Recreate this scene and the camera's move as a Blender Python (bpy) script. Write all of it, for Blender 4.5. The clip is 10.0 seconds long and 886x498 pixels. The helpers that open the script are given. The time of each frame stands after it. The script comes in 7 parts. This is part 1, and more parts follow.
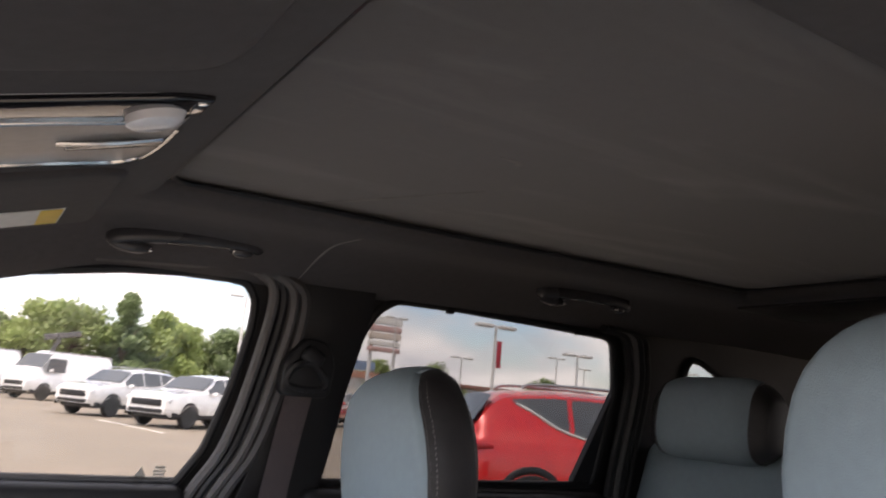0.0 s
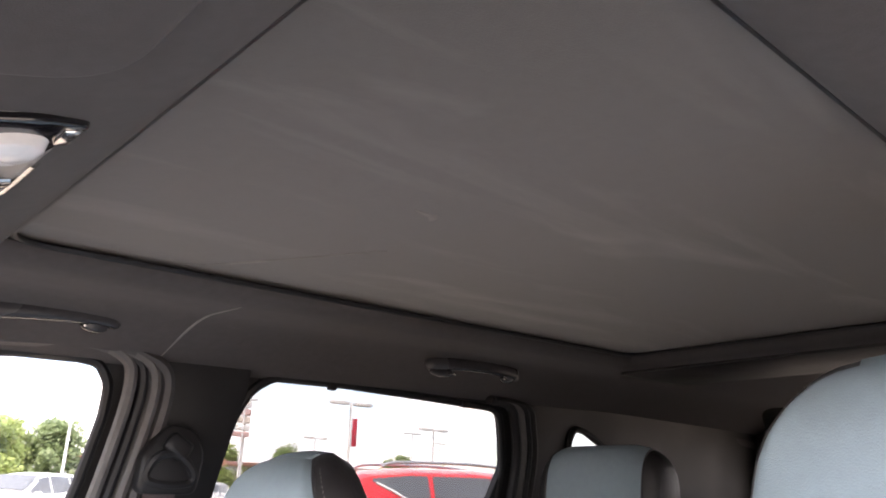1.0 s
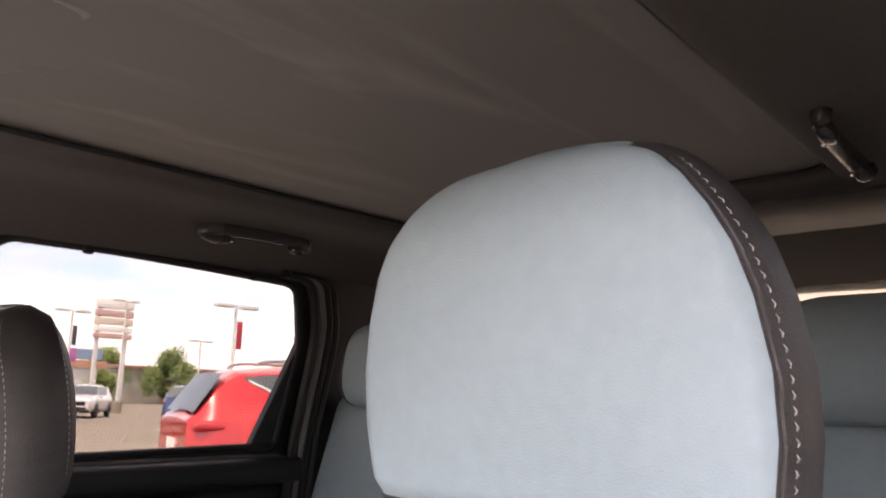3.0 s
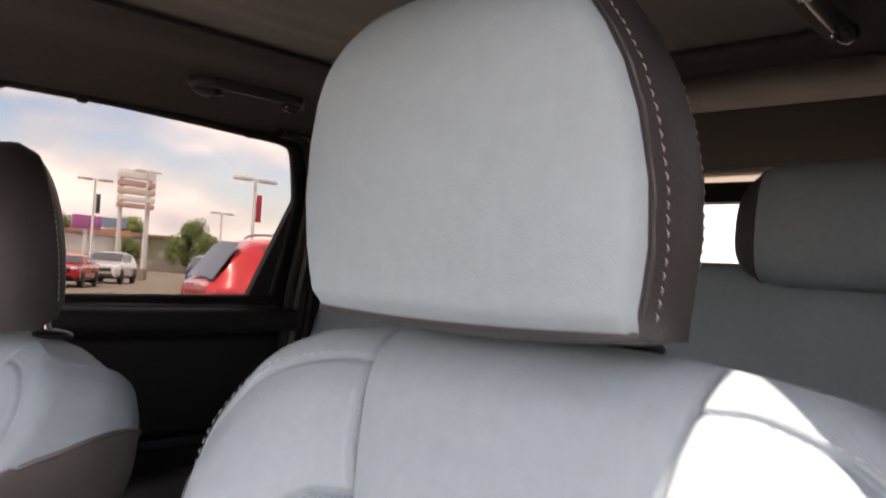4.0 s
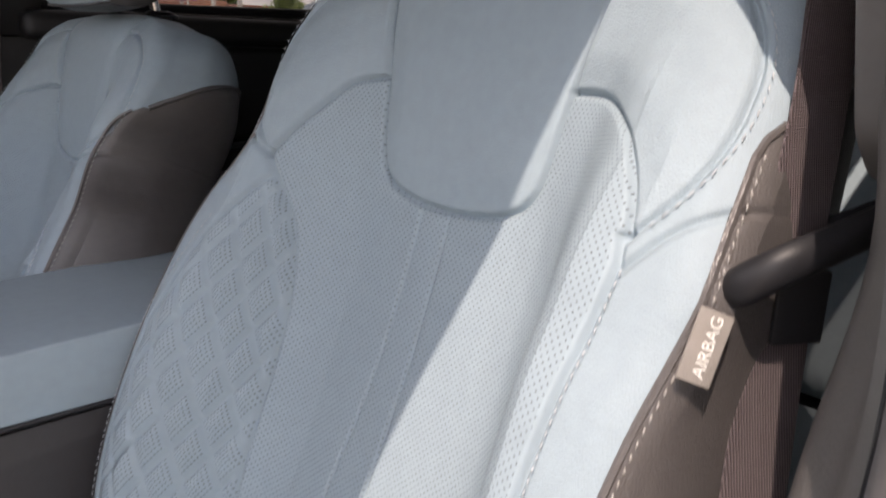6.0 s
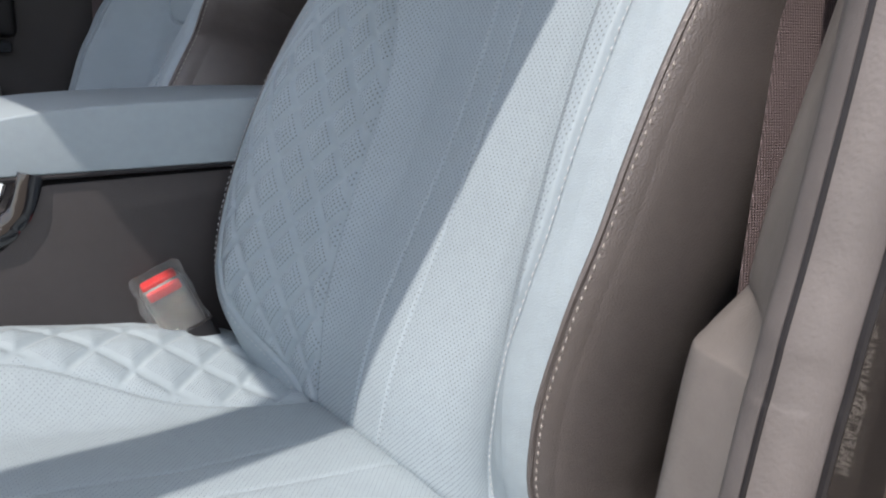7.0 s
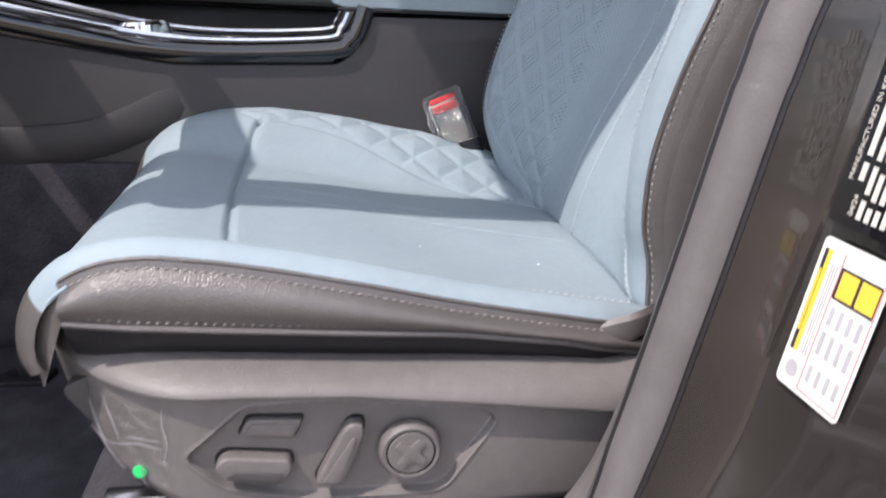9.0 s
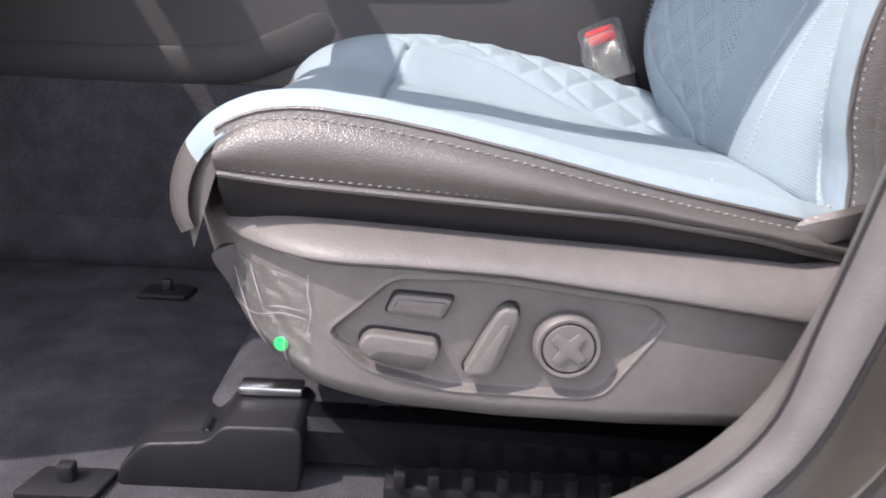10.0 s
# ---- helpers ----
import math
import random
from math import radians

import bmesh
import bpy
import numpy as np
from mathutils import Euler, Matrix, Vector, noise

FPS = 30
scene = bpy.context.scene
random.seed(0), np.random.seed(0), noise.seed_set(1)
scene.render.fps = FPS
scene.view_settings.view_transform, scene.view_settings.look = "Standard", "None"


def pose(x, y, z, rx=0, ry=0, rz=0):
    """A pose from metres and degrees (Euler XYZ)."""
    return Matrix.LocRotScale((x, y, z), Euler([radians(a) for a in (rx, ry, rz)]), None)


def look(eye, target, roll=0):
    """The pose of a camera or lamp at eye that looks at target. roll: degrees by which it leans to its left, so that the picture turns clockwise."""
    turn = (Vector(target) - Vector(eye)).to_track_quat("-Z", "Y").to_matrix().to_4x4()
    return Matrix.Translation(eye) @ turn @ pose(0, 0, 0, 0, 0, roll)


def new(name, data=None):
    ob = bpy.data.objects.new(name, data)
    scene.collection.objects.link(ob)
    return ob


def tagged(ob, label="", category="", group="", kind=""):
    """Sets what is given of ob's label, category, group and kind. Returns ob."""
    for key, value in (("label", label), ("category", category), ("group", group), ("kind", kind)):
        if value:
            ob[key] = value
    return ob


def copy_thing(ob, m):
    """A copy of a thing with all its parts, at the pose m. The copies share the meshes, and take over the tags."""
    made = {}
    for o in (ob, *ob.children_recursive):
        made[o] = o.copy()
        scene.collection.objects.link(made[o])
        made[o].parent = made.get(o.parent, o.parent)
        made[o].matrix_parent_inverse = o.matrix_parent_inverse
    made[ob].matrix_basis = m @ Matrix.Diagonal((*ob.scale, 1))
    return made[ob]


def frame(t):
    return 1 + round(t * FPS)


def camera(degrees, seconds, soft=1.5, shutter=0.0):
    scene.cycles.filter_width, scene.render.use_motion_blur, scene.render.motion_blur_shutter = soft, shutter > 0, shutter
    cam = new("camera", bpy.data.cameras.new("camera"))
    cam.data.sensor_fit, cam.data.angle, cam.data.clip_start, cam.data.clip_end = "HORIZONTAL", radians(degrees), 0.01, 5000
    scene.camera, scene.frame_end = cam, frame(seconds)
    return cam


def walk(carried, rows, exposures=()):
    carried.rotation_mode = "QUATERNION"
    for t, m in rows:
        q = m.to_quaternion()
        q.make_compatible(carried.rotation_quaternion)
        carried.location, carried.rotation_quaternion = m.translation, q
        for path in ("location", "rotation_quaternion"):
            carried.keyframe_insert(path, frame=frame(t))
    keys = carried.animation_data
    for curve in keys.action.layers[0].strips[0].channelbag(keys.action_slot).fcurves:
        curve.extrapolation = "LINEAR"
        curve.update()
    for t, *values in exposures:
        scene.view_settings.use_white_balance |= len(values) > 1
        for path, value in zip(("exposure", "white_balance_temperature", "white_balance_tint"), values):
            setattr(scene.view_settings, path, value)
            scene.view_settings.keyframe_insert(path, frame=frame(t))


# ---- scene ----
cam = camera(60.54, 10.0, soft=1.8, shutter=0.3)
PATH = [
    (0, look((-0.4370, -0.6222, 1.4006), (0.0674, 0.2173, 1.6027), 5.21)),
    (0.5, look((-0.4397, -0.5485, 1.4091), (0.1522, 0.2105, 1.6803), 3.16)),
    (1, look((-0.4312, -0.5146, 1.4055), (0.2064, 0.1915, 1.7134), 1.66)),
    (1.5, look((-0.4256, -0.5148, 1.4020), (0.2453, 0.1574, 1.7150), 0.92)),
    (2, look((-0.3711, -0.5493, 1.3921), (0.3370, 0.0960, 1.6787), 0.71)),
    (2.5, look((-0.2752, -0.5721, 1.3622), (0.4617, 0.0534, 1.6184), 0.11)),
    (2.7, look((-0.2454, -0.5789, 1.3599), (0.5017, 0.0431, 1.5944), 0.61)),
    (4, look((-0.2056, -0.6478, 1.3225), (0.5520, 0.0038, 1.3606), 3.32)),
    (4.5, look((-0.1962, -0.7103, 1.2771), (0.5342, -0.0293, 1.2241), 1.89)),
    (5, look((-0.2001, -0.7533, 1.2465), (0.4978, -0.0468, 1.1292), 1.86)),
    (5.2, look((-0.2021, -0.7641, 1.2387), (0.4749, -0.0429, 1.0915), 2.01)),
    (6.3, look((-0.3380, -0.8366, 1.1651), (0.3170, -0.1345, 0.8859), 2.07)),
    (6.5, look((-0.3736, -0.8668, 1.1003), (0.2851, -0.1553, 0.8555), 2.16)),
    (6.8, look((-0.3665, -0.9086, 1.0128), (0.2439, -0.1499, 0.7852), 1.46)),
    (7, look((-0.3838, -0.9073, 0.9976), (0.2130, -0.1477, 0.7391), 1.64)),
    (7.5, look((-0.3810, -0.9140, 0.9485), (0.1297, -0.1012, 0.6683), 1.73)),
    (8, look((-0.3742, -0.9529, 0.9410), (0.0322, -0.0899, 0.6409), 2.14)),
    (8.2, look((-0.3686, -1.0035, 0.9259), (-0.0120, -0.1195, 0.6238), 2.15)),
    (8.5, look((-0.3409, -1.0866, 0.9251), (-0.0693, -0.1771, 0.6104), 2.20)),
    (8.7, look((-0.3291, -1.1268, 0.9222), (-0.1029, -0.2060, 0.6044), 2.39)),
    (9, look((-0.3300, -1.1714, 0.8941), (-0.1597, -0.2398, 0.5730), 2.67)),
    (9.2, look((-0.3417, -1.1912, 0.8680), (-0.1983, -0.2568, 0.5420), 2.94)),
    (9.5, look((-0.3529, -1.1869, 0.8099), (-0.2561, -0.2458, 0.4859), 3.11)),
    (10, look((-0.3579, -1.1526, 0.7808), (-0.3386, -0.2026, 0.4692), 3.25)),
]
EXPOSURES = [(0.0, 1.9, 6600, 18), (0.5, 2.6, 6600, 18), (1.0, 3.3, 6450, 19), (1.5, 3.65, 6800, 20), (2.0, 3.65, 7050, 20), (2.6, 3.25, 7200, 22), (3.8, 2.75, 7600, 26), (4.5, 1.88, 7700, 26), (5.2, 1.66, 7500, 24),
             (6.5, 1.58, 6900, 18), (7.5, 1.36, 6550, 15), (8.5, 1.30, 6400, 15), (9.0, 1.45, 6350, 17), (9.5, 1.72, 6400, 17), (10.0, 1.88, 6400, 18)]
walk(cam, PATH, EXPOSURES)

# ---- world and sun ----
SUN_DIR = Vector((-0.59, -0.33, 1.0)).normalized()   # towards the sun
world = bpy.data.worlds.new("sky")
scene.world = world
world.use_nodes = True
wn, wl = world.node_tree.nodes, world.node_tree.links
sky = wn.new("ShaderNodeTexSky")
sky.sky_type, sky.sun_disc = "NISHITA", False
sky.sun_elevation = math.asin(SUN_DIR.z)
sky.sun_rotation = math.atan2(SUN_DIR.x, SUN_DIR.y)
wtc = wn.new("ShaderNodeTexCoord")
wmap = wn.new("ShaderNodeMapping")
wmap.inputs["Scale"].default_value = (1.0, 1.0, 2.6)
cl = wn.new("ShaderNodeTexNoise")
cl.inputs["Scale"].default_value, cl.inputs["Detail"].default_value, cl.inputs["Roughness"].default_value = 3.2, 9, 0.58
cr = wn.new("ShaderNodeValToRGB")
cr.color_ramp.elements[0].position, cr.color_ramp.elements[1].position = 0.40, 0.56
cl2 = wn.new("ShaderNodeTexNoise")
cl2.inputs["Scale"].default_value, cl2.inputs["Detail"].default_value = 6.5, 8
cc = wn.new("ShaderNodeValToRGB")
cc.color_ramp.elements[0].color, cc.color_ramp.elements[1].color = (4.4, 4.5, 4.75, 1), (7.6, 7.4, 7.1, 1)
cc.color_ramp.elements[0].position, cc.color_ramp.elements[1].position = 0.38, 0.60
wmix = wn.new("ShaderNodeMix")
wmix.data_type = "RGBA"
wl.new(wtc.outputs["Generated"], wmap.inputs["Vector"])
wl.new(wmap.outputs[0], cl.inputs["Vector"])
wl.new(wmap.outputs[0], cl2.inputs["Vector"])
wl.new(cl.outputs["Fac"], cr.inputs["Fac"])
wl.new(cl2.outputs["Fac"], cc.inputs["Fac"])
wl.new(cr.outputs["Color"], wmix.inputs["Factor"])
wl.new(sky.outputs[0], wmix.inputs["A"])
wl.new(cc.outputs["Color"], wmix.inputs["B"])
wl.new(wmix.outputs["Result"], wn["Background"].inputs["Color"])
wn["Background"].inputs["Strength"].default_value = 0.128
sun = new("sun", bpy.data.lights.new("sun", "SUN"))
sun.data.energy, sun.data.angle, sun.data.color = 1.8, radians(0.55), (1.0, 0.915, 0.82)
sun.matrix_world = look(SUN_DIR * 30, (0, 0, 0))

# ---- materials ----
def material(name, color, rough=0.5, metal=0.0, var=0.12, var_scale=6.0, fine=0.06, fine_scale=90.0, bump=0.0, bump_scale=300.0,
             bump_kind="noise", coat=0.0, spec=0.5, rough_var=0.06, sheen=0.0):
    m = bpy.data.materials.new(name)
    m.use_nodes = True
    n, l = m.node_tree.nodes, m.node_tree.links
    b = n["Principled BSDF"]
    tc = n.new("ShaderNodeTexCoord")
    big, small = n.new("ShaderNodeTexNoise"), n.new("ShaderNodeTexNoise")
    big.inputs["Scale"].default_value, big.inputs["Detail"].default_value = var_scale, 5
    small.inputs["Scale"].default_value, small.inputs["Detail"].default_value = fine_scale, 3
    l.new(tc.outputs["Object"], big.inputs["Vector"])
    l.new(tc.outputs["Object"], small.inputs["Vector"])
    def ranged(src, lo, hi):
        r = n.new("ShaderNodeMapRange")
        r.inputs["From Min"].default_value, r.inputs["From Max"].default_value = 0.3, 0.7
        r.inputs["To Min"].default_value, r.inputs["To Max"].default_value = lo, hi
        l.new(src, r.inputs["Value"])
        return r.outputs["Result"]
    mul = n.new("ShaderNodeMath")
    mul.operation = "MULTIPLY"
    l.new(ranged(big.outputs["Fac"], 1 - var, 1 + var), mul.inputs[0])
    l.new(ranged(small.outputs["Fac"], 1 - fine, 1 + fine), mul.inputs[1])
    vm = n.new("ShaderNodeVectorMath")
    vm.operation = "SCALE"
    vm.inputs[0].default_value = color
    l.new(mul.outputs[0], vm.inputs["Scale"])
    l.new(vm.outputs[0], b.inputs["Base Color"])
    l.new(ranged(big.outputs["Fac"], rough - rough_var, rough + rough_var), b.inputs["Roughness"])
    b.inputs["Metallic"].default_value = metal
    b.inputs["Specular IOR Level"].default_value = spec
    b.inputs["Coat Weight"].default_value = coat
    b.inputs["Coat Roughness"].default_value = 0.05
    b.inputs["Sheen Weight"].default_value = sheen
    if bump:
        bp = n.new("ShaderNodeBump")
        bp.inputs["Strength"].default_value, bp.inputs["Distance"].default_value = bump, 0.001
        if bump_kind == "leather":
            v = n.new("ShaderNodeTexVoronoi")
            v.feature = "DISTANCE_TO_EDGE"
            v.inputs["Scale"].default_value = bump_scale
            wob = n.new("ShaderNodeTexNoise")
            wob.inputs["Scale"].default_value = bump_scale * 0.7
            add = n.new("ShaderNodeVectorMath")
            add.operation = "MULTIPLY_ADD"
            add.inputs[1].default_value = (0.0011, 0.0011, 0.0011)
            l.new(tc.outputs["Object"], wob.inputs["Vector"])
            l.new(wob.outputs["Color"], add.inputs[0])
            l.new(tc.outputs["Object"], add.inputs[2])
            l.new(add.outputs[0], v.inputs["Vector"])
            pw = n.new("ShaderNodeMapRange")
            pw.inputs["From Max"].default_value = 0.25
            l.new(v.outputs["Distance"], pw.inputs["Value"])
            l.new(pw.outputs["Result"], bp.inputs["Height"])
        elif bump_kind == "ribs":
            w1, nz = n.new("ShaderNodeTexWave"), n.new("ShaderNodeTexNoise")
            w1.bands_direction = "Z"
            w1.inputs["Scale"].default_value, w1.inputs["Distortion"].default_value, w1.inputs["Detail"].default_value = 190, 1.5, 2
            nz.inputs["Scale"].default_value = bump_scale
            ad = n.new("ShaderNodeMath")
            l.new(tc.outputs["Object"], w1.inputs["Vector"])
            l.new(tc.outputs["Object"], nz.inputs["Vector"])
            l.new(w1.outputs["Fac"], ad.inputs[0])
            l.new(nz.outputs["Fac"], ad.inputs[1])
            l.new(ad.outputs[0], bp.inputs["Height"])
        elif bump_kind == "weave":
            w1, w2 = n.new("ShaderNodeTexWave"), n.new("ShaderNodeTexWave")
            w1.bands_direction, w2.bands_direction = "X", "Z"
            for w in (w1, w2):
                w.inputs["Scale"].default_value = bump_scale
                w.inputs["Distortion"].default_value = 0.6
                l.new(tc.outputs["Object"], w.inputs["Vector"])
            mx = n.new("ShaderNodeMath")
            mx.operation = "MULTIPLY_ADD"
            mx.inputs[1].default_value, mx.inputs[2].default_value = 0.75, 0.55
            l.new(w1.outputs["Fac"], mx.inputs[0])
            m2 = n.new("ShaderNodeMath")
            m2.operation = "MULTIPLY"
            l.new(mx.outputs[0], m2.inputs[0])
            l.new(mul.outputs[0], m2.inputs[1])
            l.new(m2.outputs[0], vm.inputs["Scale"])
            ad = n.new("ShaderNodeMath")
            l.new(w1.outputs["Fac"], ad.inputs[0])
            l.new(w2.outputs["Fac"], ad.inputs[1])
            l.new(ad.outputs[0], bp.inputs["Height"])
        else:
            t = n.new("ShaderNodeTexNoise")
            t.inputs["Scale"].default_value, t.inputs["Detail"].default_value = bump_scale, 4
            l.new(tc.outputs["Object"], t.inputs["Vector"])
            l.new(t.outputs["Fac"], bp.inputs["Height"])
        l.new(bp.outputs[0], b.inputs["Normal"])
    return m


def perforate(m, pitch, radius):
    """Rows of small round holes, laid out in the panel's own metres (its UV map)."""
    n, l = m.node_tree.nodes, m.node_tree.links
    b = n["Principled BSDF"]
    uv = n.new("ShaderNodeUVMap")
    turn = n.new("ShaderNodeMapping")
    turn.inputs["Rotation"].default_value = (0, 0, radians(45))
    turn.inputs["Scale"].default_value = (1 / pitch, 1 / pitch, 1)
    fr = n.new("ShaderNodeVectorMath")
    fr.operation = "FRACTION"
    sub = n.new("ShaderNodeVectorMath")
    sub.operation = "SUBTRACT"
    sub.inputs[1].default_value = (0.5, 0.5, 0)
    ln = n.new("ShaderNodeVectorMath")
    ln.operation = "LENGTH"
    mr = n.new("ShaderNodeMapRange")
    mr.inputs["From Min"].default_value, mr.inputs["From Max"].default_value = radius * 0.8, radius * 1.15
    l.new(uv.outputs[0], turn.inputs["Vector"])
    l.new(turn.outputs[0], fr.inputs[0])
    l.new(fr.outputs[0], sub.inputs[0])
    l.new(sub.outputs[0], ln.inputs[0])
    l.new(ln.outputs["Value"], mr.inputs["Value"])
    mx = n.new("ShaderNodeMix")
    mx.data_type = "RGBA"
    mx.inputs["A"].default_value = (0.11, 0.13, 0.145, 1)
    src = b.inputs["Base Color"].links[0].from_socket
    l.new(mr.outputs["Result"], mx.inputs["Factor"])
    l.new(src, mx.inputs["B"])
    l.new(mx.outputs["Result"], b.inputs["Base Color"])
    return m


def perforate_diamonds(m, n_holes, radius, band):
    """Holes inside each quilted diamond only; the map counts diamonds along both diagonals."""
    n, l = m.node_tree.nodes, m.node_tree.links
    b = n["Principled BSDF"]
    uv = n.new("ShaderNodeUVMap")
    def frac(scale):
        mp, fr, sb, ab = n.new("ShaderNodeMapping"), n.new("ShaderNodeVectorMath"), n.new("ShaderNodeVectorMath"), n.new("ShaderNodeVectorMath")
        mp.inputs["Scale"].default_value = (scale, scale, 1)
        fr.operation, sb.operation, ab.operation = "FRACTION", "SUBTRACT", "ABSOLUTE"
        sb.inputs[1].default_value = (0.5, 0.5, 0)
        l.new(uv.outputs[0], mp.inputs["Vector"])
        l.new(mp.outputs[0], fr.inputs[0])
        l.new(fr.outputs[0], sb.inputs[0])
        l.new(sb.outputs[0], ab.inputs[0])
        return ab.outputs[0]
    ln, sep, big, hole, gate, both = n.new("ShaderNodeVectorMath"), n.new("ShaderNodeSeparateXYZ"), n.new("ShaderNodeMath"), n.new("ShaderNodeMapRange"), n.new("ShaderNodeMath"), n.new("ShaderNodeMath")
    ln.operation, big.operation, gate.operation, both.operation = "LENGTH", "MAXIMUM", "GREATER_THAN", "MAXIMUM"
    l.new(frac(n_holes), ln.inputs[0])
    l.new(frac(1), sep.inputs[0])
    l.new(sep.outputs["X"], big.inputs[0])
    l.new(sep.outputs["Y"], big.inputs[1])
    hole.inputs["From Min"].default_value, hole.inputs["From Max"].default_value = radius * 0.8, radius * 1.15
    l.new(ln.outputs["Value"], hole.inputs["Value"])
    gate.inputs[1].default_value = 0.5 - band
    l.new(big.outputs[0], gate.inputs[0])
    l.new(hole.outputs["Result"], both.inputs[0])
    l.new(gate.outputs[0], both.inputs[1])
    mx = n.new("ShaderNodeMix")
    mx.data_type = "RGBA"
    mx.inputs["A"].default_value = (0.11, 0.13, 0.145, 1)
    src = b.inputs["Base Color"].links[0].from_socket
    l.new(both.outputs[0], mx.inputs["Factor"])
    l.new(src, mx.inputs["B"])
    l.new(mx.outputs["Result"], b.inputs["Base Color"])
    return m


BLUE = (0.266, 0.330, 0.367)
leather = material("blue_grey_leather", BLUE, 0.54, var=0.05, fine=0.03, bump=0.22, bump_scale=520, bump_kind="leather", spec=0.26)
leather_perf = perforate(material("perforated_leather", BLUE, 0.55, var=0.05, fine=0.03, bump=0.2, bump_scale=520, bump_kind="leather", spec=0.26), 0.0042, 0.165)
leather_soft = perforate(material("finely_perforated_leather", BLUE, 0.55, var=0.06, fine=0.03, bump=0.2, bump_scale=520, bump_kind="leather", spec=0.26), 0.0038, 0.115)
leather_quilt = perforate_diamonds(material("quilted_leather", BLUE, 0.54, var=0.05, fine=0.03, bump=0.12, bump_scale=520, bump_kind="leather", spec=0.26), 9, 0.20, 0.14)
leather_quilt_fine = perforate_diamonds(material("finely_quilted_leather", BLUE, 0.54, var=0.05, fine=0.03, bump=0.12, bump_scale=520, bump_kind="leather", spec=0.26), 16, 0.15, 0.13)
leather_dark = material("dark_grey_leather", (0.088, 0.0805, 0.0775), 0.38, var=0.08, bump=0.27, bump_scale=450, bump_kind="leather", spec=0.8)
# the dark grey leather again, with the headrests' shade in its colour
leather_dark_shaded = material("dark_grey_leather_shaded", (0.042, 0.0385, 0.0400), 0.42, var=0.08, bump=0.27, bump_scale=450, bump_kind="leather", spec=0.5)
leather_grain = material("grained_blue_grey_leather", BLUE, 0.52, var=0.05, fine=0.03, bump=0.30, bump_scale=420, bump_kind="leather", spec=0.28)
thread = material("pale_thread", (0.31, 0.295, 0.28), 0.7, var=0.1, fine_scale=400, bump=0.3, bump_scale=900)
thread_bright = material("bright_thread", (0.44, 0.46, 0.47), 0.7, var=0.08, fine_scale=400)
thread_lint = material("white_lint", (0.8, 0.8, 0.8), 0.9, var=0.05)
thread_light = material("white_thread", (0.38, 0.41, 0.43), 0.7, var=0.1, fine_scale=400, bump=0.3, bump_scale=900)
liner = material("dark_headliner_fabric", (0.068, 0.0630, 0.0640), 0.95, var=0.12, var_scale=3, bump=0.25, bump_scale=900, sheen=0.06, spec=0.15)
plastic = material("dark_grained_plastic", (0.055, 0.051, 0.052), 0.55, var=0.08, bump=0.4, bump_scale=650)
plastic_shield = material("grey_seat_plastic", (0.136, 0.126, 0.122), 0.44, var=0.09, bump=0.5, bump_scale=600)
plastic_grey = material("grey_grained_plastic", (0.135, 0.125, 0.12), 0.50, var=0.08, bump=0.4, bump_scale=650)
plastic_black = material("black_plastic", (0.014, 0.014, 0.016), 0.45, spec=0.35, var=0.15, bump=0.15, bump_scale=500)
gloss_black = material("piano_black", (0.008, 0.008, 0.01), 0.08, var=0.05, coat=0.6)
chrome = material("satin_chrome", (0.72, 0.72, 0.72), 0.16, 1.0, var=0.04)
steel = material("bright_steel", (0.55, 0.55, 0.56), 0.25, 1.0, var=0.1)
carpet = material("black_carpet", (0.052, 0.051, 0.058), 1.0, var=0.3, var_scale=18, fine=0.4, fine_scale=700, bump=1.0, bump_scale=800, spec=0.1)
webbing = material("belt_webbing", (0.135, 0.108, 0.112), 0.72, var=0.06, bump=0.9, bump_scale=175, bump_kind="weave", spec=0.3)
trim_black = material("black_grained_trim", (0.011, 0.0105, 0.012), 0.55, var=0.08, bump=0.3, bump_scale=650)
rubber = material("door_seal_rubber", (0.110, 0.103, 0.102), 0.60, var=0.12, var_scale=20, bump=0.4, bump_scale=420)
body_paint = material("dark_metallic_paint", (0.040, 0.036, 0.034), 0.22, 0.35, var=0.06, fine=0.25, fine_scale=900, coat=1.0)


# ---- mesh tools ----
def thing(name, at=(0, 0, 0), label="", category="", group="", kind=""):
    ob = new(name)
    ob.location = at
    return tagged(ob, label, category, group, kind)


def part(name, bm, mat, parent=None, label="", smooth=True):
    """Links a bmesh as one mesh object under a thing or a part (world coordinates)."""
    me = bpy.data.meshes.new(name)
    bmesh.ops.recalc_face_normals(bm, faces=bm.faces)
    bm.to_mesh(me)
    bm.free()
    return finish(name, me, mat, parent, label, smooth)


def finish(name, me, mat, parent=None, label="", smooth=True):
    me.materials.append(mat)
    if smooth:
        me.polygons.foreach_set("use_smooth", [True] * len(me.polygons))
        me.set_sharp_from_angle(angle=radians(38))
    ob = new(name, me)
    if parent is not None:
        ob.parent = parent
        ob.matrix_parent_inverse = base_of(parent).inverted()
    if label:
        tagged(ob, label)
    return ob


def base_of(ob):
    m = ob.matrix_basis.copy()
    while ob.parent is not None:
        m = base_of(ob.parent) @ ob.matrix_parent_inverse @ m
        break
    return m


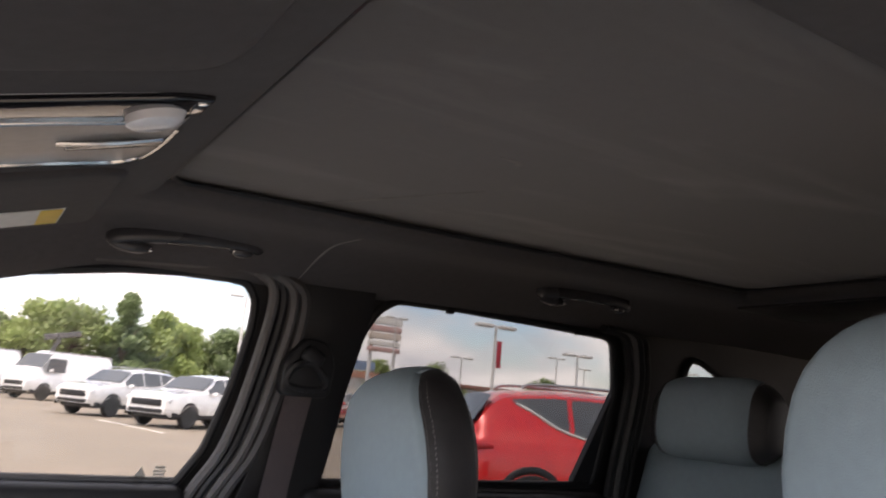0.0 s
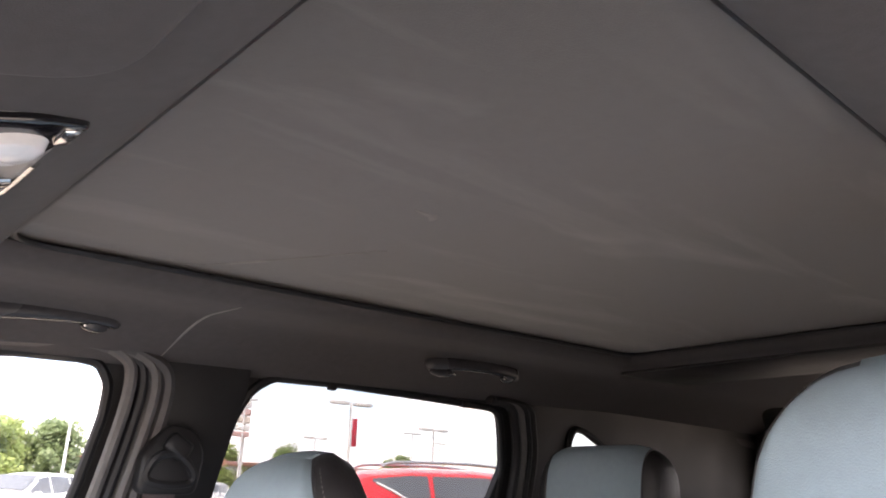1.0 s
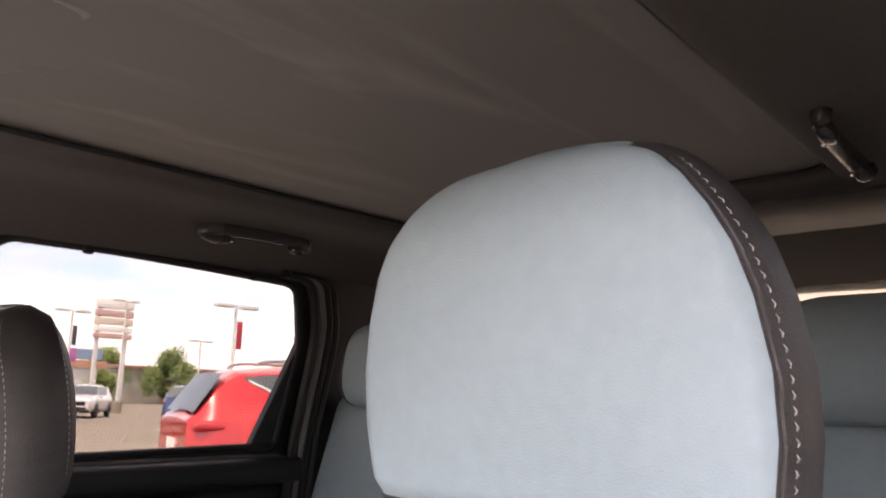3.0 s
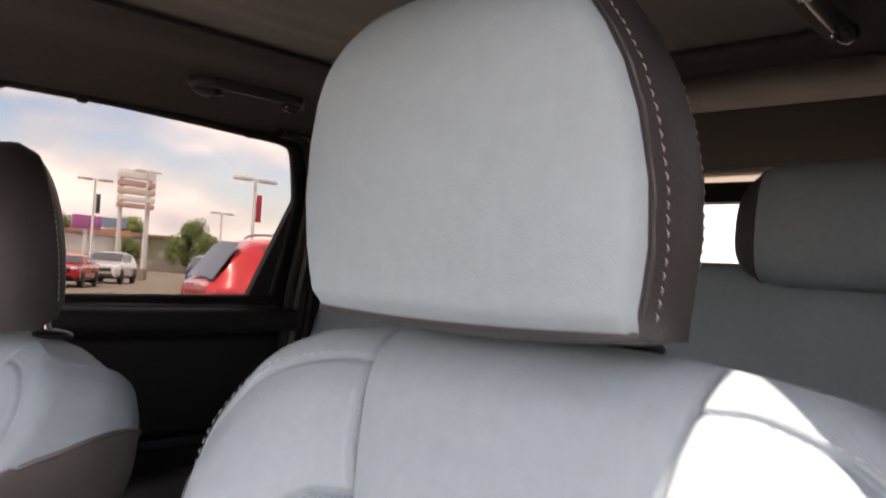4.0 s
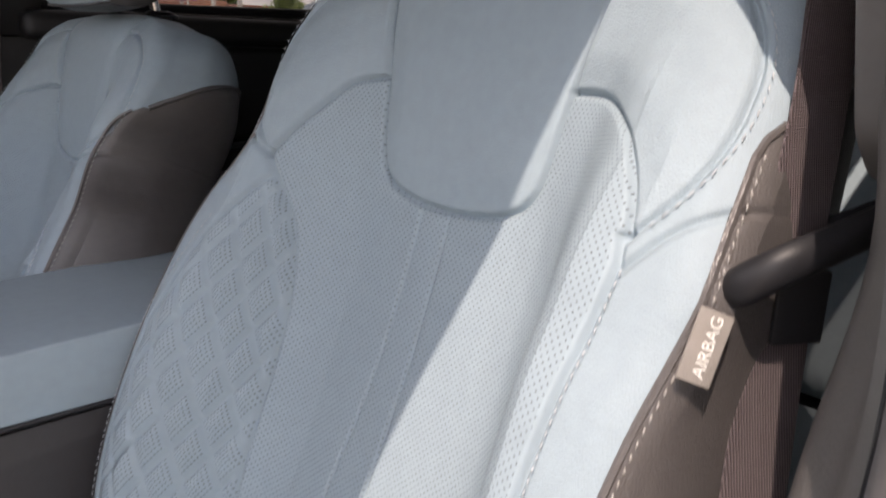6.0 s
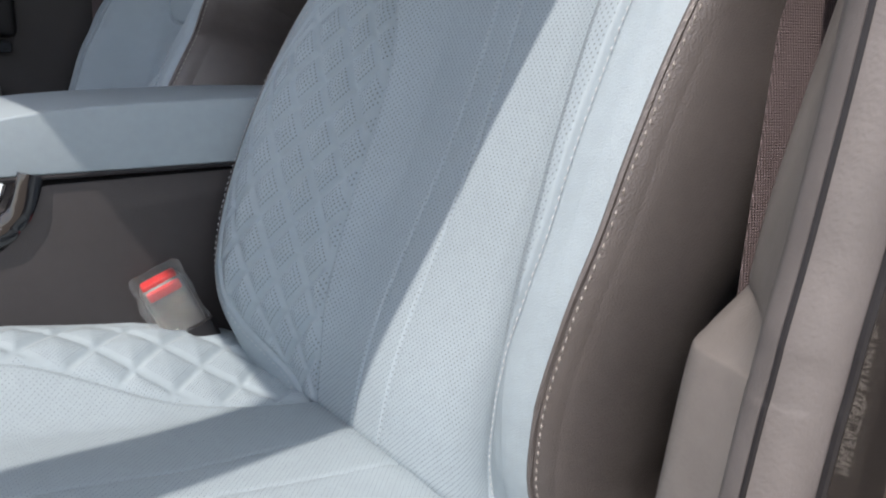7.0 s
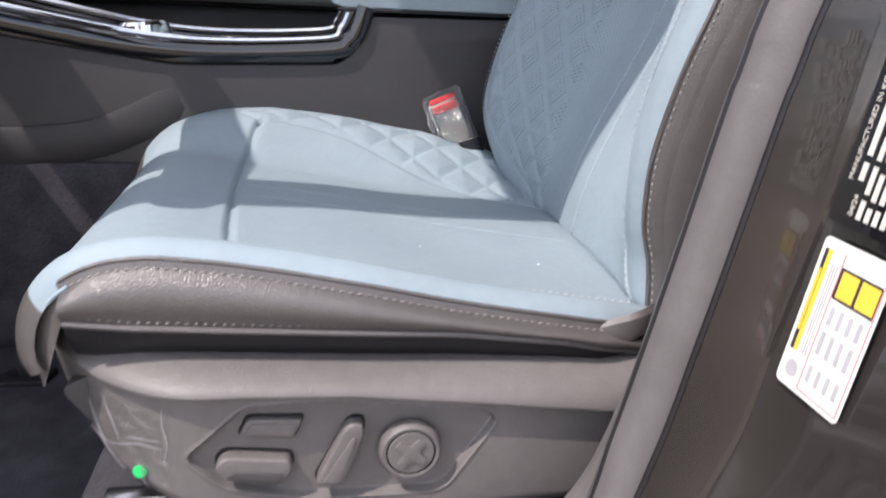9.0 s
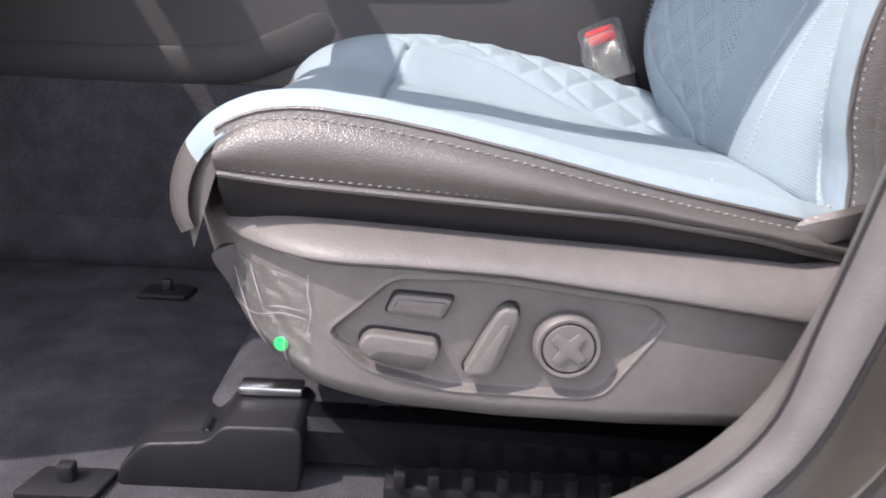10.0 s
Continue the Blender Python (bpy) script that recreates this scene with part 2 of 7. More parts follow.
def pydata(name, verts, faces, mat, parent=None, label="", smooth=True, uv=None):
    me = bpy.data.meshes.new(name)
    me.from_pydata([tuple(v) for v in verts], [], [tuple(f) for f in faces])
    if uv is not None:
        lay = me.uv_layers.new(name="UVMap")
        idx = np.empty(len(me.loops), int)
        me.loops.foreach_get("vertex_index", idx)
        lay.data.foreach_set("uv", np.asarray(uv)[idx].astype(float).ravel())
    me.validate()
    return finish(name, me, mat, parent, label, smooth)


def grid_faces(nu, nv, mask=None, flip=False, wrap=False):
    out = []
    for i in range(nu - 1):
        for j in range(nv if wrap else nv - 1):
            if mask is None or mask[i, j]:
                k = (j + 1) % nv
                f = (i * nv + j, (i + 1) * nv + j, (i + 1) * nv + k, i * nv + k)
                out.append(f[::-1] if flip else f)
    return out


def sheet(name, P, mat, parent=None, label="", flip=False, mask=None, uv=None, wrap=False):
    """A surface from an array of points (nu, nv, 3); points that no face uses are left out."""
    nu, nv = P.shape[:2]
    faces = np.array(grid_faces(nu, nv, mask, flip, wrap))
    used = np.unique(faces)
    back = np.full(nu * nv, -1)
    back[used] = np.arange(len(used))
    return pydata(name, P.reshape(-1, 3)[used], back[faces], mat, parent, label,
                  uv=None if uv is None else uv.reshape(-1, 2)[used])


def rbox(size, at=(0, 0, 0), bevel=0.004, seg=2, turn=None):
    bm = bmesh.new()
    bmesh.ops.create_cube(bm, size=1)
    bmesh.ops.scale(bm, vec=size, verts=bm.verts)
    if bevel:
        bmesh.ops.bevel(bm, geom=list(bm.edges), offset=min(bevel, min(size) * 0.45), segments=seg, affect="EDGES", profile=0.5)
    if turn is not None:
        bmesh.ops.transform(bm, matrix=turn, verts=bm.verts)
    bmesh.ops.translate(bm, vec=at, verts=bm.verts)
    return bm


def join(*bms):
    """Several meshes of one part as one mesh."""
    out = bmesh.new()
    for b in bms:
        me = bpy.data.meshes.new("t")
        b.to_mesh(me)
        b.free()
        out.from_mesh(me)
        bpy.data.meshes.remove(me)
    return out


def prism(outline, lo, hi, axis="y", bevel=0.003, seg=2):
    """A flat outline (two coordinates) given thickness along an axis, with rounded edges."""
    bm = bmesh.new()
    put = {"y": lambda a, b, c: (a, c, b), "x": lambda a, b, c: (c, a, b), "z": lambda a, b, c: (a, b, c)}[axis]
    vs = [bm.verts.new(put(a, b, lo)) for a, b in outline]
    f = bm.faces.new(vs)
    ext = bmesh.ops.extrude_face_region(bm, geom=[f])
    d = Vector(put(0, 0, hi - lo))
    bmesh.ops.translate(bm, vec=d, verts=[g for g in ext["geom"] if isinstance(g, bmesh.types.BMVert)])
    bmesh.ops.recalc_face_normals(bm, faces=bm.faces)
    if bevel:
        bmesh.ops.bevel(bm, geom=[e for e in bm.edges if e.calc_face_angle(0) > 0.5], offset=bevel, segments=seg, affect="EDGES", profile=0.5, clamp_overlap=True)
    bmesh.ops.triangulate(bm, faces=[f for f in bm.faces if len(f.verts) > 4])
    return bm


def rounded(points, r, n=5):
    """The outline with its corners rounded."""
    out, k = [], len(points)
    for i in range(k):
        p0, p1, p2 = (Vector(points[(i + d) % k]) for d in (-1, 0, 1))
        a, b = (p0 - p1), (p2 - p1)
        d = min(r, a.length * 0.45, b.length * 0.45)
        a, b = p1 + a.normalized() * d, p1 + b.normalized() * d
        for j in range(n + 1):
            t = j / n
            out.append(tuple((1 - t) ** 2 * a + 2 * t * (1 - t) * p1 + t * t * b))
    return out


def smooth_path(pts, n=8, closed=False):
    """A smooth line through the points."""
    P = [Vector(p) for p in pts]
    k = len(P)
    out = []
    for i in range(k if closed else k - 1):
        if closed:
            a, b, c, d = P[(i - 1) % k], P[i], P[(i + 1) % k], P[(i + 2) % k]
        else:
            a, b, c, d = P[max(i - 1, 0)], P[i], P[i + 1], P[min(i + 2, k - 1)]
        for j in range(n):
            t = j / n
            out.append(0.5 * ((2 * b) + (c - a) * t + (2 * a - 5 * b + 4 * c - d) * t * t + (3 * b - a - 3 * c + d) * t ** 3))
    if not closed:
        out.append(P[-1])
    return out


def sweep(path, profile, up=(0, 0, 1), closed=False, caps=True, side=None):
    """Carries a closed profile (across, up) along a path. up may be one vector or one for each point."""
    path = [Vector(p) for p in path]
    bm = bmesh.new()
    rings, k = [], len(path)
    for i, p in enumerate(path):
        a, b = path[(i - 1) % k if closed else max(i - 1, 0)], path[(i + 1) % k if closed else min(i + 1, k - 1)]
        t = (b - a).normalized()
        u = Vector(up[i] if isinstance(up, list) else up)
        s = t.cross(u).normalized()
        u = s.cross(t).normalized()
        prof = profile(i / max(k - 1, 1)) if callable(profile) else profile
        rings.append([bm.verts.new(p + s * x + u * y) for x, y in prof])
    m = len(rings[0])
    for i in range(k if closed else k - 1):
        r0, r1 = rings[i], rings[(i + 1) % k]
        for j in range(m):
            bm.faces.new((r0[j], r1[j], r1[(j + 1) % m], r0[(j + 1) % m]))
    if caps and not closed:
        bm.faces.new(rings[0][::-1])
        bm.faces.new(rings[-1])
    return bm


def ring(rx, ry=None, n=10, power=2.0):
    ry = ry or rx
    out = []
    for j in range(n):
        a = 2 * math.pi * j / n
        c, s = math.cos(a), math.sin(a)
        out.append((rx * math.copysign(abs(c) ** (2 / power), c), ry * math.copysign(abs(s) ** (2 / power), s)))
    return out


def tube(path, r, n=8, closed=False, up=(0, 0, 1)):
    return sweep(path, ring(r, n=n), up, closed)


def lathe(profile, at=(0, 0, 0), axis=(0, 0, 1), n=28):
    """Turns a line of (radius, height) round an axis."""
    bm = bmesh.new()
    m = Vector((0, 0, 1)).rotation_difference(Vector(axis)).to_matrix()
    rings = []
    for r, h in profile:
        rings.append([bm.verts.new(Vector(at) + m @ Vector((r * math.cos(2 * math.pi * j / n), r * math.sin(2 * math.pi * j / n), h))) for j in range(n)])
    for a, b in zip(rings, rings[1:]):
        for j in range(n):
            bm.faces.new((a[j], a[(j + 1) % n], b[(j + 1) % n], b[j]))
    for end in (rings[0], rings[-1]):
        bm.faces.new(end)
    return bm


def stitches(curve, normals, length=0.0042, gap=0.0026, r=0.0007):
    """Short raised threads along a line on a surface, slightly slanted."""
    verts, faces = [], []
    pts = [Vector(p) for p in curve]
    acc, nxt, i = 0.0, 0.0, 0
    cum = [0.0]
    for a, b in zip(pts, pts[1:]):
        cum.append(cum[-1] + (b - a).length)
    def at(d):
        k = min(max(int(np.searchsorted(cum, d)) - 1, 0), len(pts) - 2)
        f = (d - cum[k]) / max(cum[k + 1] - cum[k], 1e-9)
        return pts[k].lerp(pts[k + 1], f), Vector(normals[k])
    d = 0.0
    while d + length < cum[-1]:
        (a, n1), (b, n2) = at(d), at(d + length)
        t = (b - a).normalized()
        s = t.cross(n1).normalized()
        mid = (a + b) / 2 + n1 * r * 1.3
        a2, b2 = a + s * r * 0.5 - n1 * r * 0.3, b - s * r * 0.5 - n1 * r * 0.3
        base = len(verts)
        for p, w in ((a2, 0.55), (mid, 1.0), (b2, 0.55)):
            for x, y in ((1, 0), (0, 1), (-1, 0), (0, -1)):
                verts.append(p + s * x * r * w + n1 * y * r * w)
        for q in range(2):
            for j in range(4):
                faces.append((base + q * 4 + j, base + q * 4 + (j + 1) % 4, base + q * 4 + 4 + (j + 1) % 4, base + q * 4 + 4 + j))
        faces += [(base, base + 1, base + 2, base + 3), (base + 11, base + 10, base + 9, base + 8)]
        d += length + gap
    return verts, faces


def seg_dist(px, py, line):
    """Distance of points from a polyline, all as arrays."""
    best = np.full(px.shape, 9.0)
    for (x0, y0), (x1, y1) in zip(line, line[1:]):
        dx, dy = x1 - x0, y1 - y0
        t = np.clip(((px - x0) * dx + (py - y0) * dy) / max(dx * dx + dy * dy, 1e-12), 0, 1)
        best = np.minimum(best, np.hypot(px - x0 - t * dx, py - y0 - t * dy))
    return best


def inside(px, py, poly):
    res = np.zeros(px.shape, bool)
    k = len(poly)
    for i in range(k):
        (x0, y0), (x1, y1) = poly[i], poly[(i + 1) % k]
        hit = ((y0 > py) != (y1 > py)) & (px < (x1 - x0) * (py - y0) / ((y1 - y0) or 1e-12) + x0)
        res ^= hit
    return res


def line2(pts, n=8):
    return [(p.x, p.y) for p in smooth_path([(a, b, 0) for a, b in pts], n)]


def step(a, b, x):
    t = np.clip((x - a) / (b - a), 0, 1)
    return t * t * (3 - 2 * t)


# ---- front seats ----
SEAT_Y = -0.37
LEAN = radians(15)
B_UP, B_OUT = np.array([math.sin(LEAN), 0, math.cos(LEAN)]), np.array([-math.cos(LEAN), 0, math.sin(LEAN)])
B_ROOT = np.array([0.0, SEAT_Y - 0.009, 0.62])
HW_S = [0, 0.03, 0.07, 0.12, 0.18, 0.26, 0.36, 0.43, 0.47, 0.50, 0.53, 0.56, 0.60, 0.635, 0.66, 0.68]
HW_V = [0.216, 0.228, 0.243, 0.255, 0.264, 0.268, 0.267, 0.259, 0.241, 0.231, 0.234, 0.246, 0.255, 0.246, 0.231, 0.206]
HO_S = [0, 0.03, 0.07, 0.10, 0.14, 0.20, 0.25, 0.31, 0.35, 0.39, 0.44, 0.47, 0.51, 0.55, 0.60, 0.635, 0.66, 0.68]
HO_V = [0.220, 0.216, 0.214, 0.217, 0.222, 0.233, 0.242, 0.249, 0.253, 0.258, 0.265, 0.269, 0.266, 0.262, 0.256, 0.247, 0.231, 0.206]
BO_S = [0, 0.04, 0.07, 0.10, 0.14, 0.20, 0.25, 0.31, 0.39, 0.44, 0.47, 0.50, 0.56, 0.62, 0.69]
BO_V = [0.008, 0.018, 0.034, 0.048, 0.064, 0.080, 0.087, 0.093, 0.092, 0.083, 0.077, 0.066, 0.038, 0.014, 0.0]
BOL_S = [0, 0.04, 0.09, 0.15, 0.22, 0.30, 0.37, 0.44, 0.50, 0.56, 0.62, 0.69]
BOL_V = [0.030, 0.058, 0.086, 0.099, 0.104, 0.101, 0.091, 0.075, 0.058, 0.036, 0.014, 0.0]
RISE_Q = [0.09, 0.115, 0.14, 0.155, 0.17, 0.188, 0.202, 0.215, 0.30]
RISE_V = [0.0, 0.05, 0.21, 0.37, 0.60, 0.85, 0.96, 1.0, 1.0]
CEN_S = [-0.05, 0.0, 0.06, 0.11, 0.20, 0.30, 0.40, 0.468, 0.573, 0.665, 0.70]
CEN_V = [0.037, 0.037, 0.040, 0.037, 0.024, 0.012, 0.004, 0.001, 0.006, 0.004, 0.0]
PANEL = [(0.120, 0.70), (0.117, 0.665), (0.109, 0.615), (0.100, 0.575), (0.093, 0.532), (0.086, 0.504), (0.070, 0.487), (0.040, 0.478), (0.0, 0.475)]
YOKE_LOW = [(0.100, 0.575), (0.138, 0.567), (0.161, 0.543), (0.178, 0.512), (0.188, 0.487)]
YOKE_OUT = [(0.118, 0.664), (0.148, 0.663), (0.190, 0.651), (0.218, 0.632), (0.232, 0.606), (0.236, 0.578), (0.231, 0.546), (0.214, 0.517), (0.188, 0.487)]
SPLIT = [(0.188, 0.487), (0.225, 0.504), (0.275, 0.522)]
INSERT = [(0.188, 0.487), (0.177, 0.468), (0.158, 0.428), (0.146, 0.370), (0.142, 0.300), (0.141, 0.220), (0.136, 0.130), (0.128, 0.070), (0.124, 0.030), (0.121, -0.05)]
# the outer side's seams, which lie a little further out
YOKE_LOW_O = [(0.100, 0.575), (0.136, 0.572), (0.171, 0.552), (0.190, 0.531), (0.203, 0.508), (0.209, 0.490)]
YOKE_OUT_O = [(0.118, 0.664), (0.148, 0.665), (0.187, 0.653), (0.210, 0.638), (0.225, 0.618), (0.234, 0.597), (0.238, 0.577), (0.238, 0.550), (0.229, 0.520), (0.209, 0.490)]
SPLIT_O = [(0.214, 0.474), (0.232, 0.497), (0.254, 0.513), (0.275, 0.522)]
CREST = [(0.209, 0.490), (0.214, 0.474), (0.212, 0.440), (0.2085, 0.400), (0.2055, 0.355), (0.202, 0.310), (0.199, 0.270), (0.195, 0.230), (0.188, 0.190), (0.179, 0.150), (0.169, 0.104),
         (0.162, 0.071), (0.162, 0.041), (0.174, 0.019), (0.188, 0.004), (0.200, -0.020), (0.205, -0.060)]
QUILT = [(0.182, 0.466), (0.204, 0.422), (0.222, 0.370), (0.238, 0.312), (0.242, 0.252), (0.238, 0.186), (0.220, 0.120), (0.188, 0.062), (0.150, 0.015), (0.138, -0.01)]
STRIPE = [(0.0165, 0.475), (0.0165, 0.40), (0.0175, 0.33), (0.021, 0.22), (0.023, 0.10), (0.024, -0.05)]


def smoothed(xs, vs):
    """The same line through the points, without corners."""
    p = line2(list(zip(vs, xs)), 6)
    return [b for a, b in p], [a for a, b in p]


HW_S, HW_V = smoothed(HW_S, HW_V)
HO_S, HO_V = smoothed(HO_S, HO_V)
BOL_S, BOL_V = smoothed(BOL_S, BOL_V)
BO_S, BO_V = smoothed(BO_S, BO_V)
CEN_S, CEN_V = smoothed(CEN_S, CEN_V)
RISE_Q, RISE_V = smoothed(RISE_Q, RISE_V)


def half_width(u, s):
    """Half the backrest's width; the outer side (u below 0) is slimmer low down."""
    return np.where(u < 0, np.interp(s, HO_S, HO_V), np.interp(s, HW_S, HW_V))


def back_height(u, s):
    """How far the backrest's face stands proud of its plane."""
    q = np.abs(u)
    hw = half_width(u, s)
    rise = np.interp(np.where(u < 0, q * 1.12, q), RISE_Q, RISE_V)
    w = np.where(u < 0, np.interp(s, BO_S, BO_V), np.interp(s, BOL_S, BOL_V)) * rise
    edge = np.clip((q - (hw - 0.030)) / 0.030, 0, 1)
    w = w - np.where(u < 0, 0.040 * (1 - np.sqrt(1 - 0.80 * edge ** 2)), 0.030 * (1 - np.sqrt(np.maximum(1 - edge ** 2, 0))))
    top = np.clip((s - 0.640) / 0.062, 0, 1)
    w = w - 0.052 * (1 - np.sqrt(np.maximum(1 - top ** 2 * 0.97, 0)))
    w = w + np.interp(s, CEN_S, CEN_V)
    return w


def groove(q, s, line, depth, width):
    return -depth * np.exp(-(seg_dist(q, s, line) / width) ** 2)


def back_point(u, s, w):
    return B_ROOT + np.array([0, 1, 0]) * np.asarray(u)[..., None] + B_UP * np.asarray(s)[..., None] + B_OUT * np.asarray(w)[..., None]


def build_backrest(seat):
    nu, ns = 500, 560
    a = np.linspace(-1, 1, nu)
    a = np.sign(a) * np.abs(a) ** 0.92
    b = np.linspace(0, 1, ns)
    A, Bv = np.meshgrid(a, b, indexing="ij")
    S = -0.05 + Bv * (0.727 + 0.022 * (1 - np.abs(A) ** 2.4))
    U = A * half_width(A, S)
    Q = np.abs(U)
    W = back_height(U, S)
    panel, ylow, yout = line2(PANEL), line2(YOKE_LOW), line2(YOKE_OUT)
    split, insert, quilt, stripe = line2(SPLIT), line2(INSERT), line2(QUILT), line2(STRIPE)
    # distance across along the cover, which climbs the bolsters
    qs = np.linspace(0, 0.3, 300)
    arc = np.concatenate([[0], np.cumsum(np.hypot(np.diff(qs), 0.10 * np.diff(np.interp(qs, RISE_Q, RISE_V))))])
    G = np.interp(np.where(U < 0, Q * 1.1, Q), qs, arc)
    ylow_o, yout_o, split_o, crest = line2(YOKE_LOW_O), line2(YOKE_OUT_O), line2(SPLIT_O), line2([(q - 0.004, v) for q, v in CREST])
    outer = U < 0
    for inn, out, d, w in ((panel, panel, 0.0056, 0.0024), (ylow, ylow_o, 0.0056, 0.0024), (yout, yout_o, 0.0048, 0.0024), (split, split_o, 0.004, 0.0026), (insert, crest, 0.0054, 0.0026)):
        W = W + np.where(outer, groove(Q, S, out, d, w), groove(Q, S, inn, d, w))
    W = W + np.where(outer, 0.0, groove(Q, S, quilt, 0.0044, 0.0022)) + groove(np.abs(U - 0.011 - 0.02 * step(0.4, 0.1, S)), S, stripe, 0.0024, 0.0017)
    in_panel = inside(Q, S, [(-0.01, 0.475)] + panel[::-1] + [(-0.01, 0.70)])
    yoke_top = panel[:line_index(panel, 0.575)]
    in_yoke = np.where(outer, inside(Q, S, yoke_top + ylow_o + yout_o[::-1]), inside(Q, S, yoke_top + ylow + yout[::-1]))
    in_quilt = inside(Q, S, quilt + insert[::-1][:line_index(insert[::-1], 0.466)]) & ~outer
    core = [(-0.01, -0.06), (-0.01, 0.475)] + panel[::-1][:line_index(panel[::-1], 0.575)]
    in_insert = np.where(outer, inside(Q, S, core + ylow_o + line2([(q - 0.0085, v) for q, v in CREST])), inside(Q, S, core + ylow + insert)) & ~in_panel
    # puffed patches: the panels swell between their seams
    W = W + 0.005 * in_yoke * step(0.0, 0.03, np.where(outer, np.minimum(seg_dist(Q, S, yout_o), seg_dist(Q, S, ylow_o)), np.minimum(seg_dist(Q, S, yout), seg_dist(Q, S, ylow))))
    W = W + 0.004 * in_panel * step(0.0, 0.03, seg_dist(Q, S, panel))
    p1, p2 = (S - 0.269) / 0.059 + (G - 0.1927) / 0.034 + 0.5, (S - 0.269) / 0.059 - (G - 0.1927) / 0.034 + 0.5
    d1, d2 = np.abs(p1 - np.round(p1)), np.abs(p2 - np.round(p2))
    dm = np.minimum(d1, d2)
    puff = 0.50 * step(0.02, 0.17, dm) + 0.50 * step(0.03, 0.5, dm)
    soft = step(0, 0.022, seg_dist(Q, S, quilt)) * step(0, 0.008, seg_dist(Q, S, insert))
    W = W + in_quilt * soft * (0.0078 * puff - 0.0042)
    # the bottom edge tucks in
    W = W - 0.05 * step(0.014, -0.035, S) ** 1.6
    P = back_point(U, S, W)
    fm = lambda m: m[:-1, :-1] & m[1:, 1:] | (m[:-1, 1:] & m[1:, :-1])
    uv = np.stack([np.sign(U) * G, S], -1)
    m_panel, m_quilt, m_insert, m_yoke = fm(in_panel), fm(in_quilt), fm(in_insert), fm(in_yoke)
    m_quilt &= ~m_panel
    m_insert &= ~(m_panel | m_quilt)
    m_yoke &= ~(m_panel | m_quilt | m_insert)
    rest = ~(m_panel | m_quilt | m_insert | m_yoke)
    hw_ = half_width(U, S)
    # the bolster's bottom is coloured black for the shaded gap beneath
    m_under = fm((S < -0.004) & (Q > 0.15)) & rest
    rest &= ~m_under
    m_rim = fm(Q > hw_ - 0.0100 * step(0.578, 0.545, S)) & rest
    rest &= ~m_rim
    left = (A[:-1, :-1] > 0)
    back = sheet("backrest", P, leather, seat, "blue-grey leather bolster cover", mask=rest, uv=uv)
    sheet("center_panel", P, leather, back, "smooth leather upper panel", mask=m_panel, uv=uv)
    sheet("insert_panel", P, leather_perf, back, "perforated leather insert", mask=m_insert, uv=uv)
    sheet("quilted_panel", P, leather_quilt, back, "diamond-quilted perforated leather", mask=m_quilt, uv=np.stack([p1, p2], -1))
    for side in (left, ~left):
        sheet("side_edge", P, leather_dark, back, "dark leather edge of the side", mask=m_rim & side, uv=uv)
        sheet("base_gap", P, plastic_black, back, "underside of the bolster, blackened for the shaded gap", mask=m_under & side, uv=uv)
        sheet("shoulder_panel", P, leather_grain, back, "grained leather shoulder panel", mask=m_yoke & side, uv=uv)
    # sides and back: loops that start on the front's rim
    rim = np.concatenate([P[0, :], P[1:, -1], P[-1, -2::-1]], 0)
    L = []
    turn = smooth_path([(0.0, 0.0, 0), (0.025, -0.003, 0), (0.055, -0.003, 0), (0.095, 0.010, 0), (0.125, 0.035, 0), (0.138, 0.075, 0), (0.142, 0.16, 0)], 7)
    for d, sh in ((p.x, p.y) for p in turn):
        w_ref = ((rim - B_ROOT) @ B_OUT)[:, None]
        u = (rim - B_ROOT)[:, 1]
        s = (rim - B_ROOT) @ B_UP
        more = 0.0135 * math.sin(math.pi * (d / 0.1421) ** 0.75) * step(0.47, 0.34, s)
        uu, ss = u * (1 - sh / 0.27) + np.sign(u) * more, 0.33 + (s - 0.33) * (1 - sh / 0.36)
        ww = w_ref[:, 0] + (-0.142 - w_ref[:, 0]) * (d / 0.142)
        L.append(back_point(uu, ss, ww))
    L = np.array(L)
    Lf = L
    s_rim = (rim - B_ROOT) @ B_UP
    cut = 0.572 + 0.118 * np.linspace(0, 1, len(L))
    low_cut = np.minimum(0.002 + 0.27 * np.array([p.x for p in turn]), 0.036)
    dark = (s_rim[None, :-1] < cut[:-1, None]) & (s_rim[None, :-1] > low_cut[:-1, None])
    under = s_rim[None, :-1] <= low_cut[:-1, None]
    half = (np.arange(len(rim) - 1) < len(rim) // 2)[None, :]
    sheet("side_panel", Lf, leather_dark, back, "dark grained leather side", flip=True, mask=dark & half)
    for lo_, hi_ in ((0, len(rim) // 3), (2 * len(rim) // 3, len(rim))):
        sr = s_rim[lo_:hi_]
        o_ = np.argsort(sr)
        seam = [[float(np.interp(cut[k_], sr[o_], Lf[k_, lo_:hi_, c_][o_])) for c_ in range(3)] for k_ in range(0, 36)]
        part("seam_welt", tube(seam[::3], 0.0032, 8), leather_dark, back)
        hem = [Vector([float(np.interp(low_cut[k_] + 0.006, sr[o_], Lf[k_, lo_:hi_, c_][o_])) for c_ in range(3)]) for k_ in range(0, 36)]
        sgn_ = -1 if lo_ == 0 else 1
        hem = [p_ + Vector((0, sgn_ * 0.0006, 0)) for p_ in hem]
        v, f = stitches(hem, [Vector((0, sgn_, 0))] * len(hem), length=0.0046, gap=0.0030, r=0.00085)
        tagged(pydata("hem_stitching", v, f, thread, back), kind="stuff")
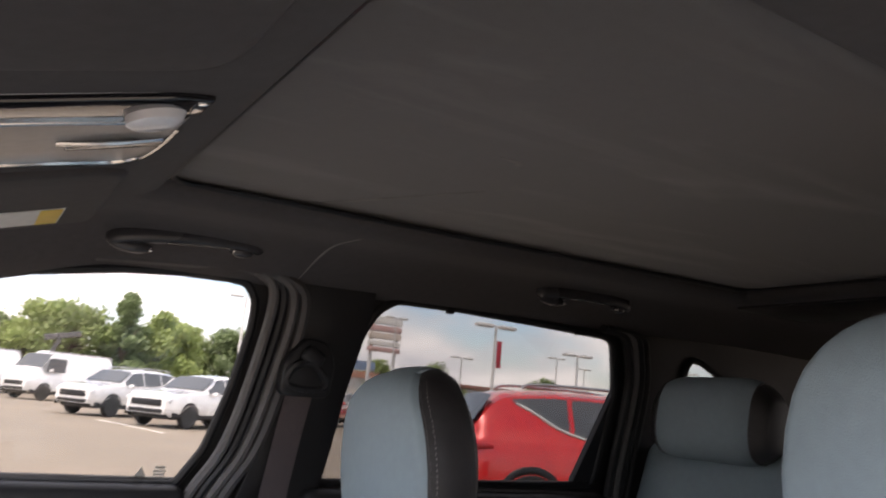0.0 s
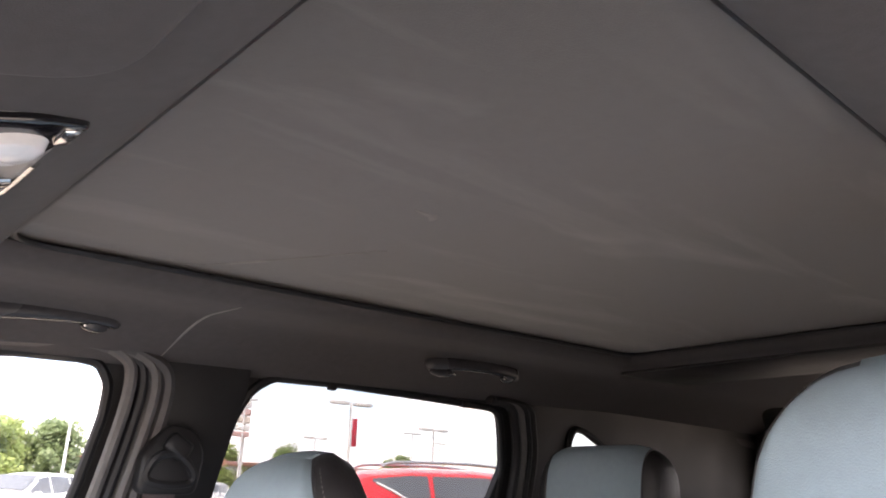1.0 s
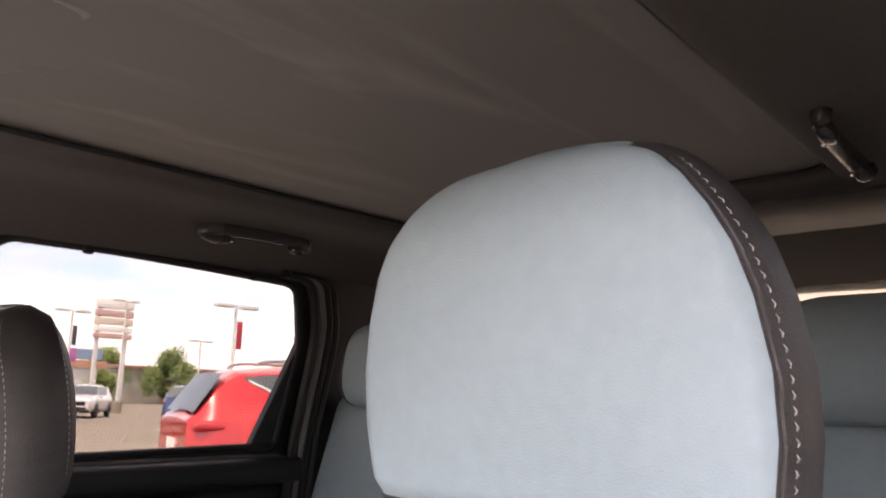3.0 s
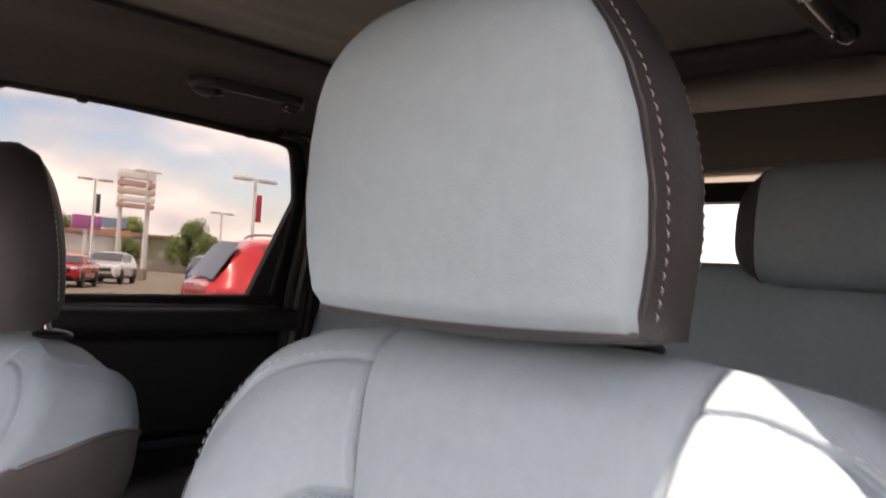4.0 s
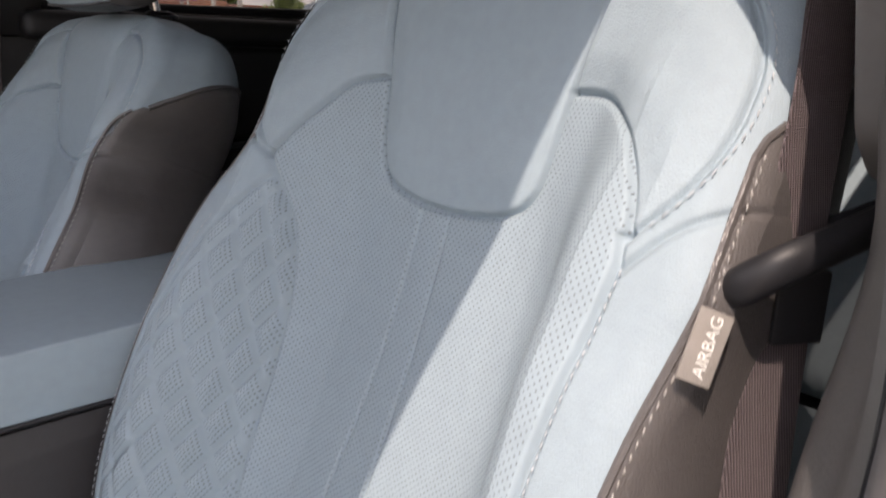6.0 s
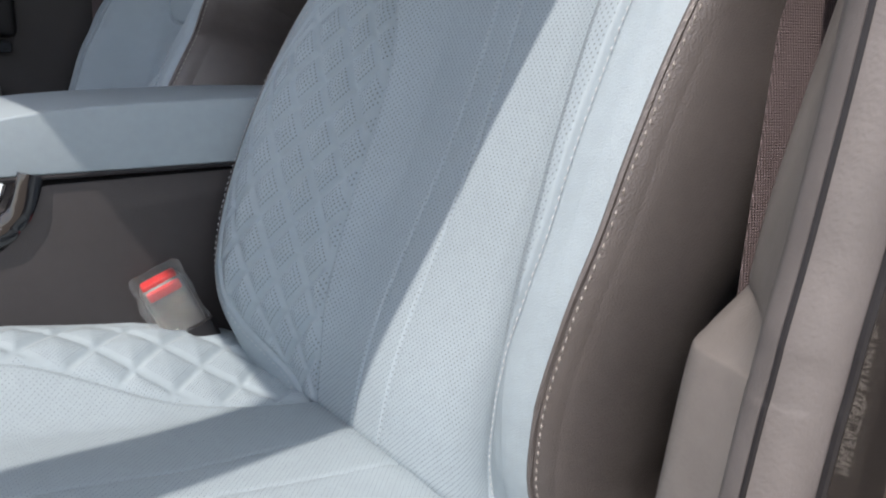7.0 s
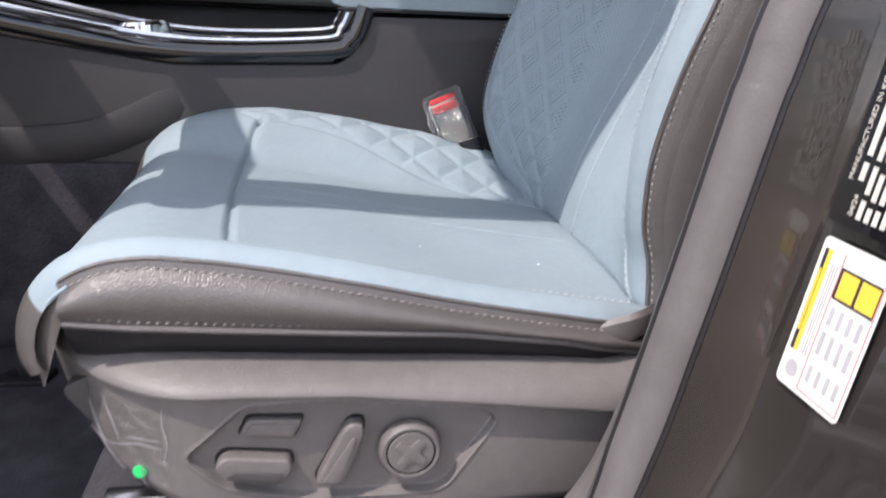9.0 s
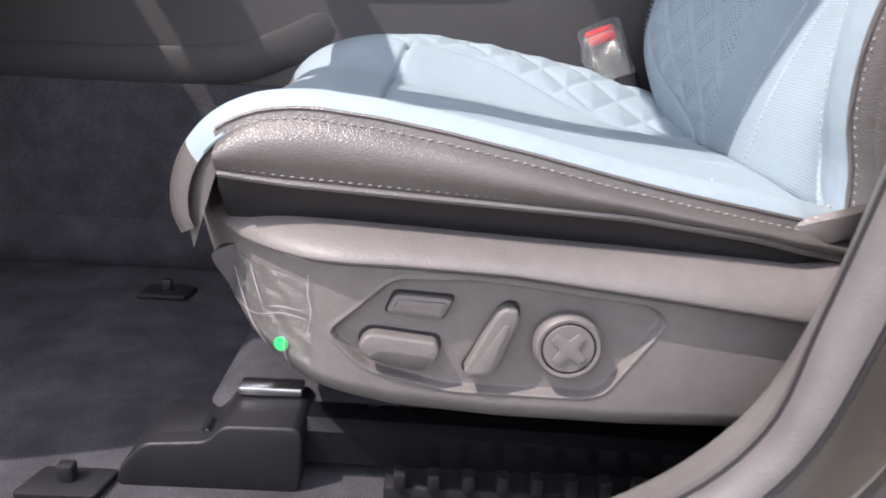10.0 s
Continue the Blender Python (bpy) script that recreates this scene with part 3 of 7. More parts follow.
        part("hem_welt", tube([p_ - Vector((0, 0, 0.006)) for p_ in hem[::3]], 0.0026, 6), leather_dark, back)
    sheet("top_cover", Lf, leather, back, flip=True, mask=~dark & ~under)
    # same black on the sides' lower end, as shade of the gap
    for half_ in (half, ~half):
        sheet("base_gap", Lf, plastic_black, back, "underside of the backrest, blackened for the shaded gap", flip=True, mask=under & half_)
    sheet("side_panel", Lf, leather_dark, back, "dark grained leather side", flip=True, mask=dark & ~half)
    back_v = [tuple(p) for p in L[-1]]
    bm = bmesh.new()
    vs = [bm.verts.new(p) for p in back_v]
    bmesh.ops.triangulate(bm, faces=[bm.faces.new(vs)])
    part("back_cover", bm, plastic, back)
    # threads along the seams
    def thread_line(line, name, mat, off, sgn, **kw):
        q = np.array([p[0] for p in line]) + off[0]
        s = np.array([p[1] for p in line]) + off[1]
        keep = (s > 0.0) & (s < 0.672) & (q < half_width(q * sgn, s) - 0.004)
        q, s = q[keep], s[keep]
        if len(q) < 2:
            return
        base = back_height(q * sgn, s) + (0.004 if off == (0, 0) else 0.002)
        pts = back_point(q * sgn, s, base)
        nrm = [B_OUT] * len(pts)
        v, f = stitches(pts, nrm, **kw)
        tagged(pydata(name, v, f, mat, back), kind="stuff")
    for sgn in (1, -1):
        thread_line(line2([(q + 0.006, s + 0.003) for q, s in (YOKE_OUT if sgn > 0 else YOKE_OUT_O)[1:]]), "stitching", thread_light, (0.001, 0), sgn, length=0.0046, gap=0.0034, r=0.00055)
        thread_line(line2([(q + 0.007, s) for q, s in QUILT[1:]] if sgn > 0 else [(q + 0.001, s) for q, s in CREST[1:]]), "stitching", thread_light, (0.001, 0), sgn, length=0.0035, gap=0.003, r=0.0006)
    # thread down the dark side's seam
    for sg in (-1, 1):
        s_ = np.linspace(0.004, 0.5735, 270)
        q_ = half_width(sg * s_, s_) - 0.0070 * step(0.578, 0.545, s_)
        ln = [Vector(p) for p in back_point(q_ * sg, s_, back_height(q_ * sg, s_) + 0.0003)]
        qr_ = half_width(sg * s_, s_) - 0.0102 * step(0.578, 0.545, s_) - 0.0004
        rib = [Vector(p) for p in back_point(qr_ * sg, s_, back_height(qr_ * sg, s_) - 0.0003)]
        part("seam_welt", tube(rib[::5], 0.0024, 6), leather_dark, back)
        ln = ln[:-12]
        v, f = stitches(ln, [Vector((-0.75, sg * 0.62, 0.2)).normalized()] * len(ln), length=0.0042, gap=0.0030, r=0.00072)
        tagged(pydata("side_stitching", v, f, thread, back), kind="stuff")
    return back


def line_index(line, s):
    """How many points of the line come before it passes s."""
    up = line[-1][1] > line[0][1]
    return next((i for i, p in enumerate(line) if (p[1] > s if up else p[1] < s)), len(line))


def build_headrest(seat):
    """A padded head restraint: a light front cover, dark sides and underside, two steel posts."""
    zs = np.linspace(0, 1, 60)
    base = np.array([0.130, SEAT_Y + 0.011, 1.299])
    up, out = np.array([-0.09, 0, 0.996]), np.array([-0.996, 0, -0.09])
    H = 0.199
    hw_t, hw_v = [0, 0.10, 0.22, 0.38, 0.55, 0.68, 0.78, 0.87, 0.94, 0.98, 1.0], [0.1185, 0.1225, 0.1260, 0.1260, 0.1205, 0.1125, 0.1020, 0.0885, 0.0735, 0.060, 0.044]
    nu = 70
    a = np.linspace(-1, 1, nu)
    A, T = np.meshgrid(a, zs, indexing="ij")
    hw = np.interp(T, hw_t, hw_v)
    U = A * hw
    Z = T * H - 0.010 * (1 - np.abs(A) ** 2) * (1 - T) * 0.3 + 0.003 * (T ** 6) * (1 - A ** 2)
    bulge = 0.016 * np.sin(math.pi * np.clip(T * 0.9 + 0.05, 0, 1)) * (1 - A ** 2)
    e = np.clip((np.abs(A) - 0.90) / 0.10, 0, 1)
    W = bulge - 0.010 * (1 - np.sqrt(1 - 0.96 * e ** 2))
    tt = np.clip((T - 0.72) / 0.28, 0, 1)
    W = W - 0.044 * (1 - np.sqrt(1 - 0.97 * tt ** 2))
    W = W - 0.006 * step(0.06, 0.0, T)
    P = base + np.array([0, 1, 0]) * U[..., None] + up * Z[..., None] + out * W[..., None]
    head = sheet("headrest", P, leather, seat, "smooth blue-grey leather headrest with dark sides", uv=np.stack([U, Z], -1))
    rim = np.concatenate([P[0, :], P[1:, -1], P[-1, -2::-1]], 0)
    def loop_of(r):
        L = []
        for d, sh in ((0.0, 0.0), (0.004, -0.0015), (0.02, -0.007), (0.050, -0.009), (0.085, 0.004), (0.102, 0.024), (0.110, 0.050)):
            rel = r - base
            u, z, w = rel[:, 1], rel @ up, rel @ out
            zc = 0.11
            uu, zz = u * (1 - sh / 0.14), zc + (z - zc) * (1 - sh / 0.12)
            ww = w + (-0.108 - w) * (d / 0.110)
            L.append(base + np.array([0, 1, 0]) * uu[:, None] + up * zz[:, None] + out * ww[:, None])
        return np.array(L)
    L = loop_of(rim)
    n = len(zs)
    k = n - 1
    sheet("side_cover", L[:, :k + 1], leather_dark_shaded, head, "dark leather side", flip=True)
    sheet("top_cover", L[:, k:len(rim) - k], leather, head, flip=True)
    sheet("side_cover", L[:, len(rim) - k - 1:], leather_dark_shaded, head, "dark leather side", flip=True)
    bm = bmesh.new()
    bmesh.ops.triangulate(bm, faces=[bm.faces.new([bm.verts.new(p) for p in L[-1]])])
    part("back_cover", bm, leather_dark_shaded, head)
    # underside
    low = L[:, 0], L[:, -1]
    fa = np.linspace(0, 1, nu)[:, None]
    lin0 = low[0][0] * (1 - fa) + low[1][0] * fa
    Pb = np.stack([low[0][k_] * (1 - fa) + low[1][k_] * fa + (P[:, 0] - lin0) * (1 - k_ / 6.0) + np.array([0, 0, -0.005]) * np.sin(math.pi * fa) * math.sin(math.pi * k_ / 6.0) for k_ in range(7)], 0)
    sheet("underside", Pb, leather_dark_shaded, head)
    tube_pts = [P[i, 0] + np.array([-0.001, 0, -0.001]) for i in range(0, nu, 3)]
    part("piping", tube(tube_pts, 0.0022, 6), leather_dark_shaded, head)
    for i, sg in ((0, -1), (-1, 1)):
        rr = range(3, k - 3) if i == 0 else range(len(rim) - k + 3, len(rim) - 4)
        ln = [Vector(L[1][j]) * 0.45 + Vector(L[2][j]) * 0.55 + Vector((0, sg * 0.0006, 0)) for j in rr]
        part("seam_welt", tube([Vector(L[1][j]) + Vector((0, sg * 0.0004, 0)) for j in rr][::3], 0.0013, 6), leather_dark_shaded, head)
        v, f = stitches(ln, [Vector((-0.2, sg * 0.98, 0)).normalized()] * len(ln), length=0.0040, gap=0.003, r=0.0006)
        tagged(pydata("stitching", v, f, thread, head), kind="stuff")
        ln = [Vector(L[4][j]) for j in (range(4, k) if i == 0 else range(len(rim) - k, len(rim) - 4))]
        v, f = stitches(ln, [Vector((0, sg, 0))] * len(ln), length=0.0038, gap=0.003, r=0.0005)
        tagged(pydata("stitching", v, f, thread, head), kind="stuff")
    for dy in (-0.070, 0.070):
        p0 = base + np.array([0.084, dy, 0.03])
        p1 = base + np.array([0.100, dy, -0.040])
        part("post", tube([p0, p1], 0.0068, 14, up=(1, 0, 0)), chrome, head, "chrome headrest post")
        part("collar", lathe([(0.006, 0.0), (0.021, 0.0), (0.023, 0.004), (0.019, 0.008), (0.009, 0.010)], p1 + np.array([0.0, 0, 0.024]), (0.05, 0, 1)), plastic_black, head)
    return head


# centre line of the seat cushion from the backrest to the front lip: (along, x, z)
CU_X = [0.035, 0.010, -0.030, -0.080, -0.200, -0.300, -0.400, -0.455, -0.490, -0.516, -0.536, -0.545, -0.545, -0.538]
CU_Z = [0.590, 0.613, 0.629, 0.635, 0.650, 0.668, 0.687, 0.697, 0.696, 0.686, 0.667, 0.645, 0.624, 0.610]
IN_X = [-0.02, -0.085, -0.185, -0.30, -0.39, -0.44, -0.488, -0.53, -0.56]
IN_A = [0.026, 0.046, 0.060, 0.060, 0.053, 0.040, 0.024, 0.014, 0.0]
CU_EDGE = [(-0.400, 0.200), (-0.375, 0.206), (-0.300, 0.196), (-0.240, 0.178), (-0.170, 0.152), (-0.081, 0.130), (0.0, 0.118)]
CU_QOUT = [(-0.400, 0.202), (-0.43, 0.232), (-0.39, 0.252), (-0.300, 0.256), (-0.200, 0.252), (-0.100, 0.236), (-0.03, 0.205), (0.0, 0.150)]
CU_CROSS = [(-0.398, 0.204), (-0.405, 0.185), (-0.409, 0.10), (-0.408, 0.0), (-0.404, -0.10), (-0.398, -0.170), (-0.386, -0.206), (-0.360, -0.216)]
CU_OUT = [(-0.520, -0.214), (-0.47, -0.215), (-0.400, -0.216), (-0.300, -0.220), (-0.170, -0.227), (-0.060, -0.236), (0.02, -0.243)]


def out_rise(x):
    """How much of its full height the outer edge of the cushion has."""
    return np.interp(x, [-0.56, -0.54, -0.515, -0.48, -0.44, -0.40, -0.35, -0.29, -0.20, -0.12, -0.05, 0.03], [0.0, 0.10, 0.30, 0.58, 0.82, 0.95, 1.0, 0.99, 0.90, 0.79, 0.66, 0.40])


def build_cushion(seat):
    nx, nu = 260, 220
    path = smooth_path([(x, 0, z) for x, z in zip(CU_X, CU_Z)], 24)
    xs0, zs0 = np.array([p.x for p in path]), np.array([p.z for p in path])
    cum = np.concatenate([[0], np.cumsum(np.hypot(np.diff(xs0), np.diff(zs0)))])
    d = np.linspace(0, cum[-1], nx)
    cx, cz = np.interp(d, cum, xs0), np.interp(d, cum, zs0)
    tx, tz = np.gradient(cx), np.gradient(cz)
    ln = np.hypot(tx, tz)
    nxv, nzv = tz / ln, -tx / ln     # outward: up on top, forward at the lip
    a = np.linspace(-1, 1, nu)
    X0, A = np.meshgrid(np.arange(nx), a, indexing="ij")
    CX, CZ, NX, NZ = (v[X0.astype(int)] for v in (cx, cz, nxv, nzv))
    hwv = np.interp(CX, [-0.57, -0.5, -0.3, -0.1, 0.04], [0.262, 0.272, 0.276, 0.274, 0.245])
    U = A * hwv
    add_in = np.interp(-CX, [-x for x in IN_X], IN_A) * step(0.12, 0.232, U)
    add_out = 0.031 * step(0.195, 0.262, -U) * out_rise(CX)
    H = add_in + add_out
    q = np.abs(U)
    e = np.clip((q - (hwv - 0.026)) / 0.026, 0, 1)
    H = H - 0.024 * (1 - np.sqrt(1 - 0.97 * e ** 2))
    H = H + 0.006 * (1 - step(0.0, 0.2, q)) * step(0.0, -0.06, CX) * step(-0.42, -0.3, CX)
    ontop = (NZ > 0.35)
    edge, qout, cross, outl = line2(CU_EDGE), line2(CU_QOUT), line2(CU_CROSS), line2(CU_OUT)
    for l2, dp, w in ((edge, 0.0042, 0.0034), (qout, 0.003, 0.003), (cross, 0.0060, 0.0036), (outl, 0.0040, 0.0026)):
        H = H + groove(CX, U, l2, dp, w) * ontop
    for sg in (1, -1):
        H = H + groove(CX, U, [(-0.40, sg * 0.020), (-0.2, sg * 0.024), (0.0, sg * 0.040)], 0.0013, 0.0018) * ontop
    in_q = inside(CX, U, qout + edge[::-1]) & ontop
    p1, p2 = CX / 0.067 + U / 0.046, CX / 0.067 - U / 0.046
    dd = np.minimum(np.abs(p1 - np.round(p1)), np.abs(p2 - np.round(p2)))
    softq = step(0, 0.010, seg_dist(CX, U, edge)) * step(0, 0.022, seg_dist(CX, U, qout))
    H = H + in_q * softq * (0.0030 * step(0.02, 0.14, dd) + 0.0030 * step(0.03, 0.5, dd) - 0.0034)
    in_ins = inside(CX, U, edge + [(0.06, 0.118), (0.06, -0.236)] + outl[::-1][:-16] + cross[::-1][8:]) & ontop & (CX > -0.412)
    P = np.stack([CX + NX * H, SEAT_Y + U, CZ + NZ * H], -1)
    fm = lambda m: m[:-1, :-1] & m[1:, 1:] | (m[:-1, 1:] & m[1:, :-1])
    uv = np.stack([CX, U], -1)
    mq, mi = fm(in_q), fm(in_ins)
    mi &= ~mq
    # below this height the cushion's front takes the darker colour
    low_front = fm((CZ < 0.676) & (CX < -0.45))
    m_edge = fm((U < -(hwv - 0.0030)) & (CX > -0.51)) & ~(mq | mi | low_front)
    cush = sheet("cushion", P, leather, seat, "blue-grey leather seat cushion", mask=~(mq | mi | low_front | m_edge), uv=uv, flip=True)
    sheet("side_edge", P, leather_dark, cush, "dark leather edge of the side", mask=m_edge, uv=uv, flip=True)
    sheet("front_lower_face", P, leather_dark, cush, "lower face of the cushion's front, coloured darker", mask=low_front, uv=uv, flip=True)
    sheet("quilted_panel", P, leather_quilt_fine, cush, "diamond-quilted perforated leather", mask=mq, uv=np.stack([p1, p2], -1), flip=True)
    sheet("insert_panel", P, leather_soft, cush, "perforated leather insert", mask=mi, uv=uv, flip=True)
    # dark side panels below the light top
    last = int(np.searchsorted(-cx, 0.508))
    for col, sg in ((0, -1), (-1, 1)):
        row = P[:last + 1, col]
        x = row[:, 0]
        lowz = np.interp(x, [-0.53, -0.46, -0.38, -0.30, -0.22, -0.13, 0.04], [0.664, 0.657, 0.653, 0.6495, 0.6455, 0.6345, 0.600])
        ts = np.linspace(0, 1, 12)
        S = np.stack([np.stack([x, row[:, 1] + sg * (0.010 * np.sin(math.pi * t ** 0.8) + 0.004 * t), row[:, 2] + (np.minimum(lowz, row[:, 2] - 0.004) - row[:, 2]) * t], -1) for t in ts], 0)
        side = sheet("cushion_side", S, leather_dark, cush, "dark grained leather cushion side")
        low = S[-1]
        part("piping", tube([tuple(p + np.array([0, sg * 0.002, 0])) for p in low[::4]], 0.0028, 8), leather_dark, cush)
        if sg < 0:
            weltc = np.argmin(np.abs(U[:last + 1] + (hwv[:last + 1] - 0.0030)), axis=1)
            part("seam_welt", tube([tuple(P[i_, weltc[i_]] + np.array([0, 0, 0.0002])) for i_ in range(4, last + 1, 4)], 0.0016, 6), leather_dark, cush)
        for off, src, dz in ((-0.007, S[0], 0.0005), (0.004, low, 0.005)):
            ln2 = [Vector(p) + Vector((0, sg * (0.0025 if off > 0 else 0.0006), dz)) for p in src[6:]]
            v, f = stitches(ln2, [Vector((0, sg * 0.95, 0.3)).normalized()] * len(ln2), length=0.0036, gap=0.0030, r=0.0006)
            tagged(pydata("stitching", v, f, thread, cush), kind="stuff")
        # darker welt strip that tucks under
        S2 = np.stack([low + np.array([0, sg * -0.002, 0]), low + np.array([0, -sg * 0.004, -0.012]), low + np.array([0, -sg * 0.022, -0.035]), low + np.array([0, -sg * 0.06, -0.06])], 0)
        sheet("underside_strip", S2, plastic_black, cush)
        # front end cap of the dark side
        bm = bmesh.new()
        endp = [tuple(p) for p in S[:, -1]] + [(-0.528, SEAT_Y + sg * 0.258, 0.60), (-0.535, SEAT_Y + sg * 0.255, 0.640), (-0.528, SEAT_Y + sg * 0.258, 0.665)]
        bmesh.ops.triangulate(bm, faces=[bm.faces.new([bm.verts.new(p) for p in endp])])
        part("front_cap", bm, leather_dark, cush)
        part("lip_edge", tube([tuple(P[i, col] + np.array([-0.001, sg * 0.001, 0])) for i in range(last - 4, nx - 4, 3) if P[i, col][2] > 0.672], 0.0018, 8), leather, cush)
    # lint on the seat
    lint = []
    for lx, lu in ((-0.227, -0.105), (-0.108, -0.117), (-0.110, -0.202), (-0.090, -0.204), (-0.116, -0.197)):
        i_ = int(np.argmin(np.abs(cx - lx)))
        j_ = int(np.argmin(np.abs(U[i_] - lu)))
        lint.append(rbox((0.0022, 0.0012, 0.0010), tuple(P[i_, j_] + np.array([0, 0, 0.0003])), 0.0003, 1, pose(0, 0, 0, 0, 0, 40 * i_)))
    tagged(part("lint", join(*lint), thread_lint, cush), "white specks of lint", kind="stuff")
    # pale thread along the outer seam
    c2 = line2([(x, u - 0.006) for x, u in CU_OUT[:-1]])
    zc = lambda x: np.interp(x, cx[::-1], cz[::-1])
    pts = [(x, SEAT_Y + u, float(zc(x)) + 0.031 * float(step(0.195, 0.262, np.array(-u))) * float(out_rise(x)) + 0.0012) for x, u in c2]
    v, f = stitches(pts, [Vector((0, -0.2, 1)).normalized()] * len(pts), length=0.0044, gap=0.0026, r=0.0008)
    tagged(pydata("stitching", v, f, thread_bright, cush), kind="stuff")
    return cush


driver_seat = thing("front_seat", (-0.2, SEAT_Y, 0.39), "blue-grey quilted leather driver seat with dark sides, beside the console", "car seat", "front seats")
build_backrest(driver_seat)
build_headrest(driver_seat)
build_cushion(driver_seat)
# the passenger's seat is alike, set a little further forward and lower
passenger_seat = copy_thing(driver_seat, pose(-0.2 - 0.047, -SEAT_Y, 0.39 - 0.058) @ Matrix.Diagonal((1, -1, 1, 1)))
tagged(passenger_seat, "blue-grey quilted leather passenger seat with dark sides, beyond the console", "car seat")


# ---- the car's shell ----
def panel_with_holes(name, outer, holes, ymap, thick, mat, label="", kind="structure", parent=None, plane="xz"):
    """A wall given by its outline and the openings through it; ymap bends it."""
    bm = bmesh.new()
    for loop in [outer] + holes:
        vs = [bm.verts.new((a, 0, b)) for a, b in loop]
        for v, w in zip(vs, vs[1:] + vs[:1]):
            bm.edges.new((v, w))
    bmesh.ops.triangle_fill(bm, edges=list(bm.edges), use_beauty=True)
    bmesh.ops.subdivide_edges(bm, edges=[e for e in bm.edges if e.calc_length() > 0.25], cuts=2)
    bmesh.ops.triangulate(bm, faces=bm.faces)
    ext = bmesh.ops.extrude_face_region(bm, geom=list(bm.faces))
    bmesh.ops.translate(bm, vec=(0, thick, 0), verts=[g for g in ext["geom"] if isinstance(g, bmesh.types.BMVert)])
    for v in bm.verts:
        v.co.y += ymap(v.co.x, v.co.z)
        if plane == "yz":
            v.co = Vector((v.co.y, v.co.x, v.co.z))
    ob = part(name, bm, mat, parent, smooth=False)
    return tagged(ob, label, kind=kind) if kind else tagged(ob, label)


def side_y(x, z):
    """The inner face of the body side, leaning in towards the roof."""
    return (0.63 + (1.59 - z) * 0.222) if z > 1.05 else 0.75 - (1.05 - z) * 0.06


def roof_z(x):
    return 1.645 + 0.033 * (max(x, -0.26) + 0.26) / 1.16 - 0.32 * (math.sqrt((-0.285 - x) ** 2 + 0.0006) + (-0.285 - x)) / 2 - 0.03 * max(0.0, x - 1.2)


FRONT_WIN = [(-0.98, 1.250), (-0.55, 1.232), (-0.112, 1.235), (-0.075, 1.297), (-0.052, 1.398), (-0.038, 1.500), (-0.040, 1.546), (-0.060, 1.574),
             (-0.12, 1.580), (-0.255, 1.566), (-0.397, 1.540), (-0.70, 1.440)]
REAR_WIN = [(0.134, 1.246), (0.148, 1.386), (0.166, 1.515), (0.188, 1.562), (0.226, 1.588), (0.34, 1.590), (0.55, 1.588), (0.748, 1.584), (0.780, 1.574),
            (0.795, 1.535), (0.814, 1.470), (0.800, 1.258)]
QUARTER_WIN = [(1.028, 1.540), (1.032, 1.40), (1.56, 1.36), (1.38, 1.435), (1.19, 1.518), (1.075, 1.560), (1.04, 1.562)]
fw, rw, qw = rounded(FRONT_WIN, 0.012, 3), rounded(REAR_WIN, 0.02, 4), rounded(QUARTER_WIN, 0.02, 4)
panel_with_holes("wall_right", [(-1.25, 0.36), (2.05, 0.36), (2.05, 1.62), (-0.33, 1.62), (-0.62, 1.545), (-1.25, 1.24)], [fw, rw, qw], side_y, 0.012, trim_black,
                 "dark trimmed right side of the car interior with three windows")
glass = bpy.data.materials.new("window_glass")
glass.use_nodes = True
gn, gl = glass.node_tree.nodes, glass.node_tree.links
g_t, g_g, g_m, g_f = gn.new("ShaderNodeBsdfTransparent"), gn.new("ShaderNodeBsdfGlossy"), gn.new("ShaderNodeMixShader"), gn.new("ShaderNodeMath")
g_w = gn.new("ShaderNodeLayerWeight")
g_p = gn.new("ShaderNodeMath")
g_p.operation, g_f.operation = "POWER", "MULTIPLY_ADD"
g_p.inputs[1].default_value, g_f.inputs[1].default_value, g_f.inputs[2].default_value = 5.0, 0.7, 0.03
g_w.inputs["Blend"].default_value = 0.5
gl.new(g_w.outputs["Facing"], g_p.inputs[0])
gl.new(g_p.outputs[0], g_f.inputs[0])
g_t.inputs["Color"].default_value = (0.88, 0.88, 0.87, 1)
g_g.inputs["Roughness"].default_value = 0.02
gl.new(g_f.outputs[0], g_m.inputs[0])
gl.new(g_t.outputs[0], g_m.inputs[1])
gl.new(g_g.outputs[0], g_m.inputs[2])
gl.new(g_m.outputs[0], gn["Material Output"].inputs["Surface"])


def tinted(name, t):
    m = glass.copy()
    m.name = name
    m.node_tree.nodes["Transparent BSDF"].inputs["Color"].default_value = (t, t * 0.985, t * 0.97, 1)
    return m


glass_front, glass_rear, glass_tail = tinted("front_glass", 0.78), tinted("rear_door_glass", 0.46), tinted("tail_glass", 0.48)


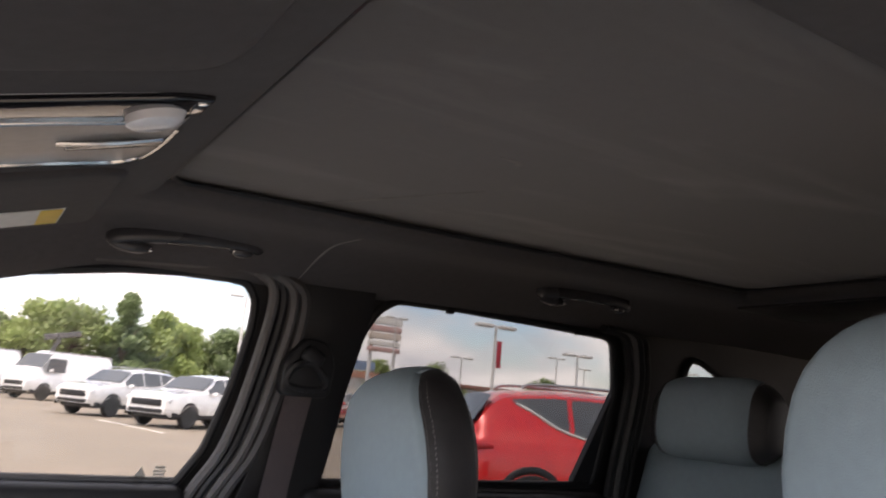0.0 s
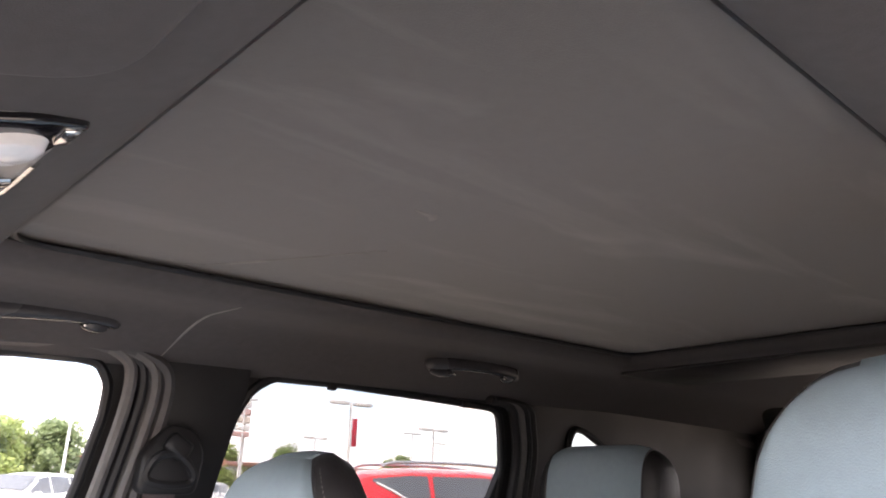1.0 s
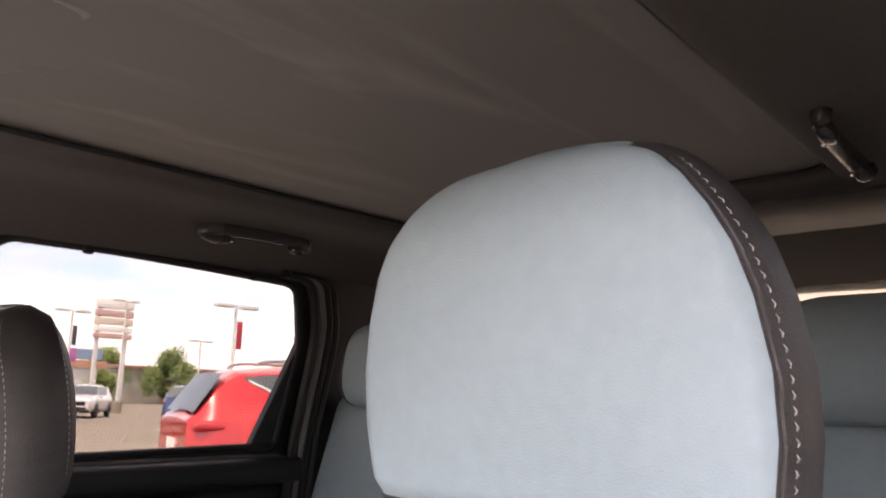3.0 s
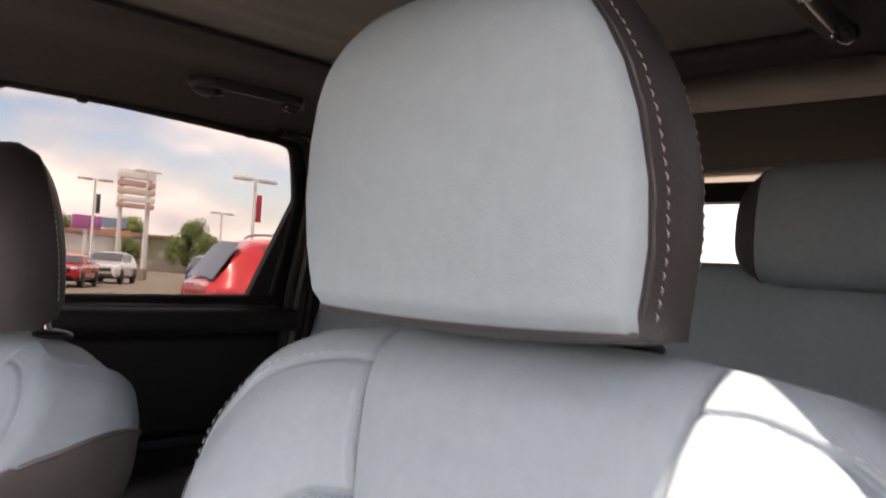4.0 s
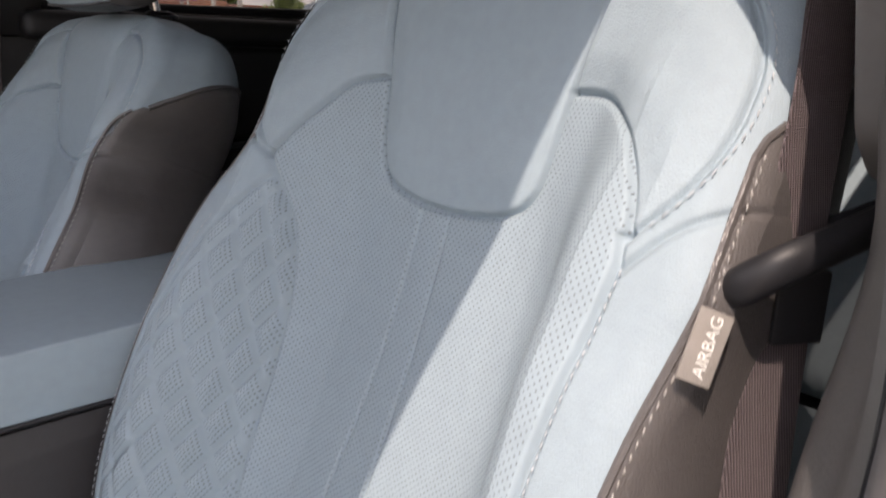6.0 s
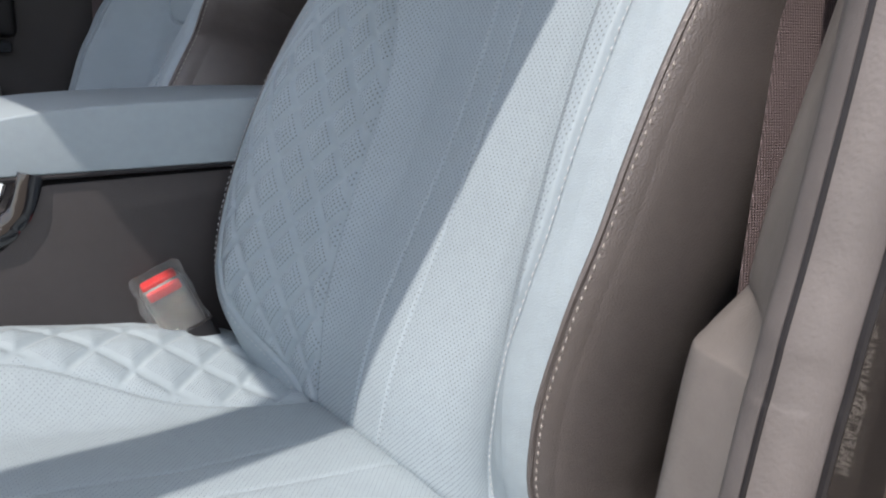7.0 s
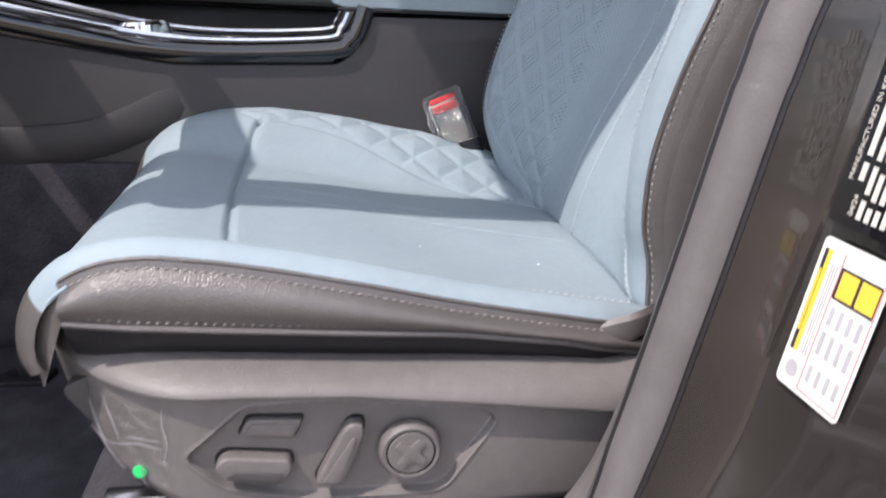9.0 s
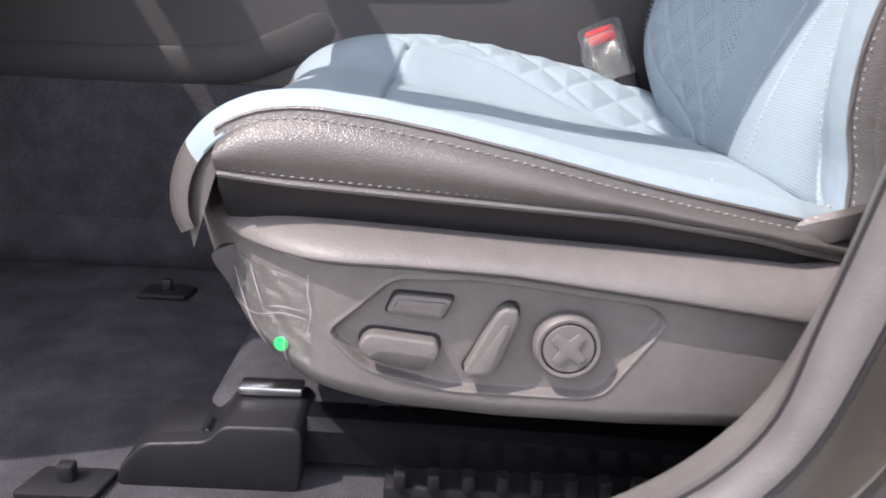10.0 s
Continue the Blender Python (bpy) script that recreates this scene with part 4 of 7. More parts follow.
def window(name, loop, label, mat_):
    """A pane in its opening, and the rubber seals round it."""
    win = thing(name, (sum(p[0] for p in loop) / len(loop), 0.70, 1.25), label, "window", kind="structure")
    bm = bmesh.new()
    bm.faces.new([bm.verts.new((x, side_y(x, z) + 0.005, z)) for x, z in loop])
    bmesh.ops.triangulate(bm, faces=bm.faces)
    ext = bmesh.ops.extrude_face_region(bm, geom=list(bm.faces))
    bmesh.ops.translate(bm, vec=(0, 0.003, 0), verts=[g for g in ext["geom"] if isinstance(g, bmesh.types.BMVert)])
    pane = part("pane", bm, mat_, win, smooth=False)
    pane.visible_shadow = mat_ is not glass_front
    path = [(x, side_y(x, z) - 0.004, z) for x, z in loop]
    part("window_seal", sweep(path, ring(0.008, 0.007, 8), (0, 1, 0), closed=True), plastic_black, win)
    return win


w1 = window("window_1", fw, "front passenger door window, closed, slightly dusty", glass_front)
etch = material("etched_glass_print", (0.42, 0.41, 0.38), 0.7, var=0.1)
for k_, (x_, z_, w_, h_) in enumerate(((-0.137, 1.262, 0.016, 0.004), (-0.137, 1.256, 0.020, 0.003), (-0.137, 1.251, 0.018, 0.003), (-0.137, 1.246, 0.020, 0.003))):
    part("etched_line", rbox((w_, 0.0006, h_), (x_, side_y(x_, z_) + 0.0044, z_), 0.0), etch, w1, smooth=False)
bm = prism([(-0.176, 1.245), (-0.156, 1.245), (-0.166, 1.262)], -0.0003, 0.0003, "y", 0.0)
for v in bm.verts:
    v.co.y += side_y(v.co.x, v.co.z) + 0.0044
part("etched_mark", bm, etch, w1, "small etched triangle on the glass", smooth=False)
w2 = window("window_2", rw, "rear passenger door window, closed, slightly tinted", glass_rear)
window("window_3", qw, "small triangular rear quarter window", glass_rear)
for x in (0.339, 0.667):
    part("sunblind_hook", rbox((0.016, 0.012, 0.014), (x, 0.622, 1.583), 0.003), plastic_black, w2)
# the fixed sail panel and the stepped pillar seals behind the rear door window
sp_ = prism(rounded([(0.735, 1.245), (0.845, 1.245), (0.845, 1.48), (0.812, 1.47)], 0.006), -0.006, 0.011, "y", 0.003)
for v in sp_.verts:
    v.co.y += side_y(v.co.x, v.co.z)
part("sail_panel", sp_, plastic_black, w2)
for dx, mat_ in ((0.012, plastic_black), (0.030, rubber), (0.048, plastic_black), (0.066, trim_black)):
    pts = [(0.72 + dx * 0.3, 0.606, 1.597), (0.775 + dx, 0.607, 1.590), (0.803 + dx, 0.617, 1.55), (0.823 + dx, 0.634, 1.47), (0.822 + dx, 0.676, 1.28), (0.82 + dx, 0.69, 1.15)]
    tagged(part("pillar_trim", sweep(smooth_path(pts, 6), ring(0.010, 0.012, 8), (0, 1, 0)), mat_), "rubber seal along the rear door opening", "trim", kind="structure")
# stepped seals along the front window's rear edge (the middle pillar's front)
for k, (dx, mat_, r) in enumerate(((0.014, rubber, 0.009), (0.032, plastic_black, 0.008), (0.050, rubber, 0.010), (0.070, plastic, 0.011))):
    pts = [(-0.30, 0.612, 1.578), (-0.12 + dx * 0.2, 0.604, 1.594), (-0.055 + dx * 0.7, 0.603, 1.588), (-0.032 + dx, 0.612, 1.545), (-0.046 + dx, 0.646, 1.398), (-0.068 + dx, 0.668, 1.297), (-0.106 + dx, 0.682, 1.225), (-0.14 + dx, 0.70, 1.13)]
    tagged(part("pillar_seal", sweep(smooth_path(pts, 6), ring(r, r * 1.2, 8), (0, 1, 0)), mat_), "grey rubber door seal beside the front window", "trim", kind="structure")
# middle pillar cover, passenger side
pil = [(-0.02, 1.19), (0.130, 1.19), (0.143, 1.30), (0.150, 1.40), (0.160, 1.50), (0.172, 1.55), (0.17, 1.60), (0.03, 1.60), (0.035, 1.50), (0.03, 1.40), (0.01, 1.30)]
bm = prism(rounded(pil, 0.012, 3), -0.028, 0.0, "y", 0.008)
for v in bm.verts:
    v.co.y += side_y(v.co.x, v.co.z) + 0.004
tagged(part("pillar_cover", bm, trim_black), "dark middle pillar cover, passenger side", "trim", kind="structure")
# belt line ledge along the doors
for x0, x1, nm in ((-1.2, -0.10, "front"), (0.10, 0.86, "rear")):
    led = thing("door_trim", ((x0 + x1) / 2, 0.70, 1.2), "dark %s passenger door trim below the window" % nm, "door trim", kind="structure")
    part("ledge", rbox((x1 - x0, 0.060, 0.05), ((x0 + x1) / 2, 0.688, 1.212), 0.018, 4), trim_black, led)
    part("belt_seal", rbox((x1 - x0, 0.012, 0.014), ((x0 + x1) / 2, 0.712, 1.240), 0.005), rubber, led)
    part("upper_pad", rbox((x1 - x0 - 0.03, 0.035, 0.19), ((x0 + x1) / 2, 0.722, 1.085), 0.015, 3), trim_black, led)
    part("trim_strip", rbox((x1 - x0 - 0.06, 0.020, 0.024), ((x0 + x1) / 2, 0.702, 0.975), 0.006), gloss_black, led)
    part("armrest", rbox((x1 - x0 - 0.12, 0.085, 0.07), ((x0 + x1) / 2, 0.69, 0.885), 0.02, 3), leather_dark, led)
    part("lower_panel", rbox((x1 - x0, 0.03, 0.42), ((x0 + x1) / 2, 0.73, 0.63), 0.012), trim_black, led)

# headliner with the sunroof opening, and the closed shade above it
X0, X1, Y0, Y1 = -0.266, 0.876, -0.362, 0.355
xs = np.unique(np.concatenate([np.linspace(-0.595, X0 - 0.045, 12), X0 - 0.045 * (1 - np.linspace(0, 1, 9)) ** 1.6, np.linspace(X0, X1, 40), X1 + 0.045 * np.linspace(0, 1, 9) ** 1.6, np.linspace(X1 + 0.045, 2.02, 22)]))
ys = np.unique(np.concatenate([np.linspace(-0.605, Y0 - 0.045, 16), Y0 - 0.045 * (1 - np.linspace(0, 1, 9)) ** 1.6, np.linspace(Y0, Y1, 20), Y1 + 0.045 * np.linspace(0, 1, 9) ** 1.6, np.linspace(Y1 + 0.045, 0.645, 16)]))


def liner_z(x, y):
    edge = abs(y) if y > 0 else abs(y) + 0.0
    drop = 0.062 * float(step(0.46, 0.655, np.array(edge))) ** 1.15
    out = math.hypot(max(X0 - x, 0.0, x - X1), max(Y0 - y, 0.0, y - Y1))
    roll = 0.022 * math.sqrt(max(0.0, 1 - (1 - min(out / 0.040, 1.0)) ** 2))
    return roof_z(x) + 0.005 - roll - drop


P = np.array([[(x, y, liner_z(x, y)) for y in ys] for x in xs])
hole = np.array([[not (X0 - 1e-6 <= (xs[i] + xs[i + 1]) / 2 <= X1 and Y0 <= (ys[j] + ys[j + 1]) / 2 <= Y1) for j in range(len(ys) - 1)] for i in range(len(xs) - 1)])
tagged(sheet("ceiling", P, liner, mask=hole), "dark grey fabric headliner with a sunroof opening", kind="structure")
lip = rounded([(X0, Y0), (X1, Y0), (X1, Y1), (X0, Y1)], 0.05, 6)
lip_path = [(x, y, roof_z(x) + 0.0045) for x, y in lip]
tagged(part("ceiling_rim", sweep(lip_path, ring(0.004, 0.004, 8), (0, 0, 1), closed=True), plastic_black), "rolled dark fabric rim of the sunroof opening", kind="structure")

shade_mat = material("sunroof_shade_fabric", (0.060, 0.0555, 0.056), 0.9, var=0.10, var_scale=2.2, bump=0.2, bump_scale=900, sheen=0.3)
# faint scuffs where the pile was brushed
sn, sl = shade_mat.node_tree.nodes, shade_mat.node_tree.links
s_tc, s_map, s_no, s_r, s_mx = sn.new("ShaderNodeTexCoord"), sn.new("ShaderNodeMapping"), sn.new("ShaderNodeTexNoise"), sn.new("ShaderNodeMapRange"), sn.new("ShaderNodeMix")
s_map.inputs["Rotation"].default_value, s_map.inputs["Scale"].default_value = (0, 0, radians(54)), (1.4, 7.0, 1)
s_no.inputs["Scale"].default_value, s_no.inputs["Detail"].default_value, s_no.inputs["Distortion"].default_value = 1.5, 5, 0.8
s_r.inputs["From Min"].default_value, s_r.inputs["From Max"].default_value = 0.52, 0.74
s_r.inputs["To Min"].default_value, s_r.inputs["To Max"].default_value = 0.0, 0.8
s_mx.data_type = "RGBA"
s_mx.inputs["B"].default_value = (0.15, 0.140, 0.136, 1)
sl.new(s_tc.outputs["Object"], s_map.inputs["Vector"])
sl.new(s_map.outputs[0], s_no.inputs["Vector"])
sl.new(s_no.outputs["Fac"], s_r.inputs["Value"])
sl.new(s_r.outputs["Result"], s_mx.inputs["Factor"])
sb = sn["Principled BSDF"]
sl.new(sb.inputs["Base Color"].links[0].from_socket, s_mx.inputs["A"])
sl.new(s_mx.outputs["Result"], sb.inputs["Base Color"])
sx, sy = np.linspace(X0 - 0.03, X1 + 0.03, 50), np.linspace(Y0 - 0.03, Y1 + 0.03, 40)
SP = np.array([[(x, y, roof_z(x) + 0.010 + 0.004 * math.sin(2.2 * x + 3 * y)) for y in sy] for x in sx])
shade = tagged(sheet("sunroof_shade", SP, shade_mat), "closed dark fabric sunroof shade with brushed marks", "sunroof shade", kind="structure")
# pale creases in the shade's cloth
scuff = material("pale_scuff", (0.19, 0.18, 0.172), 0.95, var=0.2, var_scale=40)
for pts in ([(-0.070, 0.355), (-0.040, 0.32), (0.015, 0.23), (0.07, 0.135)], [(0.00, 0.004), (0.026, 0.008), (0.031, 0.020)]):
    bm = sweep(smooth_path([(x, y, roof_z(x) + 0.0092 + 0.004 * math.sin(2.2 * x + 3 * y)) for x, y in pts], 6), lambda t: ring(0.004 * math.sin(math.pi * min(max(t, 0.06), 0.94)) + 0.0004, 0.0006, 6))
    tagged(part("crease", bm, scuff, shade), "pale brushed crease in the cloth")
# black cassette trim behind the shade
bm = prism(rounded([(0.925, -0.43), (1.19, -0.43), (1.19, 0.43), (0.925, 0.43)], 0.03, 5), 0.0, 0.008, "z", 0.003)
for v in bm.verts:
    v.co.z += roof_z(v.co.x) - 0.0225
tagged(part("ceiling_trim", bm, trim_black), "black sunroof cassette trim behind the shade", kind="structure")
# pale seam mark across the headliner above the middle pillar
bm = sweep(smooth_path([(0.034 - 0.10 * (y - 0.40), y, liner_z(0.034 - 0.10 * (y - 0.40), y) - 0.0006) for y in np.linspace(0.40, 0.60, 9)], 4), lambda t: ring(0.0022 * math.sin(math.pi * min(max(t, 0.06), 0.94)) + 0.0004, 0.0006, 6))
tagged(part("ceiling_mark", bm, scuff), "pale rubbed mark on the dark headliner", kind="structure")
# outer roof skin, which keeps the sky off
skin = [(-0.598, 1.570), (-0.45, 1.632), (-0.25, 1.685), (0.3, 1.712), (1.0, 1.715), (1.7, 1.69), (2.10, 1.64)]
RP = np.array([[(x, y, z - 0.05 * (abs(y) / 0.64) ** 4) for y in np.linspace(-0.61, 0.67, 15)] for x, z in skin])
tagged(sheet("roof", RP, body_paint), "dark painted outer roof skin", kind="structure")


def rail(name, pts, prof, mat, label):
    return tagged(part(name, sweep(smooth_path(pts, 6), prof, (0, 0, 1)), mat), label, kind="structure")


rail("roof_rail_left", [(-0.58, -0.570, 1.550), (-0.35, -0.564, 1.605), (0.1, -0.565, 1.628), (0.9, -0.585, 1.635), (2.05, -0.60, 1.58)], ring(0.032, 0.034, 12), plastic, "dark left roof rail over the open door")
rail("roof_rail_right", [(-0.58, 0.66, 1.555), (-0.35, 0.675, 1.615), (0.1, 0.68, 1.64), (0.9, 0.68, 1.635), (2.05, 0.66, 1.58)], ring(0.035, 0.03, 12), plastic, "dark right roof rail")
rail("windscreen_header", [(-0.575, -0.58, 1.545), (-0.585, -0.3, 1.555), (-0.588, 0.0, 1.558), (-0.585, 0.3, 1.555), (-0.575, 0.66, 1.545)], ring(0.024, 0.024, 10), plastic, "dark windscreen header")
rail("front_pillar_left", [(-0.57, -0.572, 1.550), (-0.84, -0.624, 1.43), (-1.15, -0.70, 1.24), (-1.45, -0.80, 1.04)], ring(0.052, 0.04, 12), plastic, "left windscreen pillar")
rail("front_pillar_right", [(-0.57, 0.655, 1.550), (-0.84, 0.68, 1.43), (-1.15, 0.72, 1.24), (-1.45, 0.76, 1.04)], ring(0.05, 0.045, 12), plastic, "right windscreen pillar")
# rear end with its window
panel_with_holes("wall_rear", [(-0.78, 0.36), (0.80, 0.36), (0.80, 1.30), (0.64, 1.64), (-0.62, 1.64), (-0.78, 1.30)],
                 [rounded([(-0.60, 1.30), (0.63, 1.30), (0.60, 1.44), (0.47, 1.585), (-0.44, 1.585), (-0.57, 1.44)], 0.05, 5)], lambda x, z: 2.02 - (z - 1.3) * 0.25 if z > 1.3 else 2.02, 0.06, trim_black,
                 "dark tailgate trim with the rear window", plane="yz")
panel_with_holes("wall_left", [(0.13, 0.36), (2.05, 0.36), (2.05, 1.62), (0.13, 1.62)], [rounded([(0.26, 1.25), (0.85, 1.25), (0.84, 1.52), (0.78, 1.575), (0.30, 1.575)], 0.03, 4)],
                 lambda x, z: -side_y(x, z) - 0.005, -0.05, trim_black, "dark left rear side trim of the car")
tail = thing("window_4", (2.0, 0.0, 1.45), "tinted rear window in the tailgate", "window", kind="structure")
bm = bmesh.new()
bm.faces.new([bm.verts.new((2.045 - (z - 1.3) * 0.25, y, z)) for y, z in ((-0.63, 1.28), (0.66, 1.28), (0.63, 1.45), (0.50, 1.60), (-0.47, 1.60), (-0.60, 1.45))])
part("pane", bm, glass_tail, tail, smooth=False).visible_shadow = True
left_rear = thing("window_5", (0.55, -0.70, 1.4), "dark tinted left rear door window", "window", kind="structure")
bm = bmesh.new()
bm.faces.new([bm.verts.new((x, -side_y(x, z) - 0.03, z)) for x, z in ((0.24, 1.23), (0.87, 1.23), (0.86, 1.53), (0.79, 1.59), (0.29, 1.59))])
part("pane", bm, tinted("privacy_glass", 0.18), left_rear, smooth=False).visible_shadow = True
tagged(part("floor", join(rbox((3.4, 1.50, 0.05), (0.4, 0.0, 0.362), 0.01), rbox((0.9, 0.24, 0.14), (-0.75, 0.0, 0.44), 0.05, 3), rbox((0.10, 1.45, 0.10), (0.34, 0.0, 0.42), 0.03, 3)), carpet), "black looped carpet floor", kind="structure")
tagged(part("firewall", rbox((0.06, 1.56, 0.72), (-1.46, 0.0, 0.72), 0.02), carpet), "black carpeted bulkhead", kind="structure")


# ---- roof fittings ----
handle_mat = material("satin_dark_handle", (0.040, 0.039, 0.043), 0.26, var=0.05)


def grab_handle(name_at, x0, x1, y, z0, z1, drop=0.026):
    """A fold-down grab handle on its two hinges."""
    h = thing("grab_handle", ((x0 + x1) / 2, y, (z0 + z1) / 2), "dark grey folding grab handle under the headliner", "grab handle", "grab handles")
    sg = 1 if y > 0 else -1
    z = lambda f: z0 + (z1 - z0) * f
    bar = [(x0, y - sg * 0.002, z(0) + 0.002), (x0 + 0.012, y - sg * 0.013, z(0.06) + 0.007), (x0 + 0.06, y - sg * 0.018, z(0.28) + 0.010), ((x0 + x1) / 2, y - sg * 0.019, z(0.5) + 0.010),
           (x1 - 0.06, y - sg * 0.018, z(0.72) + 0.009), (x1 - 0.012, y - sg * 0.013, z(0.94) + 0.005), (x1, y - sg * 0.002, z(1) + 0.001)]
    part("bar", sweep(smooth_path(bar, 8), lambda f: ring(0.0095 * min(1, 0.45 + 9 * min(f, 1 - f)), 0.0115 * min(1, 0.35 + 8 * min(f, 1 - f)), 16, 3.0), (0, 0, 1)), handle_mat, h, "smooth dark grip")
    for xa, xb, f in ((x0 + 0.002, x0 + 0.058, 0.1), (x1 - 0.046, x1 - 0.012, 0.9)):
        foot = part("hinge", sweep([(xa + (xb - xa) * k / 12, y - sg * (0.012 - 0.002 * math.sin(math.pi * k / 12)), z(f) - 0.005 - 0.001 * k / 12) for k in range(13)],
                                   lambda q: ring(0.010 * max(0.25, math.sin(math.pi * (0.06 + 0.88 * q)) ** 0.5), 0.0095 * max(0.2, math.sin(math.pi * (0.06 + 0.88 * q)) ** 0.5), 14, 2.6), (0, 0, 1)), handle_mat, h, "rounded hinge foot")
        part("hinge_pin", rbox((0.006, 0.005, 0.006), (xb - 0.003 if f < 0.5 else xa + 0.003, y - sg * 0.020, z(f) - 0.008), 0.002), steel, foot)
    return h


grab_handle("", -0.294, -0.075, 0.550, 1.590, 1.616)
grab_handle("", 0.472, 0.706, 0.525, 1.624, 1.634)
grab_handle("", 0.560, 0.790, -0.430, 1.640, 1.640)

console_top = thing("overhead_console", (-0.40, 0.03, 1.61), "overhead console with map lamps and a glossy black strip", "overhead console")
OZ = 1.613


def tilted(bm):
    """Follows the roof's slope down towards the windscreen."""
    for v in bm.verts:
        v.co.z += 0.32 * (v.co.x + 0.318)
        v.co += Vector((0.006, -0.016, 0.004))
    return bm


oc = part("housing", tilted(prism(rounded([(-0.57, -0.047), (-0.345, -0.050), (-0.312, -0.040), (-0.318, 0.000), (-0.322, 0.120), (-0.340, 0.180), (-0.57, 0.165)], 0.02, 5), OZ, OZ + 0.035, "z", 0.007, 3)),
          material("silver_grey_plastic", (0.30, 0.28, 0.26), 0.32, 0.35, var=0.08), console_top, "silver-grey console housing")
part("black_strip", tilted(prism(rounded([(-0.56, -0.044), (-0.345, -0.047), (-0.314, -0.038), (-0.328, 0.018), (-0.56, 0.004)], 0.008, 4), OZ - 0.004, OZ + 0.006, "z", 0.002)), gloss_black, oc, "glossy black strip")
lamp_mat = material("frosted_lamp_lens", (0.82, 0.82, 0.84), 0.25, var=0.05, coat=0.5)
for x, y in ((-0.352, -0.004), (-0.500, -0.010)):
    part("lamp_lens", tilted(lathe([(0.001, 0.010), (0.016, 0.010), (0.0205, 0.007), (0.022, 0.0), (0.022, -0.004)], (x, y, OZ - 0.004), (0, 0, -1), 24)), lamp_mat, oc, "oval frosted map lamp lens")
part("corner_button", tilted(rbox((0.010, 0.026, 0.005), (-0.324, -0.022, OZ - 0.004), 0.002)), chrome, oc)
part("slot", tilted(rbox((0.078, 0.016, 0.006), (-0.366, 0.097, OZ - 0.001), 0.003)), gloss_black, oc, "dark slot")
part("slot_hood", tilted(sweep(smooth_path([(-0.412, 0.086, OZ - 0.001), (-0.37, 0.084, OZ - 0.004), (-0.330, 0.088, OZ - 0.001)], 6), ring(0.004, 0.003, 8))), chrome, oc)
part("chrome_edge", tilted(tube(smooth_path([(-0.56, 0.158, OZ + 0.001), (-0.42, 0.164, OZ), (-0.348, 0.172, OZ), (-0.328, 0.125, OZ), (-0.324, 0.05, OZ)], 6), 0.0035, 8)), chrome, oc)
part("chrome_line", tilted(tube([(-0.55, 0.006, OZ - 0.003), (-0.42, 0.010, OZ - 0.003), (-0.335, 0.020, OZ - 0.003)], 0.0028, 8)), chrome, oc)


def sun_visor(y0, y1, corner, label):
    v = thing("sun_visor", (-0.43, (y0 + y1) / 2, 1.61), label, "sun visor", "sun visors")
    out = rounded([(-0.58, y0), (corner, y0), (corner, y1), (-0.58, y1)], 0.045, 7)
    part("blade", tilted(prism(out, OZ - 0.006, OZ + 0.014, "z", 0.008, 3)), liner, v, "dark fabric visor blade")
    part("hinge_rod", tilted(tube([(-0.565, y0 + 0.02, OZ + 0.016), (-0.565, y1 - 0.02, OZ + 0.016)], 0.006, 8)), plastic_black, v)
    return v


sun_visor(-0.52, -0.110, -0.324, "dark fabric driver sun visor folded up against the roof")
vis = sun_visor(0.205, 0.58, -0.332, "dark fabric passenger sun visor with a pale warning label")
lab_white = material("label_paper", (0.75, 0.74, 0.70), 0.6, var=0.04)
lab_yellow = material("label_yellow", (0.80, 0.55, 0.06), 0.55, var=0.04)
part("warning_label", tilted(rbox((0.115, 0.110, 0.0012), (-0.432, 0.445, OZ - 0.0068), 0.0004)), lab_white, vis, "pale printed warning label")
part("label_stripe", tilted(rbox((0.024, 0.106, 0.0006), (-0.388, 0.445, OZ - 0.0077), 0.0002)), lab_yellow, vis, "yellow label edge")


# ---- belts ----
def belt(path, width_dirs, width, label, at):
    b = thing("seat_belt", at, label, "seat belt", "front seat belts")
    up = [Vector(p) for p in smooth_path(path, 10)]
    wd = [Vector(p) for p in smooth_path(width_dirs, 10)]
    bm = bmesh.new()
    rows_ = []
    for p, w, a, c in zip(up, wd, [up[0]] + up[:-1], up[1:] + [up[-1]]):
        w = w.normalized()
        n = (c - a).cross(w).normalized()
        rows_.append([bm.verts.new(p + w * width * f + n * t) for f, t in ((-0.5, -0.0006), (-0.5, 0.0006), (-0.44, 0.0011), (0.44, 0.0011), (0.5, 0.0006), (0.5, -0.0006), (0.44, -0.0011), (-0.44, -0.0011))])
    for r0, r1 in zip(rows_, rows_[1:]):
        for j in range(8):
            bm.faces.new((r0[j], r1[j], r1[(j + 1) % 8], r0[(j + 1) % 8]))
    bm.faces.new(rows_[0][::-1])
    bm.faces.new(rows_[-1])
    part("webbing", bm, webbing, b, "woven grey-brown belt webbing")
    return b


pb = belt([(0.062, 0.615, 1.445), (0.056, 0.630, 1.40), (0.045, 0.648, 1.28), (0.035, 0.660, 1.15), (0.03, 0.685, 0.95), (0.03, 0.685, 0.60)],
          [(1, 0, 0)] * 6, 0.048, "dark seat belt hanging from the passenger pillar", (0.05, 0.66, 1.4))
part("adjuster", prism(rounded([(0.010, 1.395), (0.098, 1.395), (0.105, 1.455), (0.085, 1.490), (0.045, 1.495), (0.012, 1.45)], 0.014, 4), 0.600, 0.628, "y", 0.008, 3), plastic_black, pb, "black belt height adjuster")
